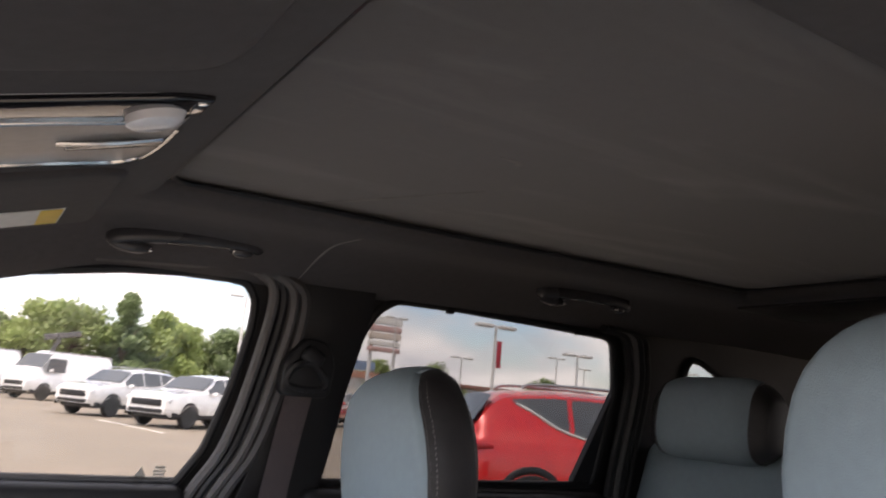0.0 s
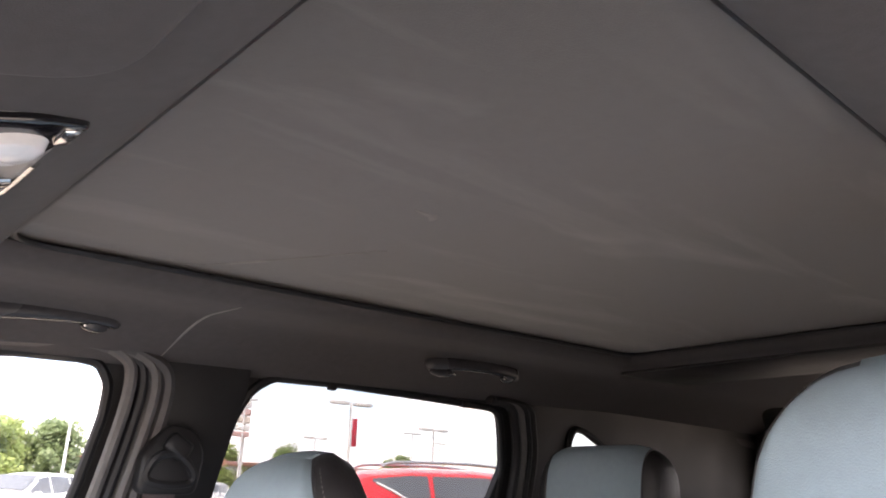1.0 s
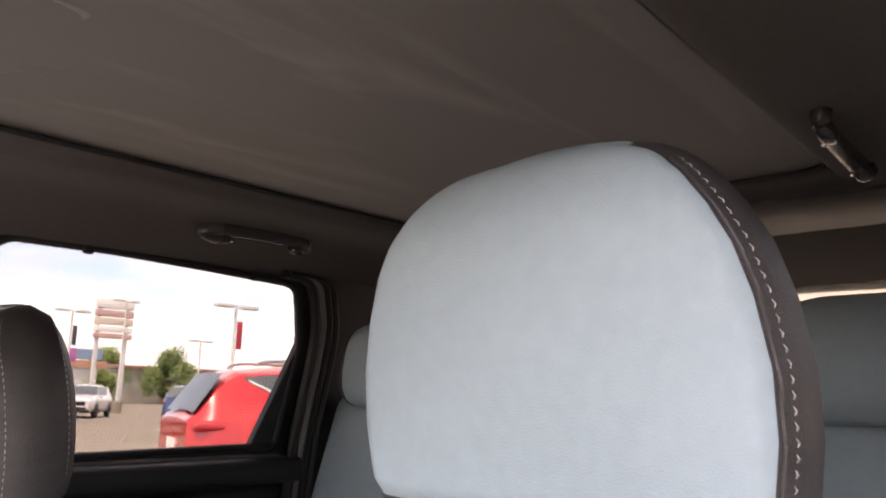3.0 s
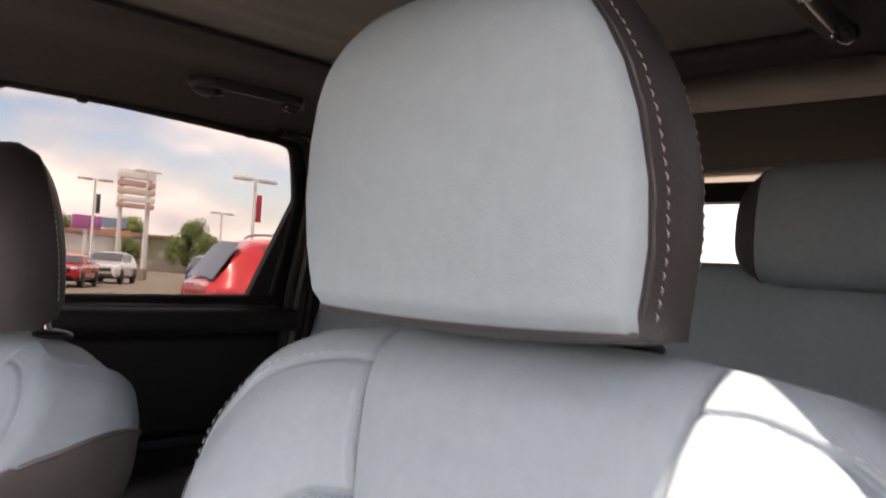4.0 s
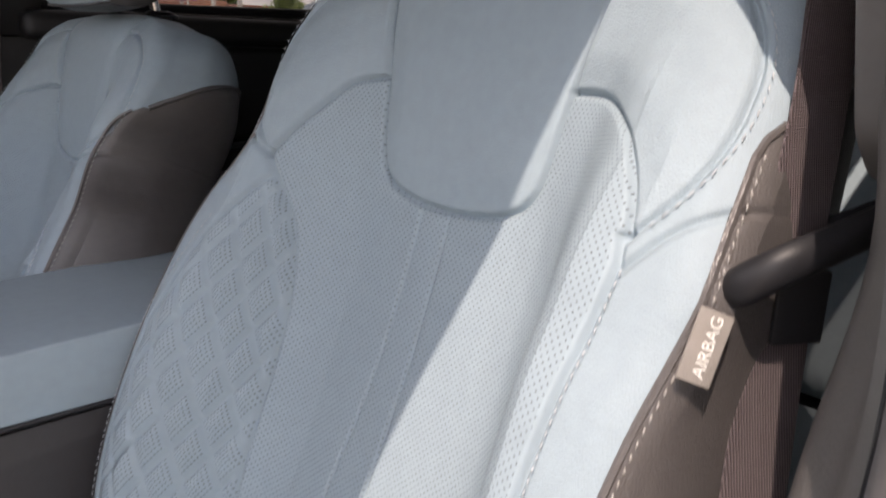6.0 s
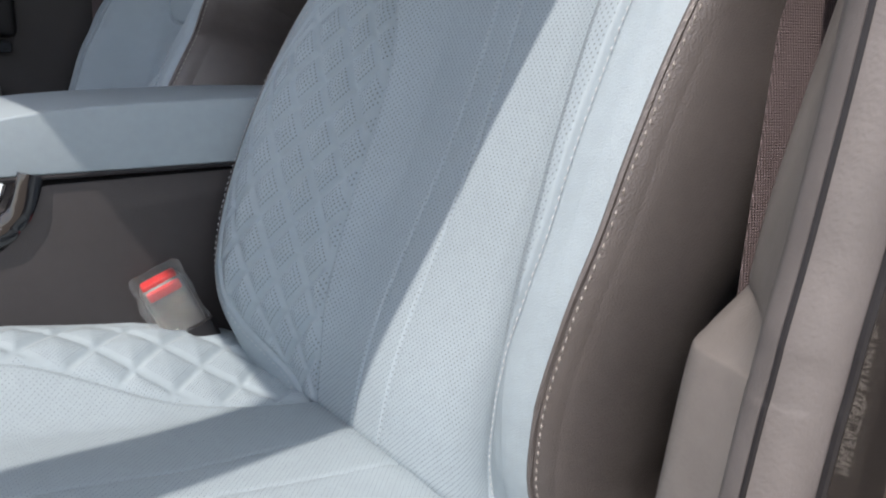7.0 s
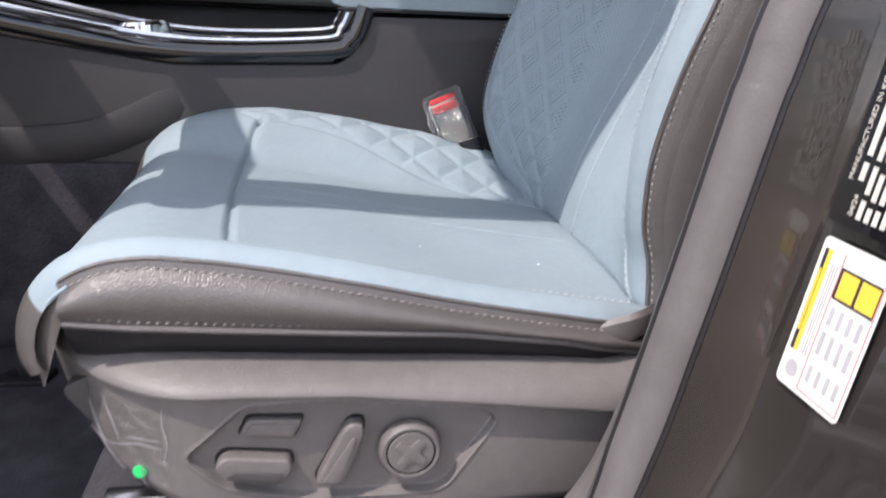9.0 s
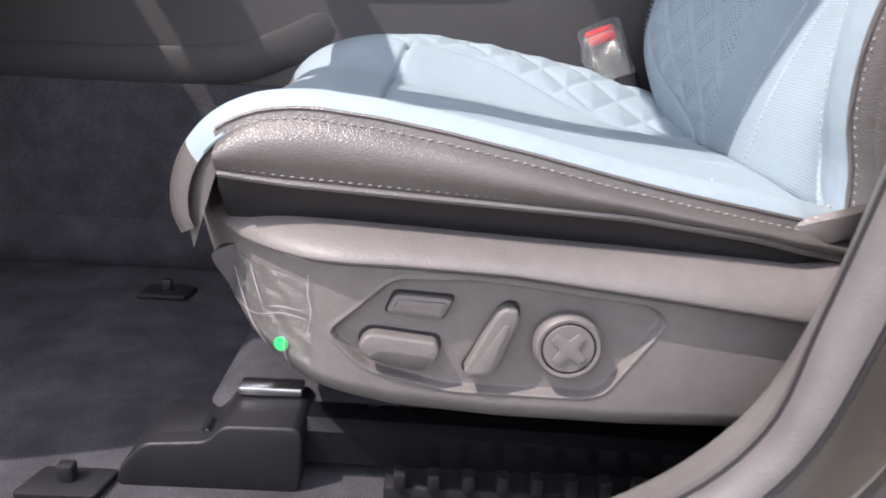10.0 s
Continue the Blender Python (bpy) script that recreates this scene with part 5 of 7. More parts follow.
part("anchor_loop", sweep(smooth_path([(0.020, 0.604, 1.425), (0.030, 0.596, 1.445), (0.055, 0.592, 1.452), (0.085, 0.596, 1.430), (0.086, 0.604, 1.412), (0.05, 0.604, 1.408), (0.024, 0.604, 1.413)], 6, True), ring(0.007, 0.008, 8), (0, 1, 0), closed=True), plastic_black, pb)
part("adjuster_cap", rbox((0.040, 0.020, 0.030), (0.058, 0.592, 1.462), 0.009, 3, pose(0, 0, 0, 0, 30, 0)), plastic_black, pb)

db = belt([(0.120, -0.636, 1.50), (0.128, -0.638, 1.40), (0.136, -0.640, 1.30), (0.142, -0.642, 1.20), (0.124, -0.647, 1.125), (0.107, -0.653, 1.04), (0.088, -0.662, 0.945), (0.076, -0.667, 0.85), (0.074, -0.668, 0.70)],
          [(1, -0.15, 0), (1, -0.15, 0), (1, -0.15, 0), (1, -0.18, 0), (0.98, -0.25, 0), (0.96, -0.30, 0), (0.95, -0.34, 0), (0.95, -0.34, 0), (0.95, -0.34, 0)], 0.048,
          "grey-brown seat belt with its black tongue beside the driver seat", (0.12, -0.64, 1.1))
tg = [(0.068, -0.646, 1.098), (0.074, -0.666, 1.114), (0.108, -0.676, 1.122), (0.160, -0.682, 1.130), (0.172, -0.664, 1.120), (0.140, -0.644, 1.108), (0.098, -0.634, 1.098)]
part("tongue", sweep(smooth_path(tg, 6, True), ring(0.0075, 0.010, 12), (0, 0, 1), closed=True), plastic_black, db, "black moulded belt tongue")
part("tongue_plate", rbox((0.030, 0.004, 0.040), (0.112, -0.660, 1.082), 0.003, 2, pose(0, 0, 0, 0, 0, -30)), plastic_black, db)

# ---- belt buckle wrapped in clear film ----
buckle = thing("belt_buckle", (-0.12, -0.135, 0.66), "seat belt buckle with red button, wrapped in clear film", "belt buckle")
bt = Matrix.Translation((-0.133, -0.124, 0.716)) @ pose(0, 0, 0, 12, -24, -8)
body = part("body", rbox((0.046, 0.026, 0.084), (0, 0, -0.001), 0.008, 3), material("buckle_grey", (0.13, 0.13, 0.128), 0.4, var=0.1), buckle)
body.matrix_basis = bt
red = material("red_press_button", (0.72, 0.03, 0.03), 0.35, var=0.05)
p_ = part("button", rbox((0.038, 0.014, 0.010), (0, 0.0, 0.040), 0.003), red, buckle, "red release button")
p_.matrix_basis = bt
p_ = part("button_face", rbox((0.036, 0.006, 0.011), (0, -0.0120, 0.034), 0.002), red, buckle, "red release button")
p_.matrix_basis = bt
film_mat = bpy.data.materials.new("clear_film")
film_mat.use_nodes = True
fn, fl = film_mat.node_tree.nodes, film_mat.node_tree.links
f_t, f_g, f_m, f_b, f_n = fn.new("ShaderNodeBsdfTransparent"), fn.new("ShaderNodeBsdfGlossy"), fn.new("ShaderNodeMixShader"), fn.new("ShaderNodeBump"), fn.new("ShaderNodeTexNoise")
f_n.inputs["Scale"].default_value, f_n.inputs["Detail"].default_value = 45, 4
f_b.inputs["Strength"].default_value, f_b.inputs["Distance"].default_value = 1.0, 0.010
f_g.inputs["Roughness"].default_value = 0.12
f_t.inputs["Color"].default_value = (0.93, 0.94, 0.94, 1)
f_m.inputs[0].default_value = 0.34
fl.new(f_n.outputs["Fac"], f_b.inputs["Height"])
fl.new(f_b.outputs[0], f_g.inputs["Normal"])
fl.new(f_t.outputs[0], f_m.inputs[1])
fl.new(f_g.outputs[0], f_m.inputs[2])
fl.new(f_m.outputs[0], fn["Material Output"].inputs["Surface"])
random.seed(4)
bm = rbox((0.055, 0.036, 0.106), (0, 0, -0.003), 0.008, 3)
bmesh.ops.subdivide_edges(bm, edges=[e for e in bm.edges if e.calc_length() > 0.012], cuts=5, use_grid_fill=True)
for v in bm.verts:
    k = 0.0045 * noise.noise(v.co * 60) + 0.0030 * abs(noise.noise(v.co * 150))
    v.co += v.co.normalized() * k * (1.6 if v.co.z < 0.02 else 0.6)
p_ = part("film_wrap", bm, film_mat, buckle, "crinkled clear plastic wrap")
p_.matrix_basis = bt
p_.visible_shadow = False
p_ = part("yellow_tag", rbox((0.010, 0.004, 0.014), (0.018, -0.014, -0.045), 0.001), lab_yellow, buckle, "small yellow tag")
p_.matrix_basis = bt
part("stalk", sweep([(-0.112, -0.138, 0.70), (-0.085, -0.15, 0.62), (-0.07, -0.16, 0.52)], ring(0.016, 0.008, 8), (0, 1, 0)), plastic_black, buckle)

# ---- centre console ----
plastic_console = material("console_plastic", (0.025, 0.0235, 0.025), 0.50, var=0.08, bump=0.35, bump_scale=650)
console = thing("centre_console", (-0.4, 0.0, 0.42), "dark grey centre console with glossy black trim and a blue-grey armrest", "console")
CW = 0.108
side_out = [(-1.20, 0.42), (0.16, 0.42), (0.16, 0.862), (-0.252, 0.858), (-0.262, 0.822), (-0.290, 0.794), (-0.505, 0.788), (-0.70, 0.816), (-1.05, 0.90), (-1.20, 0.92)]
part("body", prism(rounded(side_out, 0.012, 3), -CW, CW, "y", 0.006), plastic_console, console, "dark grey plastic console sides")
for sg in (-1, 1):
    # lower shelf-like moulding and the hollow under it
    part("side_moulding", sweep(smooth_path([(-1.15, sg * (CW + 0.004), 0.672), (-0.80, sg * (CW + 0.006), 0.676), (-0.64, sg * (CW + 0.005), 0.684), (-0.57, sg * (CW + 0.001), 0.705), (-0.50, sg * (CW - 0.006), 0.740)], 6), ring(0.007, 0.026, 10, 2.8), (0, 0, 1)), plastic_console, console, "raised grey knee moulding")
    part("side_carpet", rbox((0.79, 0.014, 0.225), (-0.88, sg * (CW + 0.004), 0.5455), 0.006), carpet, console, "black carpet on the console side")
    trim = [(-1.05, sg * (CW + 0.002), 0.905), (-0.70, sg * (CW + 0.003), 0.834), (-0.505, sg * (CW + 0.003), 0.806), (-0.310, sg * (CW + 0.003), 0.812), (-0.276, sg * (CW + 0.003), 0.826), (-0.263, sg * (CW + 0.003), 0.846), (-0.255, sg * (CW + 0.002), 0.870)]
    part("gloss_trim", sweep(smooth_path(trim, 8), ring(0.006, 0.012, 10, 3), (0, 0, 1)), gloss_black, console, "glossy black trim")
    ch = [(-1.05, sg * (CW - 0.004), 0.926), (-0.70, sg * (CW - 0.004), 0.852), (-0.505, sg * (CW - 0.004), 0.822), (-0.315, sg * (CW - 0.004), 0.827), (-0.288, sg * (CW - 0.004), 0.842), (-0.278, sg * (CW - 0.004), 0.862)]
    part("chrome_strip", tube(smooth_path(ch, 8), 0.0042, 8), chrome, console, "bright chrome strip")
part("deck", prism([(-0.97, 0.862), (-0.70, 0.806), (-0.505, 0.786), (-0.30, 0.790), (-0.285, 0.822), (-0.505, 0.808), (-0.70, 0.832), (-0.97, 0.892)], -CW + 0.008, CW - 0.008, "y", 0.002), gloss_black, console, "glossy black control deck")
part("cup_well", lathe([(0.001, 0.0), (0.040, 0.0), (0.043, 0.006), (0.038, 0.007), (0.036, 0.001)], (-0.395, 0.05, 0.806), (0, 0, 1)), plastic_black, console)
part("selector_dial", lathe([(0.036, 0.0), (0.036, 0.012), (0.033, 0.026), (0.028, 0.030), (0.001, 0.029)], (-0.548, -0.050, 0.808), (-0.1, 0, 1), 32), chrome, console, "round chrome gear selector")
part("mode_dial", lathe([(0.021, 0.0), (0.021, 0.012), (0.018, 0.017), (0.001, 0.0165)], (-0.432, -0.052, 0.806), (0, 0, 1), 28), chrome, console, "small chrome mode dial")
for x in (-0.385, -0.358, -0.331):
    part("deck_button", rbox((0.020, 0.022, 0.006), (x, -0.055, 0.810), 0.002), chrome if x == -0.358 else plastic_black, console)
prof = smooth_path([(-0.302, 0, 0.880), (-0.300, 0, 0.905), (-0.275, 0, 0.922), (-0.20, 0, 0.931), (-0.08, 0, 0.936), (0.06, 0, 0.938), (0.16, 0, 0.930), (0.175, 0, 0.90)], 6)
bm = prism([(p.x, p.z) for p in prof] + [(0.175, 0.868), (-0.285, 0.868), (-0.297, 0.872)], -CW - 0.004, CW + 0.004, "y", 0.018, 5)
part("armrest", bm, leather, console, "blue-grey leather armrest lid")
part("armrest_seam", tube([(-0.292, -CW - 0.003, 0.866), (0.17, -CW - 0.003, 0.866)], 0.0025, 6), plastic_black, console)
tagged(part("seat_gap_bracket", join(rbox((0.10, 0.02, 0.03), (-0.02, -0.135, 0.60), 0.006, 2, None), rbox((0.05, 0.04, 0.012), (-0.01, -0.14, 0.622), 0.004)), plastic_grey, console), "small grey bracket beside the seat")

# ---- dashboard and steering wheel, in front of the seats ----
dash = thing("dashboard", (-1.1, 0.0, 0.8), "dark dashboard in front of the front seats", "dashboard")
part("body", prism(rounded([(-1.46, 0.62), (-1.12, 0.62), (-1.04, 0.74), (-0.95, 0.84), (-0.905, 0.93), (-0.935, 1.08), (-1.06, 1.12), (-1.46, 1.06)], 0.05, 5), -0.74, 0.74, "y", 0.02, 3), plastic, dash, "dark soft-touch dashboard")
part("knee_panel", rbox((0.05, 0.52, 0.22), (-1.03, -0.42, 0.62), 0.02, 3), plastic, dash)
# unseen panel, added to block the sun from the console's side
part("console_blocker", rbox((0.028, 0.63, 0.16), (-0.845, -0.135, 1.05), 0.01, 3), gloss_black, dash, "unseen glossy black panel added to shade the console")
wheel = thing("steering_wheel", (-0.63, SEAT_Y, 1.0), "dark leather three-spoke steering wheel on its column", "steering wheel")
wc, wt = Vector((-0.665, SEAT_Y - 0.02, 1.070)), radians(24)
wu = Vector((-math.sin(wt), 0, math.cos(wt)))
rim_pts = [wc + wu * 0.182 * math.sin(a) + Vector((0, 1, 0)) * 0.186 * math.cos(a) for a in np.linspace(0, 2 * math.pi, 48, endpoint=False)]
part("rim", sweep(rim_pts, ring(0.015, 0.017, 10), tuple(Vector((math.cos(wt), 0, math.sin(wt)))), closed=True), leather_dark, wheel)
hub = lathe([(0.001, -0.03), (0.062, -0.03), (0.070, -0.015), (0.066, 0.008), (0.04, 0.018), (0.001, 0.02)], tuple(wc), (math.cos(wt), 0, math.sin(wt)), 24)
part("hub", hub, plastic, wheel)
for a in (0.05, math.pi - 0.05, -math.pi / 2):
    d = wu * math.sin(a) + Vector((0, 1, 0)) * math.cos(a)
    part("spoke", sweep([wc + d * 0.055, wc + d * 0.176], ring(0.020, 0.009, 8), tuple(Vector((math.cos(wt), 0, math.sin(wt))))), plastic, wheel)
part("column", tube([wc - Vector((0.02, 0, 0.01)), wc + Vector((-0.40, 0, -0.16))], 0.045, 14), plastic, wheel)


# ---- driver seat base: shield, switches, rail ----
base_part = driver_seat
SH_X = [-0.548, -0.543, -0.526, -0.49, -0.44, -0.38, -0.30, -0.20, -0.10, -0.03, 0.03, 0.09]
SH_TOP = [0.640, 0.640, 0.634, 0.630, 0.628, 0.626, 0.623, 0.619, 0.616, 0.620, 0.628, 0.636]
SH_BOT = [0.600, 0.588, 0.558, 0.518, 0.494, 0.482, 0.476, 0.474, 0.476, 0.482, 0.495, 0.515]
SH_GRV = [0.624, 0.622, 0.616, 0.608, 0.606, 0.606, 0.603, 0.592, 0.580, 0.572, 0.565, 0.560]
SWITCH = rounded([(-0.428, 0.552), (-0.381, 0.596), (-0.316, 0.598), (-0.198, 0.585), (-0.185, 0.574), (-0.224, 0.515), (-0.238, 0.510), (-0.337, 0.511), (-0.399, 0.525)], 0.010, 4)


def shield_y(X, Z):
    """The shield's outer face: a rounded ledge on top, a step, then a flat side that turns in at the front and below."""
    top, bot, grv = (np.interp(X, SH_X, v) for v in (SH_TOP, SH_BOT, SH_GRV))
    y = np.full(np.shape(X), -0.660)
    f = np.clip((Z - grv) / np.maximum(top - grv, 0.004), 0, 1)
    ledge = np.where(Z > grv, -0.010 * np.sin(np.clip(f * 0.62 + 0.38, 0, 1) * math.pi), 0.0) + np.where(Z > grv, 0.016 * f ** 3, 0)
    y = y + ledge - 0.004 * step(-0.004, 0.006, Z - grv) * (1 - f)
    y = y + 0.0055 * np.exp(-((Z - grv) / 0.0019) ** 2)
    y = y + 0.030 * np.clip((bot + 0.028 - Z) / 0.028, 0, 1) ** 2
    y = y + 0.108 * np.clip((-0.405 - X) / 0.143, 0, 1) ** 2.0
    return y


nx, nz = 420, 170
xs = np.linspace(SH_X[0], SH_X[-1], nx)
ts = np.linspace(0, 1, nz)
XX, TT = np.meshgrid(xs, ts, indexing="ij")
ZZ = np.interp(XX, SH_X, SH_BOT) * (1 - TT) + np.interp(XX, SH_X, SH_TOP) * TT
YY = shield_y(XX, ZZ)
loop = SWITCH + SWITCH[:1]
dist = seg_dist(XX, ZZ, loop)
ins = inside(XX, ZZ, SWITCH)
YY = YY + np.where(ins, 0.0075 * step(0.0, 0.0030, dist), 0.0) - 0.0010 * np.exp(-(dist / 0.0018) ** 2)
P = np.stack([XX, YY, ZZ], -1)
fm = ins[:-1, :-1] & ins[1:, 1:]
shield = sheet("side_shield", P, plastic_shield, base_part, "grey grained plastic side shield", mask=~fm)
sheet("switch_panel", P, plastic_shield, shield, "recessed switch panel", mask=fm)
# the shield's top and inner flange
topl = P[:, -1]
sheet("top_flange", np.stack([topl, topl + np.array([0, 0.02, 0.002]), topl + np.array([0, 0.05, -0.02])], 0), plastic_shield, shield)
# rear cover of the recliner
part("recliner_cover", prism(rounded([(-0.085, 0.588), (-0.06, 0.602), (-0.02, 0.614), (0.03, 0.622), (0.09, 0.628), (0.14, 0.62), (0.12, 0.56), (-0.02, 0.55)], 0.012, 3), -0.672, -0.63, "y", 0.008, 3), plastic_shield, base_part, "grey recliner cover")
part("recliner_knuckle", sweep(smooth_path([(-0.10, -0.640, 0.634), (-0.075, -0.646, 0.645), (-0.055, -0.636, 0.648), (-0.04, -0.62, 0.644)], 5), ring(0.006, 0.012, 8)), leather_dark, base_part)


def button(name, outline, y0, y1, label, r=0.004):
    b = part(name, prism(rounded(outline, r, 4), y1, y0, "y", 0.0022, 3), plastic_shield, base_part, label)
    cx_, cz_ = sum(p[0] for p in outline) / len(outline), sum(p[1] for p in outline) / len(outline)
    gap = [(p[0] + math.copysign(0.0016, p[0] - cx_), p[1] + math.copysign(0.0016, p[1] - cz_)) for p in outline]
    part("gap", prism(rounded(gap, r, 4), -0.6545, -0.650, "y", 0.0), plastic_black, b, "dark gap round the switch")
    return b


b1 = button("memory_switch", [(-0.386, 0.570), (-0.379, 0.584), (-0.338, 0.582), (-0.346, 0.566)], -0.653, -0.6595, "small grey rectangular switch")
part("switch_face", prism(rounded([(-0.381, 0.5725), (-0.3765, 0.5805), (-0.3425, 0.579), (-0.348, 0.5692)], 0.002, 3), -0.6608, -0.658, "y", 0.001), plastic_shield, b1)
b2 = button("cushion_switch", [(-0.405, 0.547), (-0.397, 0.556), (-0.349, 0.551), (-0.346, 0.543), (-0.354, 0.528), (-0.369, 0.5295), (-0.397, 0.5355)], -0.653, -0.6660, "long grey cushion adjusting switch", 0.006)
part("switch_face", prism(rounded([(-0.3965, 0.5392), (-0.389, 0.5432), (-0.352, 0.5398), (-0.357, 0.5302), (-0.369, 0.5315), (-0.394, 0.5370)], 0.002, 3), -0.6672, -0.664, "y", 0.001), plastic, b2)
b3 = button("backrest_switch", [(-0.3075, 0.5755), (-0.302, 0.580), (-0.293, 0.579), (-0.292, 0.570), (-0.306, 0.5300), (-0.311, 0.5262), (-0.3265, 0.5262), (-0.3285, 0.531)], -0.653, -0.6670, "grey upright backrest switch", 0.004)
part("switch_face", prism(rounded([(-0.3018, 0.568), (-0.2978, 0.5675), (-0.3105, 0.5295), (-0.324, 0.5295)], 0.002, 3), -0.6682, -0.664, "y", 0.001), plastic_shield, b3)
KC = (-0.2555, 0.552)
knob = part("lumbar_switch", lathe([(0.001, 0.0), (0.0245, 0.0), (0.0250, 0.004), (0.0240, 0.0095), (0.0222, 0.0115), (0.0200, 0.0112), (0.0192, 0.009)], (KC[0], -0.656, KC[1]), (0, -1, 0), 40), plastic_shield, base_part, "round grey lumbar switch ring")
part("dark_ring", lathe([(0.0193, 0.0), (0.0203, 0.0), (0.0203, 0.0006), (0.0193, 0.0006)], (KC[0], -0.6660, KC[1]), (0, -1, 0), 40), plastic_black, knob)
part("switch_cap", lathe([(0.0190, 0.0), (0.0190, 0.0095), (0.0178, 0.0112), (0.0140, 0.0114), (0.001, 0.0106)], (KC[0], -0.656, KC[1]), (0, -1, 0), 40), plastic_shield, knob)
pad = []
for k in range(4):
    a = k * math.pi / 2 + 0.12
    for da, rr in ((-0.24, 0.0142), (0.24, 0.0142), (0.56, 0.0078), (math.pi / 4, 0.0068), (math.pi / 2 - 0.56, 0.0078)):
        pad.append((KC[0] + rr * math.cos(a + math.pi / 4 + da), KC[1] + rr * math.sin(a + math.pi / 4 + da)))
part("cap_pad", prism(rounded(pad, 0.0012, 3), -0.6690, -0.665, "y", 0.0008), plastic_shield, knob, "raised four-pointed pad")
part("front_lower_cover", prism(rounded([(-0.525, 0.590), (-0.49, 0.605), (-0.445, 0.50), (-0.465, 0.50)], 0.01, 3), SEAT_Y - 0.24, SEAT_Y + 0.24, "y", 0.006), plastic, base_part, "dark cover under the cushion front")
part("frame", join(rbox((0.42, 0.44, 0.05), (-0.25, SEAT_Y, 0.545), 0.01), rbox((0.04, 0.46, 0.04), (-0.42, SEAT_Y, 0.50), 0.01), rbox((0.04, 0.46, 0.04), (-0.06, SEAT_Y, 0.50), 0.01)), plastic_black, base_part, "black seat frame")
# protective film over the shield's front, with a green check sticker
fx, ft = np.linspace(-0.5470, -0.4385, 34), np.linspace(0.06, 0.86, 30)
FX, FT = np.meshgrid(fx, ft, indexing="ij")
FZ = np.interp(FX, SH_X, SH_BOT) * (1 - FT) + np.interp(FX, SH_X, SH_GRV) * FT - 0.002
FY = shield_y(FX, FZ) - 0.0016 - 0.0014 * np.sin(FX * 260 + FZ * 120) * np.sin(FZ * 190) - 0.001 * np.abs(np.sin(FZ * 330 + FX * 90))
film_thin = film_mat.copy()
film_thin.name = "thin_clear_film"
film_thin.node_tree.nodes["Mix Shader"].inputs[0].default_value = 0.13
film_thin.node_tree.nodes["Bump"].inputs["Strength"].default_value = 0.3
film_thin.node_tree.nodes["Noise Texture"].inputs["Scale"].default_value = 22
fsheet = sheet("protective_film", np.stack([FX, FY, FZ], -1), film_thin, base_part, "crinkled clear protective film")
fsheet.visible_shadow = False
crease = material("film_crease_white", (0.34, 0.34, 0.36), 0.35, var=0.1)
for pts in ([(-0.4405, 0.594), (-0.441, 0.58), (-0.4385, 0.566), (-0.4415, 0.55)], [(-0.505, 0.556), (-0.485, 0.552), (-0.462, 0.560), (-0.442, 0.560)], [(-0.4405, 0.604), (-0.470, 0.606), (-0.505, 0.618)],
            [(-0.488, 0.590), (-0.483, 0.575), (-0.478, 0.561)], [(-0.460, 0.546), (-0.459, 0.528), (-0.457, 0.516)], [(-0.503, 0.582), (-0.497, 0.565), (-0.488, 0.545), (-0.476, 0.530)], [(-0.472, 0.562), (-0.462, 0.565), (-0.445, 0.566)]):
    p3 = [(x, float(shield_y(np.array(x), np.array(z))) - 0.0032, z) for x, z in pts]
    part("film_crease", sweep(smooth_path(p3, 6), lambda t: ring(0.00025 * math.sin(math.pi * min(max(t, 0.08), 0.92)) + 0.00010, 0.0002, 5), (0, 1, 0)), crease, fsheet, "whitish crease in the film")
green = material("green_sticker", (0.02, 0.62, 0.16), 0.5, var=0.05)
part("check_sticker", lathe([(0.001, 0.0008), (0.0052, 0.0008), (0.0056, 0.0)], (-0.4620, float(shield_y(np.array(-0.4620), np.array(0.5355))) - 0.0034, 0.5355), (-0.15, -1, 0), 24), green, base_part, "round bright green check sticker")

# seat rail and its end cover
rails = thing("seat_rail", (-0.3, -0.56, 0.40), "black steel seat rail on the floor with a plastic end cover", "seat rail")
part("rail", sweep([(-0.50, -0.575, 0.424), (-0.30, -0.575, 0.420), (0.12, -0.575, 0.408)], [(-0.022, -0.02), (0.022, -0.02), (0.022, 0.010), (0.013, 0.018), (-0.013, 0.018), (-0.022, 0.010)], (0, 0, 1)), material("black_painted_steel", (0.012, 0.012, 0.014), 0.25, 0.4, var=0.2), rails, "glossy black steel rail")
part("rail_tip", rbox((0.055, 0.020, 0.008), (-0.488, -0.560, 0.452), 0.002), steel, rails, "bright steel rail tip")
cov = rounded([(-0.606, 0.386), (-0.602, 0.404), (-0.582, 0.427), (-0.530, 0.431), (-0.517, 0.446), (-0.458, 0.447), (-0.452, 0.440), (-0.454, 0.386)], 0.008, 4)
part("end_cover", prism(cov, -0.618, -0.545, "y", 0.007, 3), plastic_black, rails, "black plastic rail end cover")
part("cover_pad", prism(rounded([(-0.598, 0.4045), (-0.578, 0.4275), (-0.535, 0.4315), (-0.545, 0.4135)], 0.006, 4), -0.600, -0.555, "y", 0.003), plastic_black, rails)
part("cover_notch", rbox((0.006, 0.020, 0.010), (-0.533, -0.596, 0.431), 0.002, 2, pose(0, 0, 0, 0, 35, 0)), gloss_black, rails)
rack = thing("wiring_rack", (-0.25, -0.55, 0.39), "black plastic wiring rack with teeth under the seat", "wiring rack")
part("tray", rbox((0.30, 0.05, 0.030), (-0.235, -0.600, 0.386), 0.004), plastic_black, rack)
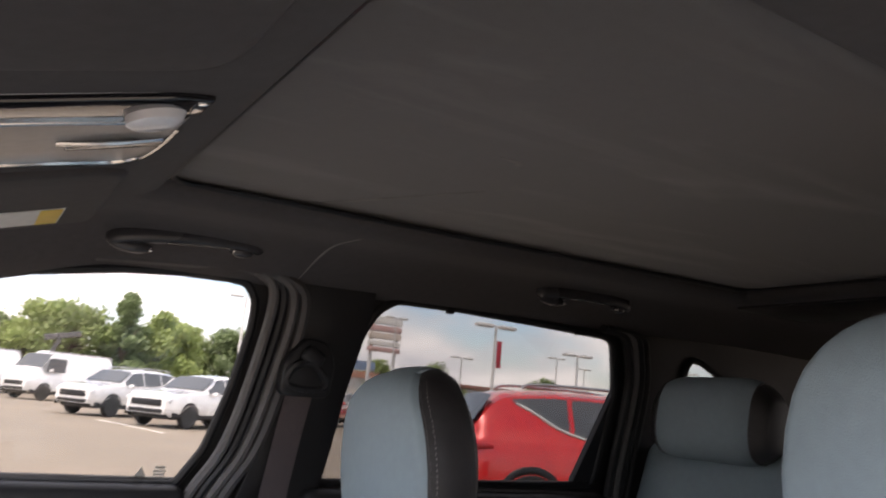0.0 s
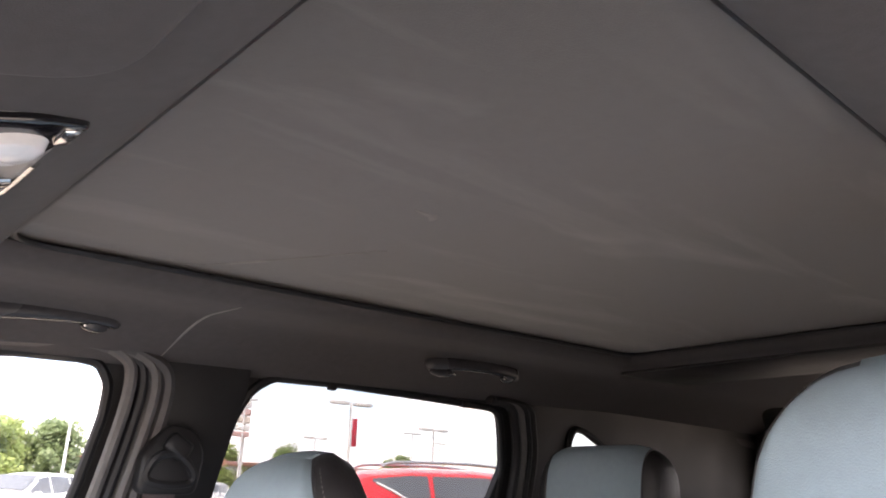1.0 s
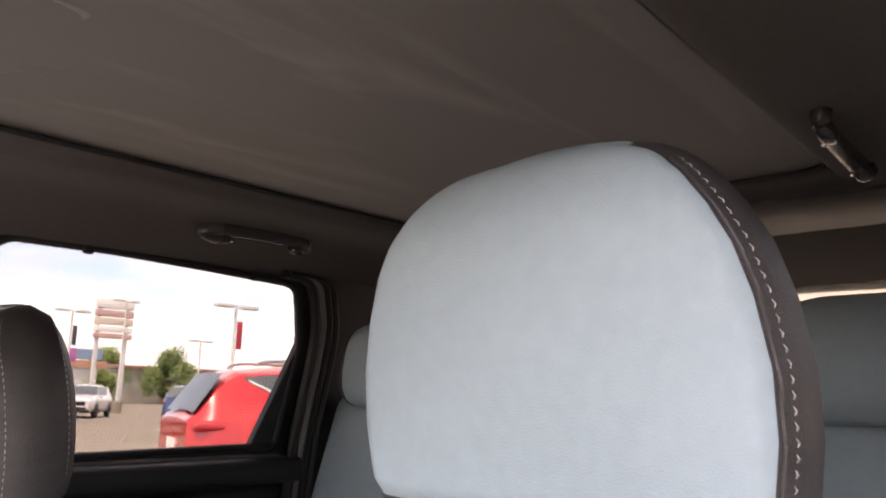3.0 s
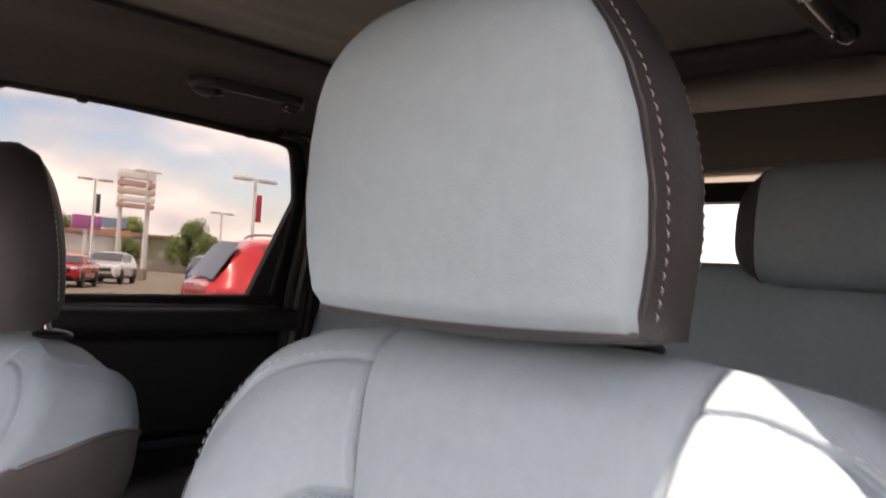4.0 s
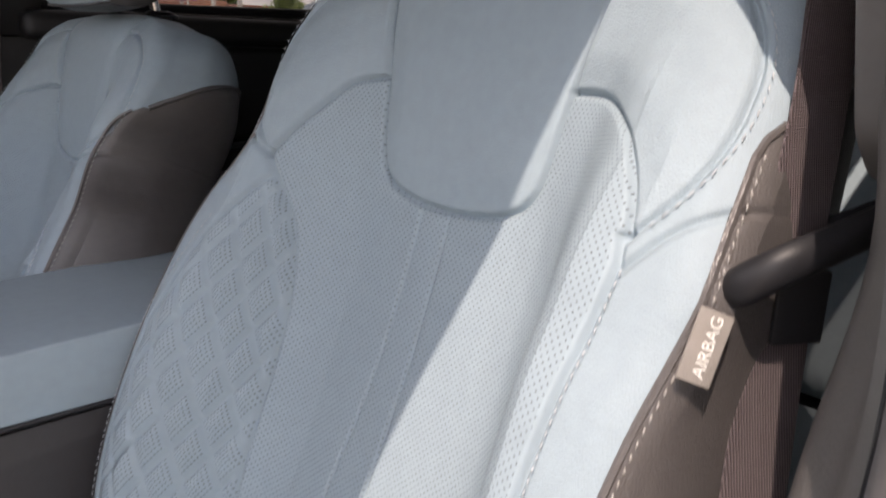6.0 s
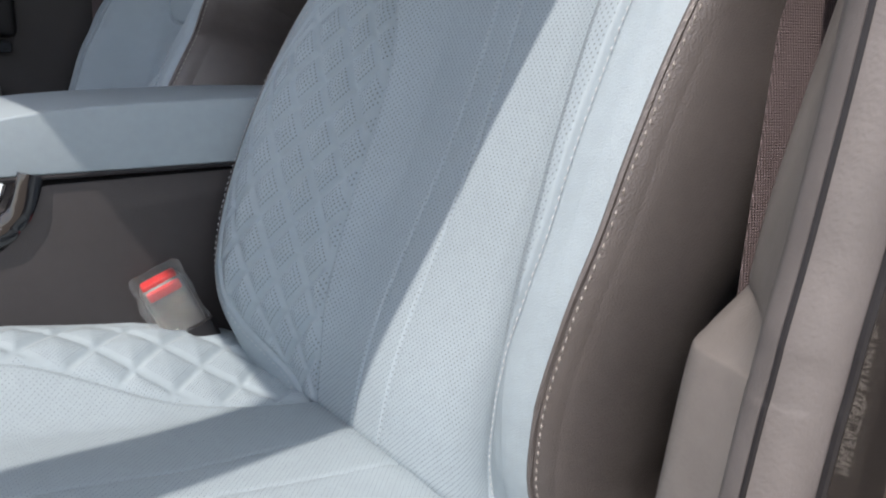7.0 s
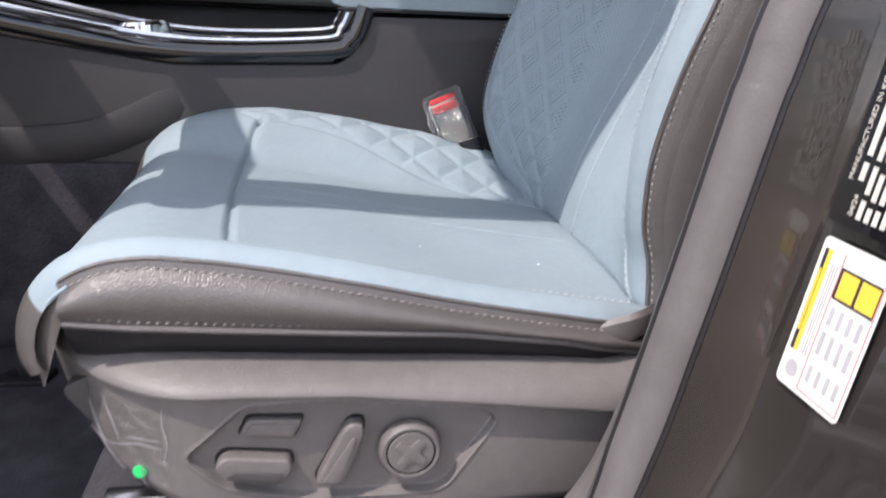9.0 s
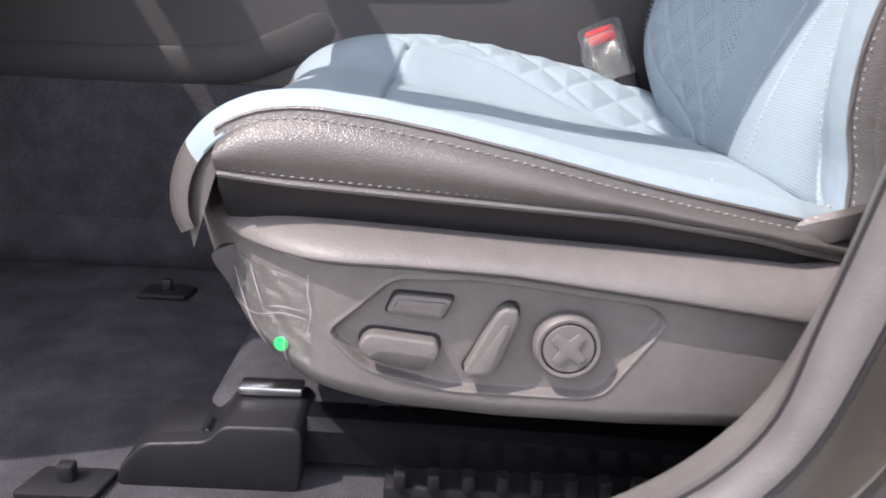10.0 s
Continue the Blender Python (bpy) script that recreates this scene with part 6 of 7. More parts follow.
for k in range(9):
    part("tooth", rbox((0.010, 0.014, 0.016), (-0.372 + k * 0.028, -0.622, 0.408), 0.002), plastic_black, rack)
for x, y, z in ((-0.642, -0.622, 0.392), (-0.703, -0.205, 0.392)):
    hk = thing("mat_hook", (x, y, z), "small black carpet hook plate on the floor", "carpet hook", "carpet hooks")
    part("plate", prism(rounded([(x - 0.035, y - 0.022), (x + 0.030, y - 0.022), (x + 0.036, y + 0.016), (x - 0.026, y + 0.016)], 0.004, 3), z - 0.005, z + 0.002, "z", 0.001), plastic_black, hk)
    part("peg", rbox((0.014, 0.012, 0.018), (x, y, z + 0.008), 0.003), plastic_black, hk)
tagged(part("floor_hump", join(rbox((0.30, 0.30, 0.06), (-0.40, -0.42, 0.41), 0.025, 4), rbox((0.5, 0.10, 0.05), (-0.2, -0.30, 0.41), 0.02, 3)), carpet), "raised black carpet under the seat", kind="structure")

# airbag tag on the seat's side
tag = thing("airbag_tag", (0.05, -0.64, 1.05), "grey woven airbag tag sewn into the seat seam", "tag")
tag_mat = material("woven_tag", (0.24, 0.22, 0.20), 0.85, var=0.06, bump=0.6, bump_scale=700)


def text_mesh(body, size):
    cu = bpy.data.curves.new("text", "FONT")
    cu.body, cu.size, cu.align_x, cu.align_y, cu.extrude = body, size, "CENTER", "CENTER", 0.0001
    ob = bpy.data.objects.new("text", cu)
    scene.collection.objects.link(ob)
    me = bpy.data.meshes.new_from_object(ob.evaluated_get(bpy.context.evaluated_depsgraph_get()))
    bpy.data.objects.remove(ob)
    return me


def frame_from(o, a, b):
    """A pose at o whose x runs towards a and whose y runs towards b."""
    x = (Vector(a) - Vector(o)).normalized()
    y = Vector(b) - Vector(o)
    z = x.cross(y).normalized()
    y = z.cross(x)
    return Matrix.Translation(o) @ Matrix((x, y, z)).transposed().to_4x4()


# ---- the open door's middle pillar, driver side ----
IN_EDGE = [(0.095, 1.60), (0.062, 1.45), (0.030, 1.32), (0.000, 1.21), (-0.021, 1.12), (-0.030, 1.03), (-0.050, 0.93), (-0.0625, 0.882), (-0.0645, 0.872), (-0.0685, 0.854), (-0.072, 0.840), (-0.088, 0.755), (-0.101, 0.69), (-0.116, 0.62), (-0.142, 0.54), (-0.200, 0.480), (-0.29, 0.440), (-0.42, 0.425), (-0.62, 0.420), (-1.0, 0.42), (-1.35, 0.45)]


def edge_path(dx, y, dz=0.0, n=6, start=0, notch=0.0):
    pts = []
    for i, (x, z) in enumerate(IN_EDGE[start:]):
        f = min(1.0, max(0.0, (0.62 - z) / 0.18))
        lean = max(0.0, z - 1.12) * 0.20
        x += notch * min(1.0, max(0.0, (z - 0.850) / 0.022))
        x += (0.05 if notch > 0.02 else 0.0) * min(1.0, max(0.0, (z - 0.97) / 0.15))
        pts.append((x + dx * (1 - f), y + lean, z + dz * (1 - f) - (dx * 0.9) * f))
    return smooth_path(pts, n)


def band(name, rings, mat, label, parent=None):
    """A moulding made of several lines that run round the door opening: (x shift, y)."""
    L = np.array([[tuple(p) for p in edge_path(r_[0], r_[1], notch=r_[2] if len(r_) > 2 else 0.0)] for r_ in rings])
    ob = sheet(name, L, mat, parent)
    return tagged(ob, label, "trim", kind="structure") if parent is None else tagged(ob, label)


rail_mat = material("pillar_trim_grey", (0.132, 0.125, 0.120), 0.48, var=0.10, var_scale=12, bump=0.25, bump_scale=500)
band("pillar_trim_left", [(0.16, -0.684, 0.042), (0.06, -0.686, 0.042), (0.035, -0.689, 0.042), (0.022, -0.694, 0.042), (0.015, -0.700, 0.040), (0.012, -0.708, 0.034), (0.009, -0.718, 0.024), (0.005, -0.731, 0.010), (0.000, -0.742)], rail_mat, "grey grained middle pillar trim, driver side")
band("door_seal_left", [(0.002, -0.740), (-0.006, -0.742), (-0.014, -0.748), (-0.017, -0.756), (-0.0155, -0.7575), (-0.017, -0.759), (-0.016, -0.768), (-0.010, -0.776), (0.002, -0.780), (0.012, -0.780)], rubber, "grey ribbed rubber seal round the driver door opening")
band("pillar_body_left", [(0.004, -0.779), (0.004, -0.784), (0.045, -0.789), (0.049, -0.791), (0.050, -0.797), (0.050, -0.83), (0.049, -0.902), (0.053, -0.93), (0.068, -0.950), (0.12, -0.965), (0.30, -0.965)], body_paint, "dark painted body pillar of the open door")
# thin black tubes that stand for the shade in the seal's grooves
for r_, dx_, y_ in ((0.0016, -0.0172, -0.7580), (0.0018, 0.0010, -0.7405), (0.0022, 0.0035, -0.7815)):
    tagged(part("groove_shade", tube(edge_path(dx_, y_), r_, 6), plastic_black), "black line for the shade in the driver door seal's groove", "trim", kind="structure")
# closing piece behind the pillar so that no daylight leaks in
tagged(part("pillar_core", prism([(0.10, 0.36), (0.28, 0.36), (0.30, 1.62), (0.10, 1.62)], -0.93, -0.76, "y", 0.01), plastic), "closed body pillar behind the trim", kind="structure")
tagged(part("sill", prism([(-1.45, 0.20), (0.3, 0.20), (0.3, 0.40), (-0.15, 0.405), (-1.45, 0.405)], -0.93, -0.70, "y", 0.02, 3), body_paint), "dark painted door sill", kind="structure")
# upper pillar cover with its belt slot
uc = [(0.05, 1.60), (0.055, 1.40), (0.068, 1.29), (0.090, 1.235), (0.118, 1.17), (0.15, 1.145), (0.28, 1.145), (0.30, 1.6)]
bm = prism(rounded(uc, 0.012, 4), -0.700, -0.668, "y", 0.008, 3)
for v in bm.verts:
    v.co.y += max(0.0, v.co.z - 1.25) * 0.25
tagged(part("pillar_cover_left", bm, rail_mat), "grey upper middle pillar cover, driver side", "trim", kind="structure")

# labels on the painted pillar
lw = thing("tyre_label", (-0.05, -0.84, 0.73), "white tyre pressure label with yellow bars on the pillar", "label")
lm = frame_from((-0.0560, -0.8040, 0.684), (-0.0560, -0.8590, 0.684), (-0.0415, -0.8130, 0.774))


def on_label(name, x0, y0, x1, y1, mat, parent, m, lift, label=""):
    p = part(name, rbox((x1 - x0, y1 - y0, 0.0004), ((x0 + x1) / 2, (y0 + y1) / 2, lift), 0.0), mat, parent, label, smooth=False)
    p.matrix_basis = m
    return p


ink = material("label_ink", (0.03, 0.03, 0.035), 0.6, var=0.05)
grey_ink = material("label_grey_print", (0.42, 0.42, 0.44), 0.6, var=0.1)
pink = material("label_red_line", (0.75, 0.28, 0.30), 0.6, var=0.05)
LWID, LHEI = 0.0555, 0.0905
sheet_ = part("label_sheet", prism(rounded([(0, 0), (LWID, 0), (LWID, LHEI), (0, LHEI)], 0.004, 4), 0.0, 0.0005, "z", 0.0), lab_white, lw, "white printed label", smooth=False)
sheet_.matrix_basis = lm
on_label("yellow_bar", 0.0065, 0.022, 0.0095, 0.084, lab_yellow, lw, lm, 0.0009, "yellow heading bar")
on_label("dark_bar", 0.0035, 0.022, 0.0062, 0.084, ink, lw, lm, 0.0008, "black heading bar")
on_label("yellow_bar", 0.0042, 0.034, 0.0060, 0.072, lab_yellow, lw, lm, 0.0012, "yellow heading bar")
for x in (0.0125, 0.0145, 0.0165):
    on_label("print_line", x, 0.022, x + 0.0007, 0.078, grey_ink, lw, lm, 0.0008)
for (x0, y0, x1, y1) in ((0.0195, 0.003, 0.0203, 0.085), (0.053, 0.003, 0.0538, 0.085), (0.0195, 0.003, 0.0538, 0.0038)):
    on_label("red_rule", x0, y0, x1, y1, pink, lw, lm, 0.0008, "thin red rule")
on_label("table_head", 0.0205, 0.060, 0.0530, 0.078, ink, lw, lm, 0.0008, "dark table heading")
for x0, x1 in ((0.0230, 0.0360), (0.0385, 0.0520)):
    on_label("yellow_field", x0, 0.0615, x1, 0.0765, lab_yellow, lw, lm, 0.0011, "yellow tyre field")
for k in range(4):
    for j, ln_ in enumerate((0.012, 0.016, 0.013)):
        on_label("print_bar", 0.0235 + k * 0.0075, 0.010 + j * 0.0175, 0.0265 + k * 0.0075, 0.010 + j * 0.0175 + ln_ * 0.85, grey_ink, lw, lm, 0.0008)
o_ = part("round_mark", lathe([(0.0040, 0.0), (0.0052, 0.0), (0.0052, 0.0004), (0.0040, 0.0004)], (0.0105, 0.0115, 0.0006), (0, 0, 1), 20), grey_ink, lw)
o_.matrix_basis = lm

lk = thing("maker_label", (-0.03, -0.83, 0.83), "black certification label with pale print on the pillar", "label")
lm2 = frame_from((-0.0405, -0.8000, 0.7815), (-0.0405, -0.8600, 0.7815), (-0.0265, -0.8090, 0.871))
part("label_sheet", prism(rounded([(0, 0), (0.090, 0), (0.090, 0.115), (0, 0.115)], 0.004, 4), 0.0, 0.0005, "z", 0.0), gloss_black, lk, "glossy black label", smooth=False).matrix_basis = lm2
print_mat = material("pale_print", (0.62, 0.60, 0.55), 0.6, var=0.08)


def turned_text(body, size, x, y, parent, m):
    me = text_mesh(body, size)
    me.transform(Matrix.Translation((x, y, 0.0009)) @ pose(0, 0, 0, 0, 0, 90))
    ob = finish("printed_line", me, print_mat, parent, smooth=False)
    ob.matrix_basis = m


turned_text("MANUFACTURED IN KOREA BY", 0.0052, 0.0070, 0.062, lk, lm2)
turned_text("04/24", 0.0052, 0.0160, 0.0125, lk, lm2)
random.seed(7)
on_label("print_bar", 0.0125, 0.026, 0.0165, 0.036, print_mat, lk, lm2, 0.0008)
on_label("print_bar", 0.0125, 0.040, 0.0165, 0.085, print_mat, lk, lm2, 0.0008)
for k in range(8):
    y = 0.006
    while y < 0.10:
        ln_ = random.uniform(0.006, 0.020)
        on_label("print_bar", 0.0205 + k * 0.0062, y, 0.0240 + k * 0.0062, min(y + ln_, 0.108), print_mat, lk, lm2, 0.0008)
        y += ln_ + random.uniform(0.003, 0.007)

# the airbag tag, its word running along the seam
to = Vector((0.034, -0.643, 1.058))
t_n, t_x = Vector((-0.62, -0.78, 0.05)).normalized(), Vector((0.42, -0.02, 0.9)).normalized()
tm = frame_from(to, to + t_x, to + t_n.cross(t_x))
part("tag_cloth", rbox((0.036, 0.018, 0.0018), (0.018, -0.004, 0.0), 0.0006), tag_mat, tag, "grey woven cloth tag").matrix_basis = tm
me = text_mesh("AIRBAG", 0.0088)
me.transform(Matrix.Translation((0.0185, -0.005, 0.0013)))
finish("printed_word", me, lab_white, tag, smooth=False).matrix_basis = tm


# ---- second row ----
def rear_headrest(y):
    h = thing("rear_headrest", (0.93, y, 1.35), "blue-grey leather rear headrest with dark sides on the rear seat", "headrest", "rear headrests")
    at = Matrix.Translation((0.925, y, 1.424)) @ pose(0, 0, 0, 0, 8, 0)

    def shell(y0, y1, n):
        """A slice of the pillow across its width: a rounded outline that narrows towards the ends."""
        rings = []
        for yy in np.linspace(y0, y1, n):
            e = min(1.0, abs(yy) / 0.150)
            k = math.sqrt(max(0.0, 1 - max(0.0, (e - 0.42) / 0.58) ** 2.4))
            hz, hx = 0.088 * (0.45 + 0.55 * k), 0.052 * (0.60 + 0.40 * k)
            rings.append([(hx * a - 0.006 * (1 - e * e), yy, hz * b - 0.010 * (1 - k)) for a, b in ring(1.0, 1.0, 36, 2.5)])
        bm = bmesh.new()
        vs = [[bm.verts.new(p) for p in r] for r in rings]
        for a, b in zip(vs, vs[1:]):
            for j in range(36):
                bm.faces.new((a[j], a[(j + 1) % 36], b[(j + 1) % 36], b[j]))
        bm.faces.new(vs[0])
        bm.faces.new(vs[-1])
        bmesh.ops.transform(bm, matrix=at, verts=bm.verts)
        return bm

    kp = math.sqrt(1 - ((0.79 - 0.42) / 0.58) ** 2.4)
    pad = part("pad", shell(-0.118, 0.118, 25), leather, h, "rounded blue-grey leather pad")
    for sg in (-1, 1):
        part("side_cover", shell(sg * 0.1185, sg * 0.149, 9), leather_dark_shaded, h, "dark leather side")
        part("piping", tube([tuple(at @ Vector((0.0522 * (0.60 + 0.40 * kp) * a - 0.003, sg * 0.1185, 0.0884 * (0.45 + 0.55 * kp) * b - 0.010 * (1 - kp)))) for a, b in ring(1.0, 1.0, 36, 2.5)], 0.0018, 6, closed=True, up=(0, 1, 0)), leather_dark_shaded, h)
    for dy in (-0.055, 0.055):
        part("post", tube([(0.935, y + dy, 1.37), (0.950, y + dy, 1.32)], 0.006, 10, up=(1, 0, 0)), chrome, h)
    return h


rear = thing("rear_bench", (1.0, 0.0, 0.6), "blue-grey leather split rear bench seat", "rear seat")
lean = pose(0, 0, 0, 0, 18, 0)
for y0, y1 in ((-0.68, -0.13), (-0.125, 0.125), (0.13, 0.68)):
    bm = rbox((0.13, y1 - y0, 0.66), (0, 0, 0.33), 0.045, 5)
    bmesh.ops.transform(bm, matrix=Matrix.Translation((0.80, (y0 + y1) / 2, 0.735)) @ lean, verts=bm.verts)
    part("backrest", bm, leather, rear, "blue-grey leather backrest section")
    for dy in ((y0 + y1) / 2 - (y1 - y0) * 0.22, (y0 + y1) / 2 + (y1 - y0) * 0.22):
        part("seam", tube([(0.745 + 0.31 * k * 0.64, dy, 0.76 + 0.95 * k * 0.60) for k in np.linspace(0, 1, 6)], 0.003, 6), leather_dark, rear)
    bm = rbox((0.50, y1 - y0, 0.16), ((0.53), (y0 + y1) / 2, 0.66), 0.045, 4)
    part("cushion", bm, leather, rear, "blue-grey leather cushion section")
for y in (-0.405, 0.465):
    rear_headrest(y)
for k in range(7):
    yy = 0.16 + k * 0.075
    part("cushion_flute", tube([(0.33, yy, 0.742), (0.70, yy, 0.742)], 0.004, 6), leather_dark, rear)
tagged(part("cargo_cover", rbox((0.8, 1.36, 0.03), (1.45, 0.0, 1.12), 0.01), plastic_black), "dark luggage cover behind the rear seat", "luggage cover")


# ---- outside: the lot, parked cars, trees, poles ----
asphalt = material("sunlit_lot_asphalt", (0.235, 0.197, 0.150), 0.9, var=0.14, var_scale=0.25, fine=0.12, fine_scale=30, bump=0.4, bump_scale=60)
gx = np.concatenate([-np.geomspace(900, 3, 26), np.linspace(-2, 2, 5), np.geomspace(3, 900, 26)])
GP = np.array([[(x, y, 0.0) for y in gx] for x in gx])
tagged(sheet("ground", GP, asphalt), "pale sunlit asphalt of a car dealer's lot", kind="structure")
line_paint = material("lot_line_paint", (0.7, 0.68, 0.62), 0.8, var=0.15, var_scale=3)
for k in range(8):
    x = -14 + k * 6.0
    tagged(part("lot_line", rbox((0.11, 5.0, 0.006), (x, 24.0, 0.003), 0.0, 1, pose(0, 0, 0, 0, 0, 12)), line_paint, smooth=False), "faded white parking line", "parking line", kind="structure")

pole_mat = material("pale_pole_paint", (0.62, 0.62, 0.60), 0.5, var=0.08)
car_glass = material("car_window_dark", (0.09, 0.10, 0.11), 0.22, var=0.05, spec=0.35)
tyre_mat = material("tyre_rubber", (0.02, 0.02, 0.02), 0.85, var=0.2)
rim_mat = material("alloy_rim", (0.45, 0.45, 0.46), 0.3, 0.9, var=0.1)
red_lamp = material("red_tail_lamp", (0.45, 0.01, 0.015), 0.15, var=0.05, coat=0.6)
clear_lamp = material("clear_head_lamp", (0.70, 0.72, 0.75), 0.12, var=0.05, coat=0.6)


def paint(name, c):
    return material(name, c, 0.25, 0.1, var=0.03, fine=0.03, coat=1.0)


def car(m, mat, label, suv=1.0, length=4.7, van=False, roof_rails=False):
    """A parked car: x runs forward from the tail at 0, y across, z up."""
    c = thing("parked_car", (0, 0, 0), label, "car", "parked cars")
    W, H = 0.93, (1.70 if suv > 0.5 else 1.46) if not van else 2.35
    L = length
    belt = 1.08 if suv > 0.5 else 0.96
    if van:
        top = [(0.02, 2.20), (0.15, 2.32), (L - 1.6, 2.32), (L - 1.25, 2.22), (L - 0.62, 1.42), (L - 0.18, 1.22)]
    elif suv > 0.5:
        top = [(0.06, 1.06), (0.30, 1.46), (0.52, 1.64), (1.1, 1.695), (2.1, 1.70), (2.75, 1.63), (3.50, 1.14), (L - 0.30, 1.03), (L - 0.08, 0.92)]
    else:
        top = [(0.04, 0.98), (0.5, 1.05), (1.05, 1.36), (1.6, 1.45), (2.4, 1.45), (2.9, 1.36), (3.5, 1.0), (L - 0.3, 0.88), (L - 0.05, 0.75)]
    # body sections: width varies along the car and with height
    xs_ = np.unique(np.concatenate([np.linspace(0, L, 46)]))
    tz = np.interp(xs_, [p[0] for p in top], [p[1] for p in top])
    tz = np.convolve(np.pad(tz, 1, mode="edge"), [0.2, 0.6, 0.2], "valid")
    rows_ = []
    for x, zt in zip(xs_, tz):
        e = min(1.0, min(x / 0.35, (L - x) / 0.45) + 0.0)
        w = W * (0.80 + 0.20 * math.sin(math.pi / 2 * max(e, 0.0)))
        zb = 0.34 if 0.2 < x < L - 0.2 else 0.42
        zbelt = min(belt, zt - 0.02)
        sec = [(w * 0.90, zb), (w * 0.985, zb + 0.10), (w, 0.62), (w * 0.985, 0.80), (w * 0.97, zbelt - 0.02)]
        tum = max(0.0, zt - zbelt)
        sec += [(w * 0.955 - 0.0, zbelt), (w * 0.95 - tum * 0.22, zbelt + tum * 0.55), (w * 0.93 - tum * 0.36, zt - tum * 0.10), (w * 0.80 - tum * 0.36, zt - 0.01), (w * 0.4, zt + 0.012), (0, zt + 0.015)]
        rows_.append([(x, y, z) for y, z in sec] + [(x, -y, z) for y, z in sec[-2::-1]])
    R = np.array(rows_)
    # wheel arches pull the lower skin in
    wr, wx = (0.36 if suv > 0.5 or van else 0.32), (0.85, L - 0.92)
    body = sheet("body", R, mat, c, "painted car body", flip=True)
    for r in (R[0], R[-1]):
        bm = bmesh.new()
        bm.faces.new([bm.verts.new(tuple(p)) for p in r])
        bmesh.ops.triangulate(bm, faces=bm.faces)
        part("end_skin", bm, mat, c, smooth=False)
    part("underbody", rbox((L - 0.5, 1.5, 0.18), (L / 2, 0, 0.36), 0.05), plastic_black, c)
    part("lower_cladding", join(*[rbox((L - 0.3, 0.03, 0.16), (L / 2, sg * W * 0.965, 0.40), 0.012) for sg in (-1, 1)]), plastic_black, c, "black lower cladding")
    # glass: side windows follow the roof line, plus front and rear panes
    xa, xb = ((0.62, 3.22) if suv > 0.5 else (0.95, 3.25)) if not van else (L - 2.0, L - 0.95)
    rise_x = [0.66, 0.90, 1.15, 1.45, 1.80, 2.40, xb + 0.1] if suv > 0.5 else [xa, xa + 0.3, xa + 0.8, 2.0, 2.4, 2.8, xb + 0.1]
    rise_z = [1.53, 1.42, 1.28, 1.185, 1.14, 1.115, 1.10] if suv > 0.5 else [belt + 0.06, belt + 0.03] + [belt + 0.02] * 5

    def skin_y(x, z):
        """Half the body's width at a place along it and a height."""
        k = min(int(np.searchsorted(xs_, x)), len(xs_) - 1)
        half_ = R[k][:11]
        return float(np.interp(z, half_[:, 2], half_[:, 1]))

    for sg in (-1, 1):
        cuts = ((xa, xa + 0.70), (xa + 0.76, xa + 1.62), (xa + 1.68, xb)) if not van else ((xa, xb),)
        for x0, x1 in cuts:
            g = []
            for x in np.linspace(x0, x1, 10):
                zt = float(np.interp(x, xs_, tz))
                if van:
                    lo, hi = 1.32, min(zt, 1.95) + 0.02
                    g.append([(x, sg * W * 0.972, lo * (1 - t) + hi * t) for t in (0, 0.5, 1)])
                    continue
                lo = float(np.interp(x, rise_x, rise_z))
                hi = max(zt - 0.085, lo + 0.012)
                g.append([(x, sg * (skin_y(x, lo * (1 - t) + hi * t) + 0.010), lo * (1 - t) + hi * t) for t in (0, 0.25, 0.5, 0.75, 1)])
            sheet("side_window", np.array(g), car_glass, c, "dark side window", flip=sg > 0)
        if not van:
            strip = [(x, sg * (skin_y(x, z - 0.012) + 0.010), z - 0.012) for x, z in zip(rise_x, rise_z)]
            part("chrome_strip", tube(smooth_path(strip, 5), 0.018, 6), pole_mat, c, "bright window strip")
    if suv > 0.5 and not van:
        ends = (([(2.84, 1.60), (3.47, 1.19)], 0.72), ([(0.055, 1.15), (0.36, 1.585)], 0.66))
    elif van:
        ends = (([(L - 1.18, 2.14), (L - 0.66, 1.50)], 0.80),)
    else:
        ends = (([(2.95, 1.32), (3.46, 1.04)], 0.70), ([(0.55, 1.08), (1.02, 1.33)], 0.70))
    for (a, b), hw in ends:
        g = [[(a[0] + (b[0] - a[0]) * t, y * (1 + 0.12 * (t if a[1] > b[1] else 1 - t)), a[1] + (b[1] - a[1]) * t + 0.035 - 0.03 * (y / hw) ** 2) for y in np.linspace(-hw, hw, 7)] for t in (0, 0.5, 1)]
        part_ = sheet("windscreen", np.array(g), car_glass, c, "dark sloping glass")
        part_.data.flip_normals()
    for x in wx:
        for sg in (-1, 1):
            w_ = part("wheel", lathe([(0.02, -0.10), (wr * 0.62, -0.11), (wr * 0.94, -0.10), (wr, -0.06), (wr, 0.07), (wr * 0.94, 0.10), (wr * 0.66, 0.105)], (x, sg * (W - 0.09), wr), (0, sg, 0), 24), tyre_mat, c, "black tyre")
            part("rim", lathe([(wr * 0.66, 0.100), (wr * 0.62, 0.106), (wr * 0.56, 0.085), (wr * 0.2, 0.090), (0.03, 0.096)], (x, sg * (W - 0.09), wr), (0, sg, 0), 20), rim_mat, w_, "alloy rim")
            arch = [(x + (wr + 0.045) * math.cos(a), sg * (W * 0.992), wr + (wr + 0.045) * math.sin(a)) for a in np.linspace(0.05, math.pi - 0.05, 14)]
            part("wheel_arch", sweep(arch, ring(0.045, 0.018, 8), (0, 1, 0)), plastic_black, c, "black wheel arch")
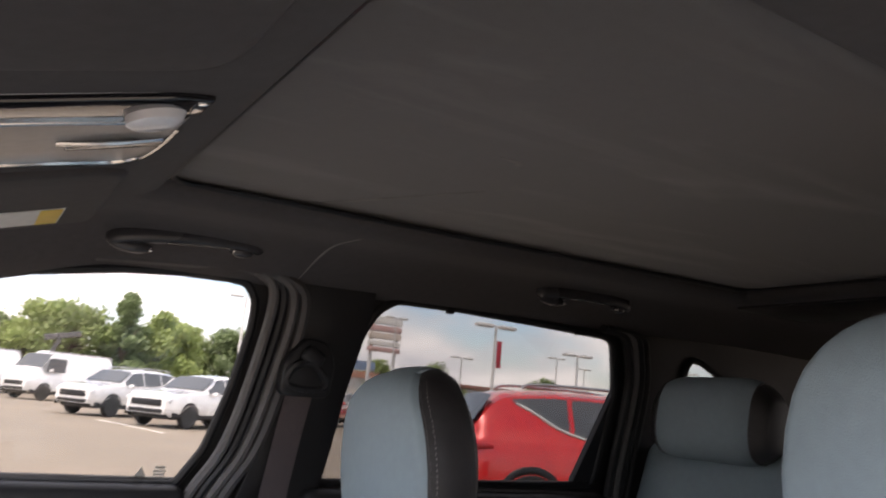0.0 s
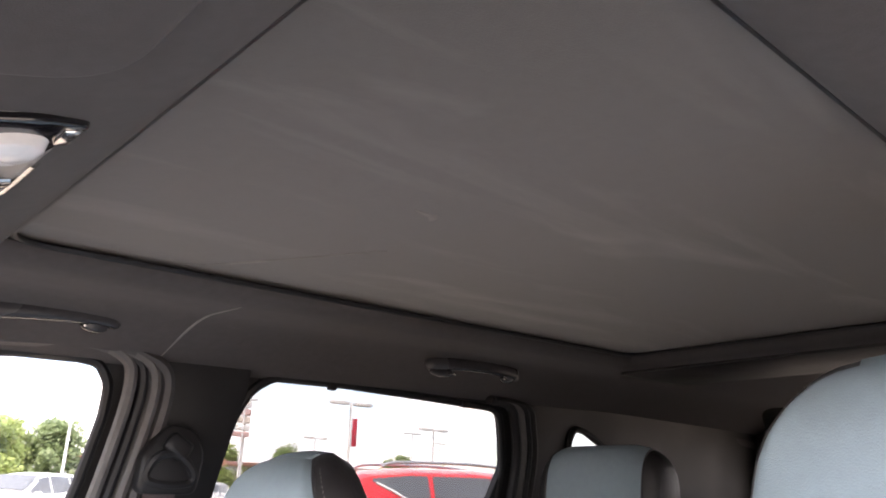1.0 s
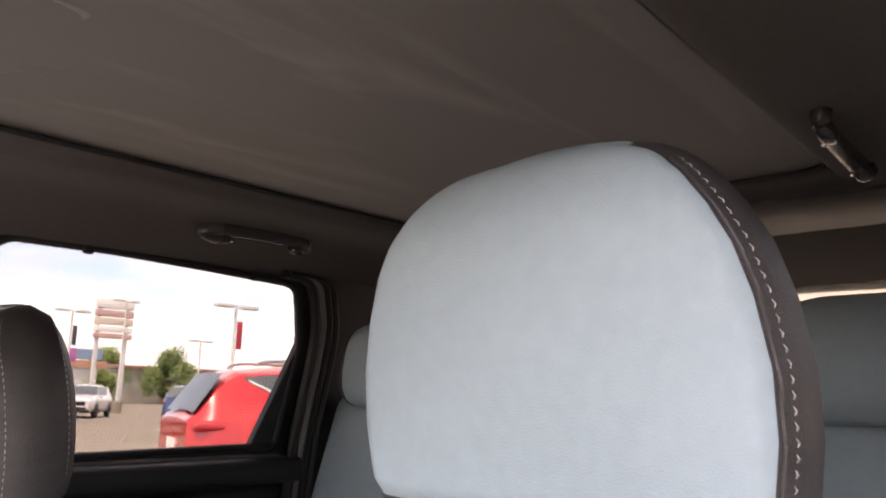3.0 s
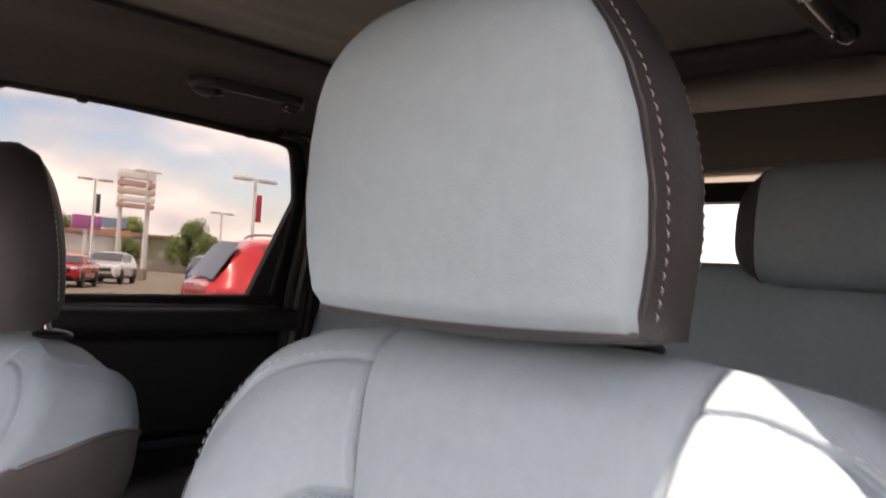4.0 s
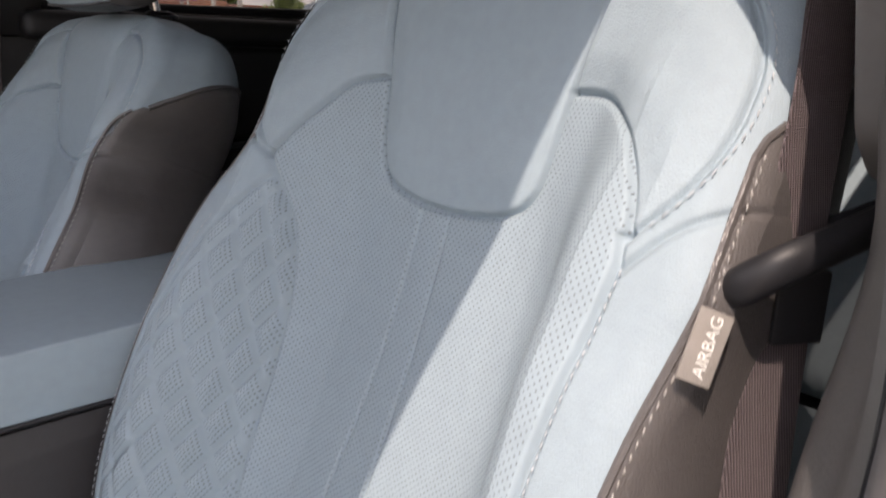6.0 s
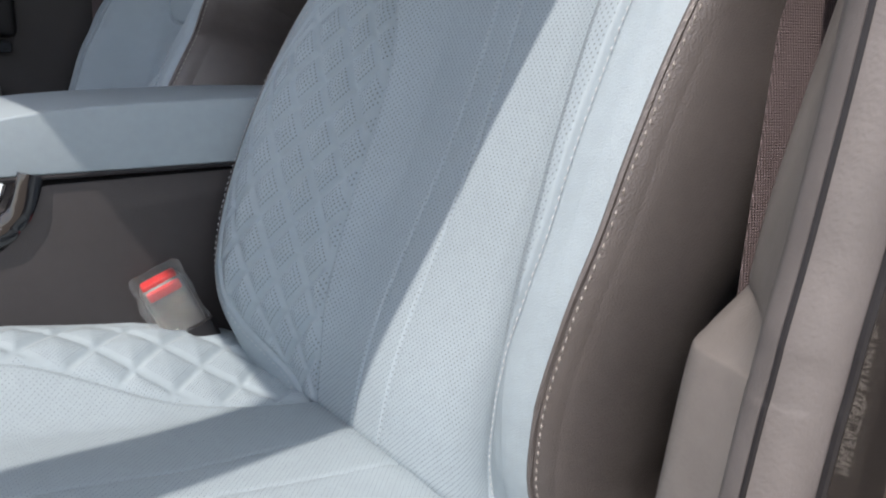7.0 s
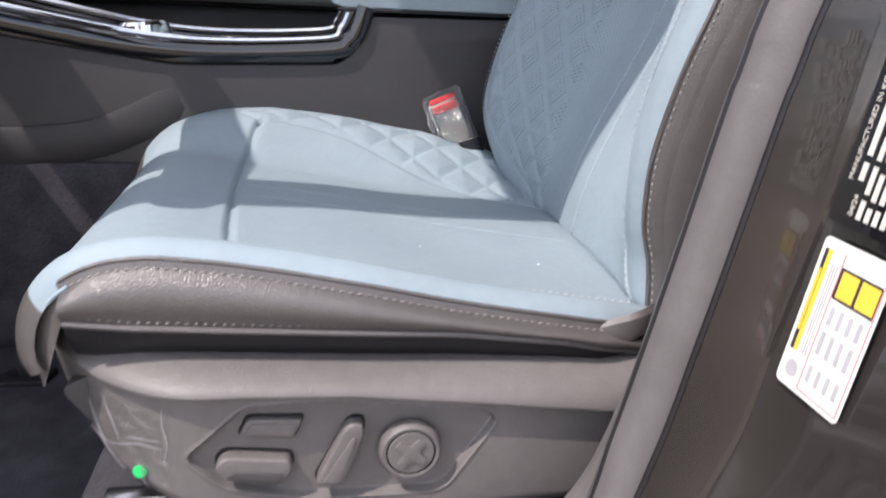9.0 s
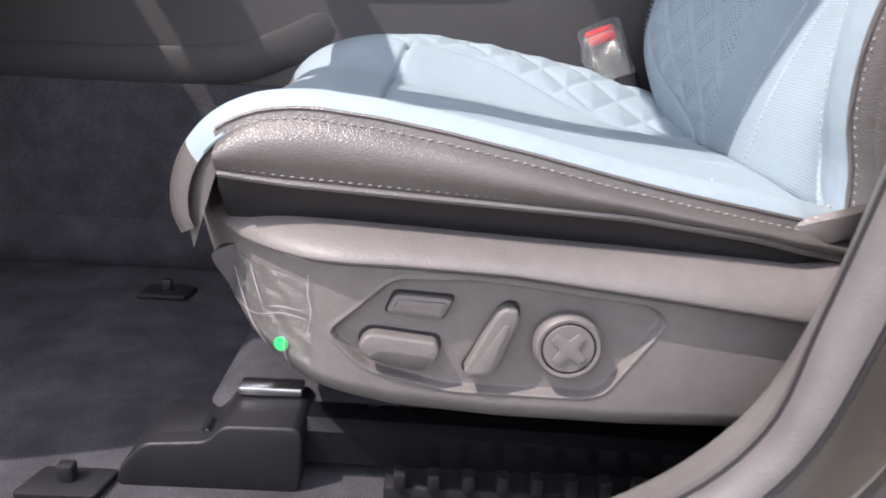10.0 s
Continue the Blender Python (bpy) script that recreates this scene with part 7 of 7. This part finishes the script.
    for sg in (-1, 1):
        part("tail_lamp", rbox((0.34, 0.30, 0.085), (0.215, sg * (W - 0.165), 1.00 if not van else 1.1), 0.035, 3), red_lamp, c, "red tail lamp")
        part("head_lamp", rbox((0.22, 0.26, 0.13), (L - 0.13, sg * (W - 0.22), 0.84), 0.04, 3), clear_lamp, c, "clear head lamp")
        part("mirror", rbox((0.12, 0.20, 0.14), (3.05 if not van else L - 1.1, sg * (W + 0.06), 1.10 if not van else 1.40), 0.04, 3), mat, c, "door mirror")
        if roof_rails:
            part("roof_rail", tube(smooth_path([(0.75, sg * 0.62, 1.70), (0.95, sg * 0.62, 1.76), (1.9, sg * 0.62, 1.77), (2.45, sg * 0.62, 1.73), (2.6, sg * 0.62, 1.68)], 5), 0.020, 8), rim_mat, c, "grey roof rail")
        for hx in (1.52, 2.55):
            if not van:
                part("door_handle", rbox((0.22, 0.04, 0.045), (hx, sg * (W * 0.985), 0.93), 0.015), mat, c)
    part("grille", rbox((0.10, 1.15, 0.20), (L - 0.015, 0, 0.74), 0.03, 3), plastic_black, c, "black grille")
    part("lower_grille", rbox((0.10, 1.3, 0.12), (L - 0.01, 0, 0.50), 0.03, 3), plastic_black, c)
    part("rear_bumper", rbox((0.12, 1.5, 0.20), (0.06, 0, 0.46), 0.04, 3), plastic_black, c)
    part("number_plate", rbox((0.02, 0.42, 0.14), (-0.01, 0, 0.78), 0.004), lab_white, c)
    c.matrix_basis = m
    return c


white, red_p, blue_p, grey_p, black_p = paint("white_car_paint", (0.78, 0.78, 0.77)), paint("red_car_paint", (0.62, 0.022, 0.022)), paint("blue_car_paint", (0.05, 0.10, 0.25)), paint("grey_car_paint", (0.22, 0.23, 0.24)), paint("black_car_paint", (0.02, 0.02, 0.022))
car(pose(4.88, 7.72, 0, 0, 0, -20), red_p, "bright red sport utility car parked beside, with roof rails", roof_rails=True, length=4.6)
car(pose(6.6, 31.3, 0, 0, 0, 217), white, "white sport utility car parked across the lot", roof_rails=True)
car(pose(8.4, 27.0, 0, 0, 0, 217), white, "white minivan-like car parked across the lot", length=5.0)
car(pose(5.9, 43.2, 0, 0, 0, 217), white, "white delivery van parked across the lot", van=True, length=5.4)
car(pose(1.9, 47.6, 0, 0, 0, 217), white, "white tall delivery van parked across the lot", van=True, length=5.8)
random.seed(11)
far = [(13, 33, red_p, 1), (16, 36, red_p, 0), (19, 30, blue_p, 1), (23, 34, red_p, 0), (26, 30, grey_p, 1), (21, 42, white, 1), (30, 36, red_p, 1), (28, 44, black_p, 1), (35, 40, white, 0), (18, 48, grey_p, 0), (38, 32, red_p, 1), (41, 46, white, 1), (33, 52, red_p, 0), (24, 52, white, 1), (45, 38, black_p, 1), (27, 24, black_p, 1), (36, 25, red_p, 1)]
names_ = {id(red_p): "red", id(blue_p): "blue", id(grey_p): "grey", id(white): "white", id(black_p): "black"}
for x, y, p_c, s_ in far:
    car(pose(x, y, 0, 0, 0, random.choice((55, 235)) + random.uniform(-6, 6)), p_c, "distant parked %s %s" % (names_[id(p_c)], "sport utility car" if s_ else "saloon car"), suv=s_, length=4.6)

bark = material("tree_bark", (0.16, 0.12, 0.09), 0.95, var=0.2, var_scale=4, bump=0.8, bump_scale=20)
leaf_mats = [material("leaf_%s" % k, c, 0.6, var=0.25, var_scale=0.8, fine=0.2, fine_scale=6) for k, c in (("light", (0.30, 0.37, 0.125)), ("mid", (0.25, 0.32, 0.115)), ("dark", (0.20, 0.26, 0.12)))]
for lm_ in leaf_mats:      # light shines through the leaves
    ln_, ll_ = lm_.node_tree.nodes, lm_.node_tree.links
    l_t, l_m = ln_.new("ShaderNodeBsdfTranslucent"), ln_.new("ShaderNodeMixShader")
    l_m.inputs[0].default_value = 0.45
    ll_.new(ln_["Principled BSDF"].inputs["Base Color"].links[0].from_socket, l_t.inputs["Color"])
    ll_.new(ln_["Principled BSDF"].outputs[0], l_m.inputs[1])
    ll_.new(l_t.outputs[0], l_m.inputs[2])
    ll_.new(l_m.outputs[0], ln_["Material Output"].inputs["Surface"])


def tree(at, height, spread, seed, mat, cone=False):
    rnd = random.Random(seed)
    t = thing("tree", at, "leafy green tree at the edge of the lot" if not cone else "tall green tree with a narrowing crown", "tree", "trees behind the lot")
    X, Y, Z = at
    trunk = [sweep([(X, Y, 0), (X + 0.1, Y, height * 0.35), (X, Y + 0.1, height * 0.7)], lambda f: ring(0.22 * (1 - 0.6 * f) * height / 8, n=8), (1, 0, 0))]
    for k in range(6):
        a = rnd.uniform(0, 6.28)
        h0 = height * rnd.uniform(0.25, 0.5)
        e = (X + math.cos(a) * spread * 0.6, Y + math.sin(a) * spread * 0.6, h0 + height * 0.3)
        trunk.append(sweep([(X, Y, h0), ((X + e[0]) / 2, (Y + e[1]) / 2, h0 + height * 0.18), e], lambda f: ring(0.08 * (1 - 0.7 * f) * height / 8, n=6), (1, 0, 0)))
    part("trunk", join(*trunk), bark, t)
    verts, faces = [], []
    clumps = []
    for k in range(34):
        f = rnd.random()
        z = height * (0.22 + 0.74 * f)
        r = spread * (0.25 + 0.75 * math.sin(math.pi * min(1, 0.25 + f * 0.72))) if not cone else spread * (1.05 - 0.9 * f)
        a, q = rnd.uniform(0, 6.28), math.sqrt(rnd.random())
        clumps.append((X + math.cos(a) * r * q, Y + math.sin(a) * r * q, z, spread * rnd.uniform(0.22, 0.42)))
    for cx_, cy_, cz_, cr_ in clumps:
        for k in range(200):
            d = Vector((rnd.gauss(0, 1), rnd.gauss(0, 1), rnd.gauss(0, 1))).normalized() * cr_ * rnd.uniform(0.5, 1.08)
            p = Vector((cx_, cy_, cz_)) + d
            s = rnd.uniform(0.17, 0.34) * height / 8
            a1 = Vector((rnd.gauss(0, 1), rnd.gauss(0, 1), rnd.gauss(0, 1))).normalized()
            a2 = a1.orthogonal().normalized()
            b = len(verts)
            verts += [p - a1 * s, p + a2 * s * 0.55, p + a1 * s, p - a2 * s * 0.55]
            faces.append((b, b + 1, b + 2, b + 3))
    tagged(pydata("crown", verts, faces, mat, t, smooth=False), "dense uneven leafy crown")


random.seed(21)
for k in range(9):
    x = -6 + k * 3.0 + random.uniform(-1, 1)
    tree((x, 60 + random.uniform(-3, 6), 0), random.uniform(5.0, 6.1), random.uniform(2.4, 3.2), 100 + k, leaf_mats[k % 3 if k % 3 else 0])
tree((8.8, 56.6, 0), 7.2, 1.7, 300, leaf_mats[2], cone=True)
for k, (x, y, h) in enumerate(((46, 92, 6.5), (52, 86, 6.2), (58, 92, 5), (66, 80, 5.8), (80, 88, 5), (40, 96, 6))):
    tree((x, y, 0), h, 3.0, 400 + k, leaf_mats[k % 2])

flag_r, flag_d = material("red_banner", (0.42, 0.03, 0.05), 0.8, var=0.1), material("dark_banner", (0.05, 0.05, 0.07), 0.8, var=0.1)


def lamp_pole(x, y, h, flag=None):
    p = thing("light_pole", (x, y, 0), "tall pale parking lot light pole" + (" with a hanging banner" if flag else ""), "light pole", "light poles")
    part("shaft", sweep([(x, y, 0), (x, y, h)], lambda f: ring(0.085 - 0.03 * f, n=10), (1, 0, 0)), pole_mat, p)
    part("base", lathe([(0.35, 0), (0.35, 0.7), (0.30, 0.75)], (x, y, 0), (0, 0, 1), 16), asphalt, p, "concrete base")
    for sg in (-1, 1):
        part("lamp_head", rbox((0.75, 0.34, 0.14), (x + sg * 0.55, y, h - 0.05), 0.04), pole_mat, p)
    if flag:
        part("banner", rbox((0.24, 0.03, 1.05), (x + 0.22, y, h * 0.76), 0.012), flag, p, "long hanging banner")


for x, y, h, fl_ in ((17.0, 23.8, 4.7, flag_r), (25.4, 48.0, 7.4, None), (26.2, 29.3, 4.6, None), (18.4, 40.3, 5.6, flag_d), (30, 46, 5.0, None), (44, 52, 6.5, None), (52, 44, 6, None), (12.6, 42.5, 6.6, None), (60, 66, 7, None)):
    lamp_pole(x, y, h, fl_)
PX, PY = 33.4, 65.3
sign = thing("pylon_sign", (PX, PY, 0), "tall roadside pylon sign with pale weathered panels", "sign")
for dx in (-1.3, 1.3):
    part("leg", rbox((0.3, 0.3, 9.4), (PX + dx, PY, 4.7), 0.03), pole_mat, sign)
pale_pink, pale_sand = material("faded_pink_panel", (0.52, 0.34, 0.31), 0.6, var=0.08), material("faded_sand_panel", (0.60, 0.52, 0.44), 0.6, var=0.08)
for z, hh, m_ in ((9.0, 0.75, lab_white), (8.2, 0.55, pale_pink), (7.5, 0.6, pale_sand), (6.8, 0.5, lab_white), (6.2, 0.45, pale_pink)):
    part("panel", rbox((3.4, 0.5, hh), (PX, PY - 0.2, z), 0.04), m_, sign)
billboard = thing("billboard", (36.3, 76, 0), "distant low billboard with a blue and an orange panel", "billboard")
part("board", rbox((3.6, 0.4, 1.0), (36.3, 76, 5.0), 0.03, 1, None), paint("billboard_blue", (0.16, 0.24, 0.38)), billboard, "blue panel")
part("lower_board", rbox((4.2, 0.4, 0.7), (36.6, 76, 4.0), 0.03, 1, None), paint("billboard_orange", (0.45, 0.20, 0.12)), billboard, "orange panel")
for dx in (-1.4, 1.4):
    part("post", rbox((0.3, 0.3, 4.6), (36.3 + dx, 76.3, 2.3), 0.02), pole_mat, billboard)
shopsign = thing("shop_sign", (32.4, 72.4, 0), "small magenta shop sign on a post", "sign")
part("board", rbox((2.8, 0.3, 1.3), (32.4, 72.4, 4.7), 0.05), paint("magenta_panel", (0.42, 0.10, 0.32)), shopsign, "magenta panel")
part("post", rbox((0.3, 0.2, 4.2), (32.4, 72.5, 2.1), 0.03), pole_mat, shopsign)
shop = thing("low_building", (50, 88, 0), "long low pale building beyond the lot", "building")
part("wall", rbox((60, 10, 4.2), (56, 95, 2.1), 0.05), paint("shop_wall", (0.55, 0.52, 0.48)), shop)
part("roof", rbox((61, 11, 0.5), (56, 95, 4.4), 0.05), paint("shop_roof", (0.35, 0.16, 0.12)), shop)
lift = thing("raised_truck_bed", (3.9, 51, 0), "dark tilted truck bed raised behind the vans", "truck")
part("bed", rbox((2.0, 2.2, 0.35), (4.2, 51, 3.5), 0.05, 1, pose(0, 0, 0, 0, -12, 0)), black_p, lift)
part("prop", sweep([(3.2, 51, 1.0), (4.1, 51, 3.3)], ring(0.25, 0.7, 6), (0, 1, 0)), black_p, lift)
part("chassis", rbox((6.0, 2.2, 1.6), (2.2, 51, 0.8), 0.1), white, lift)
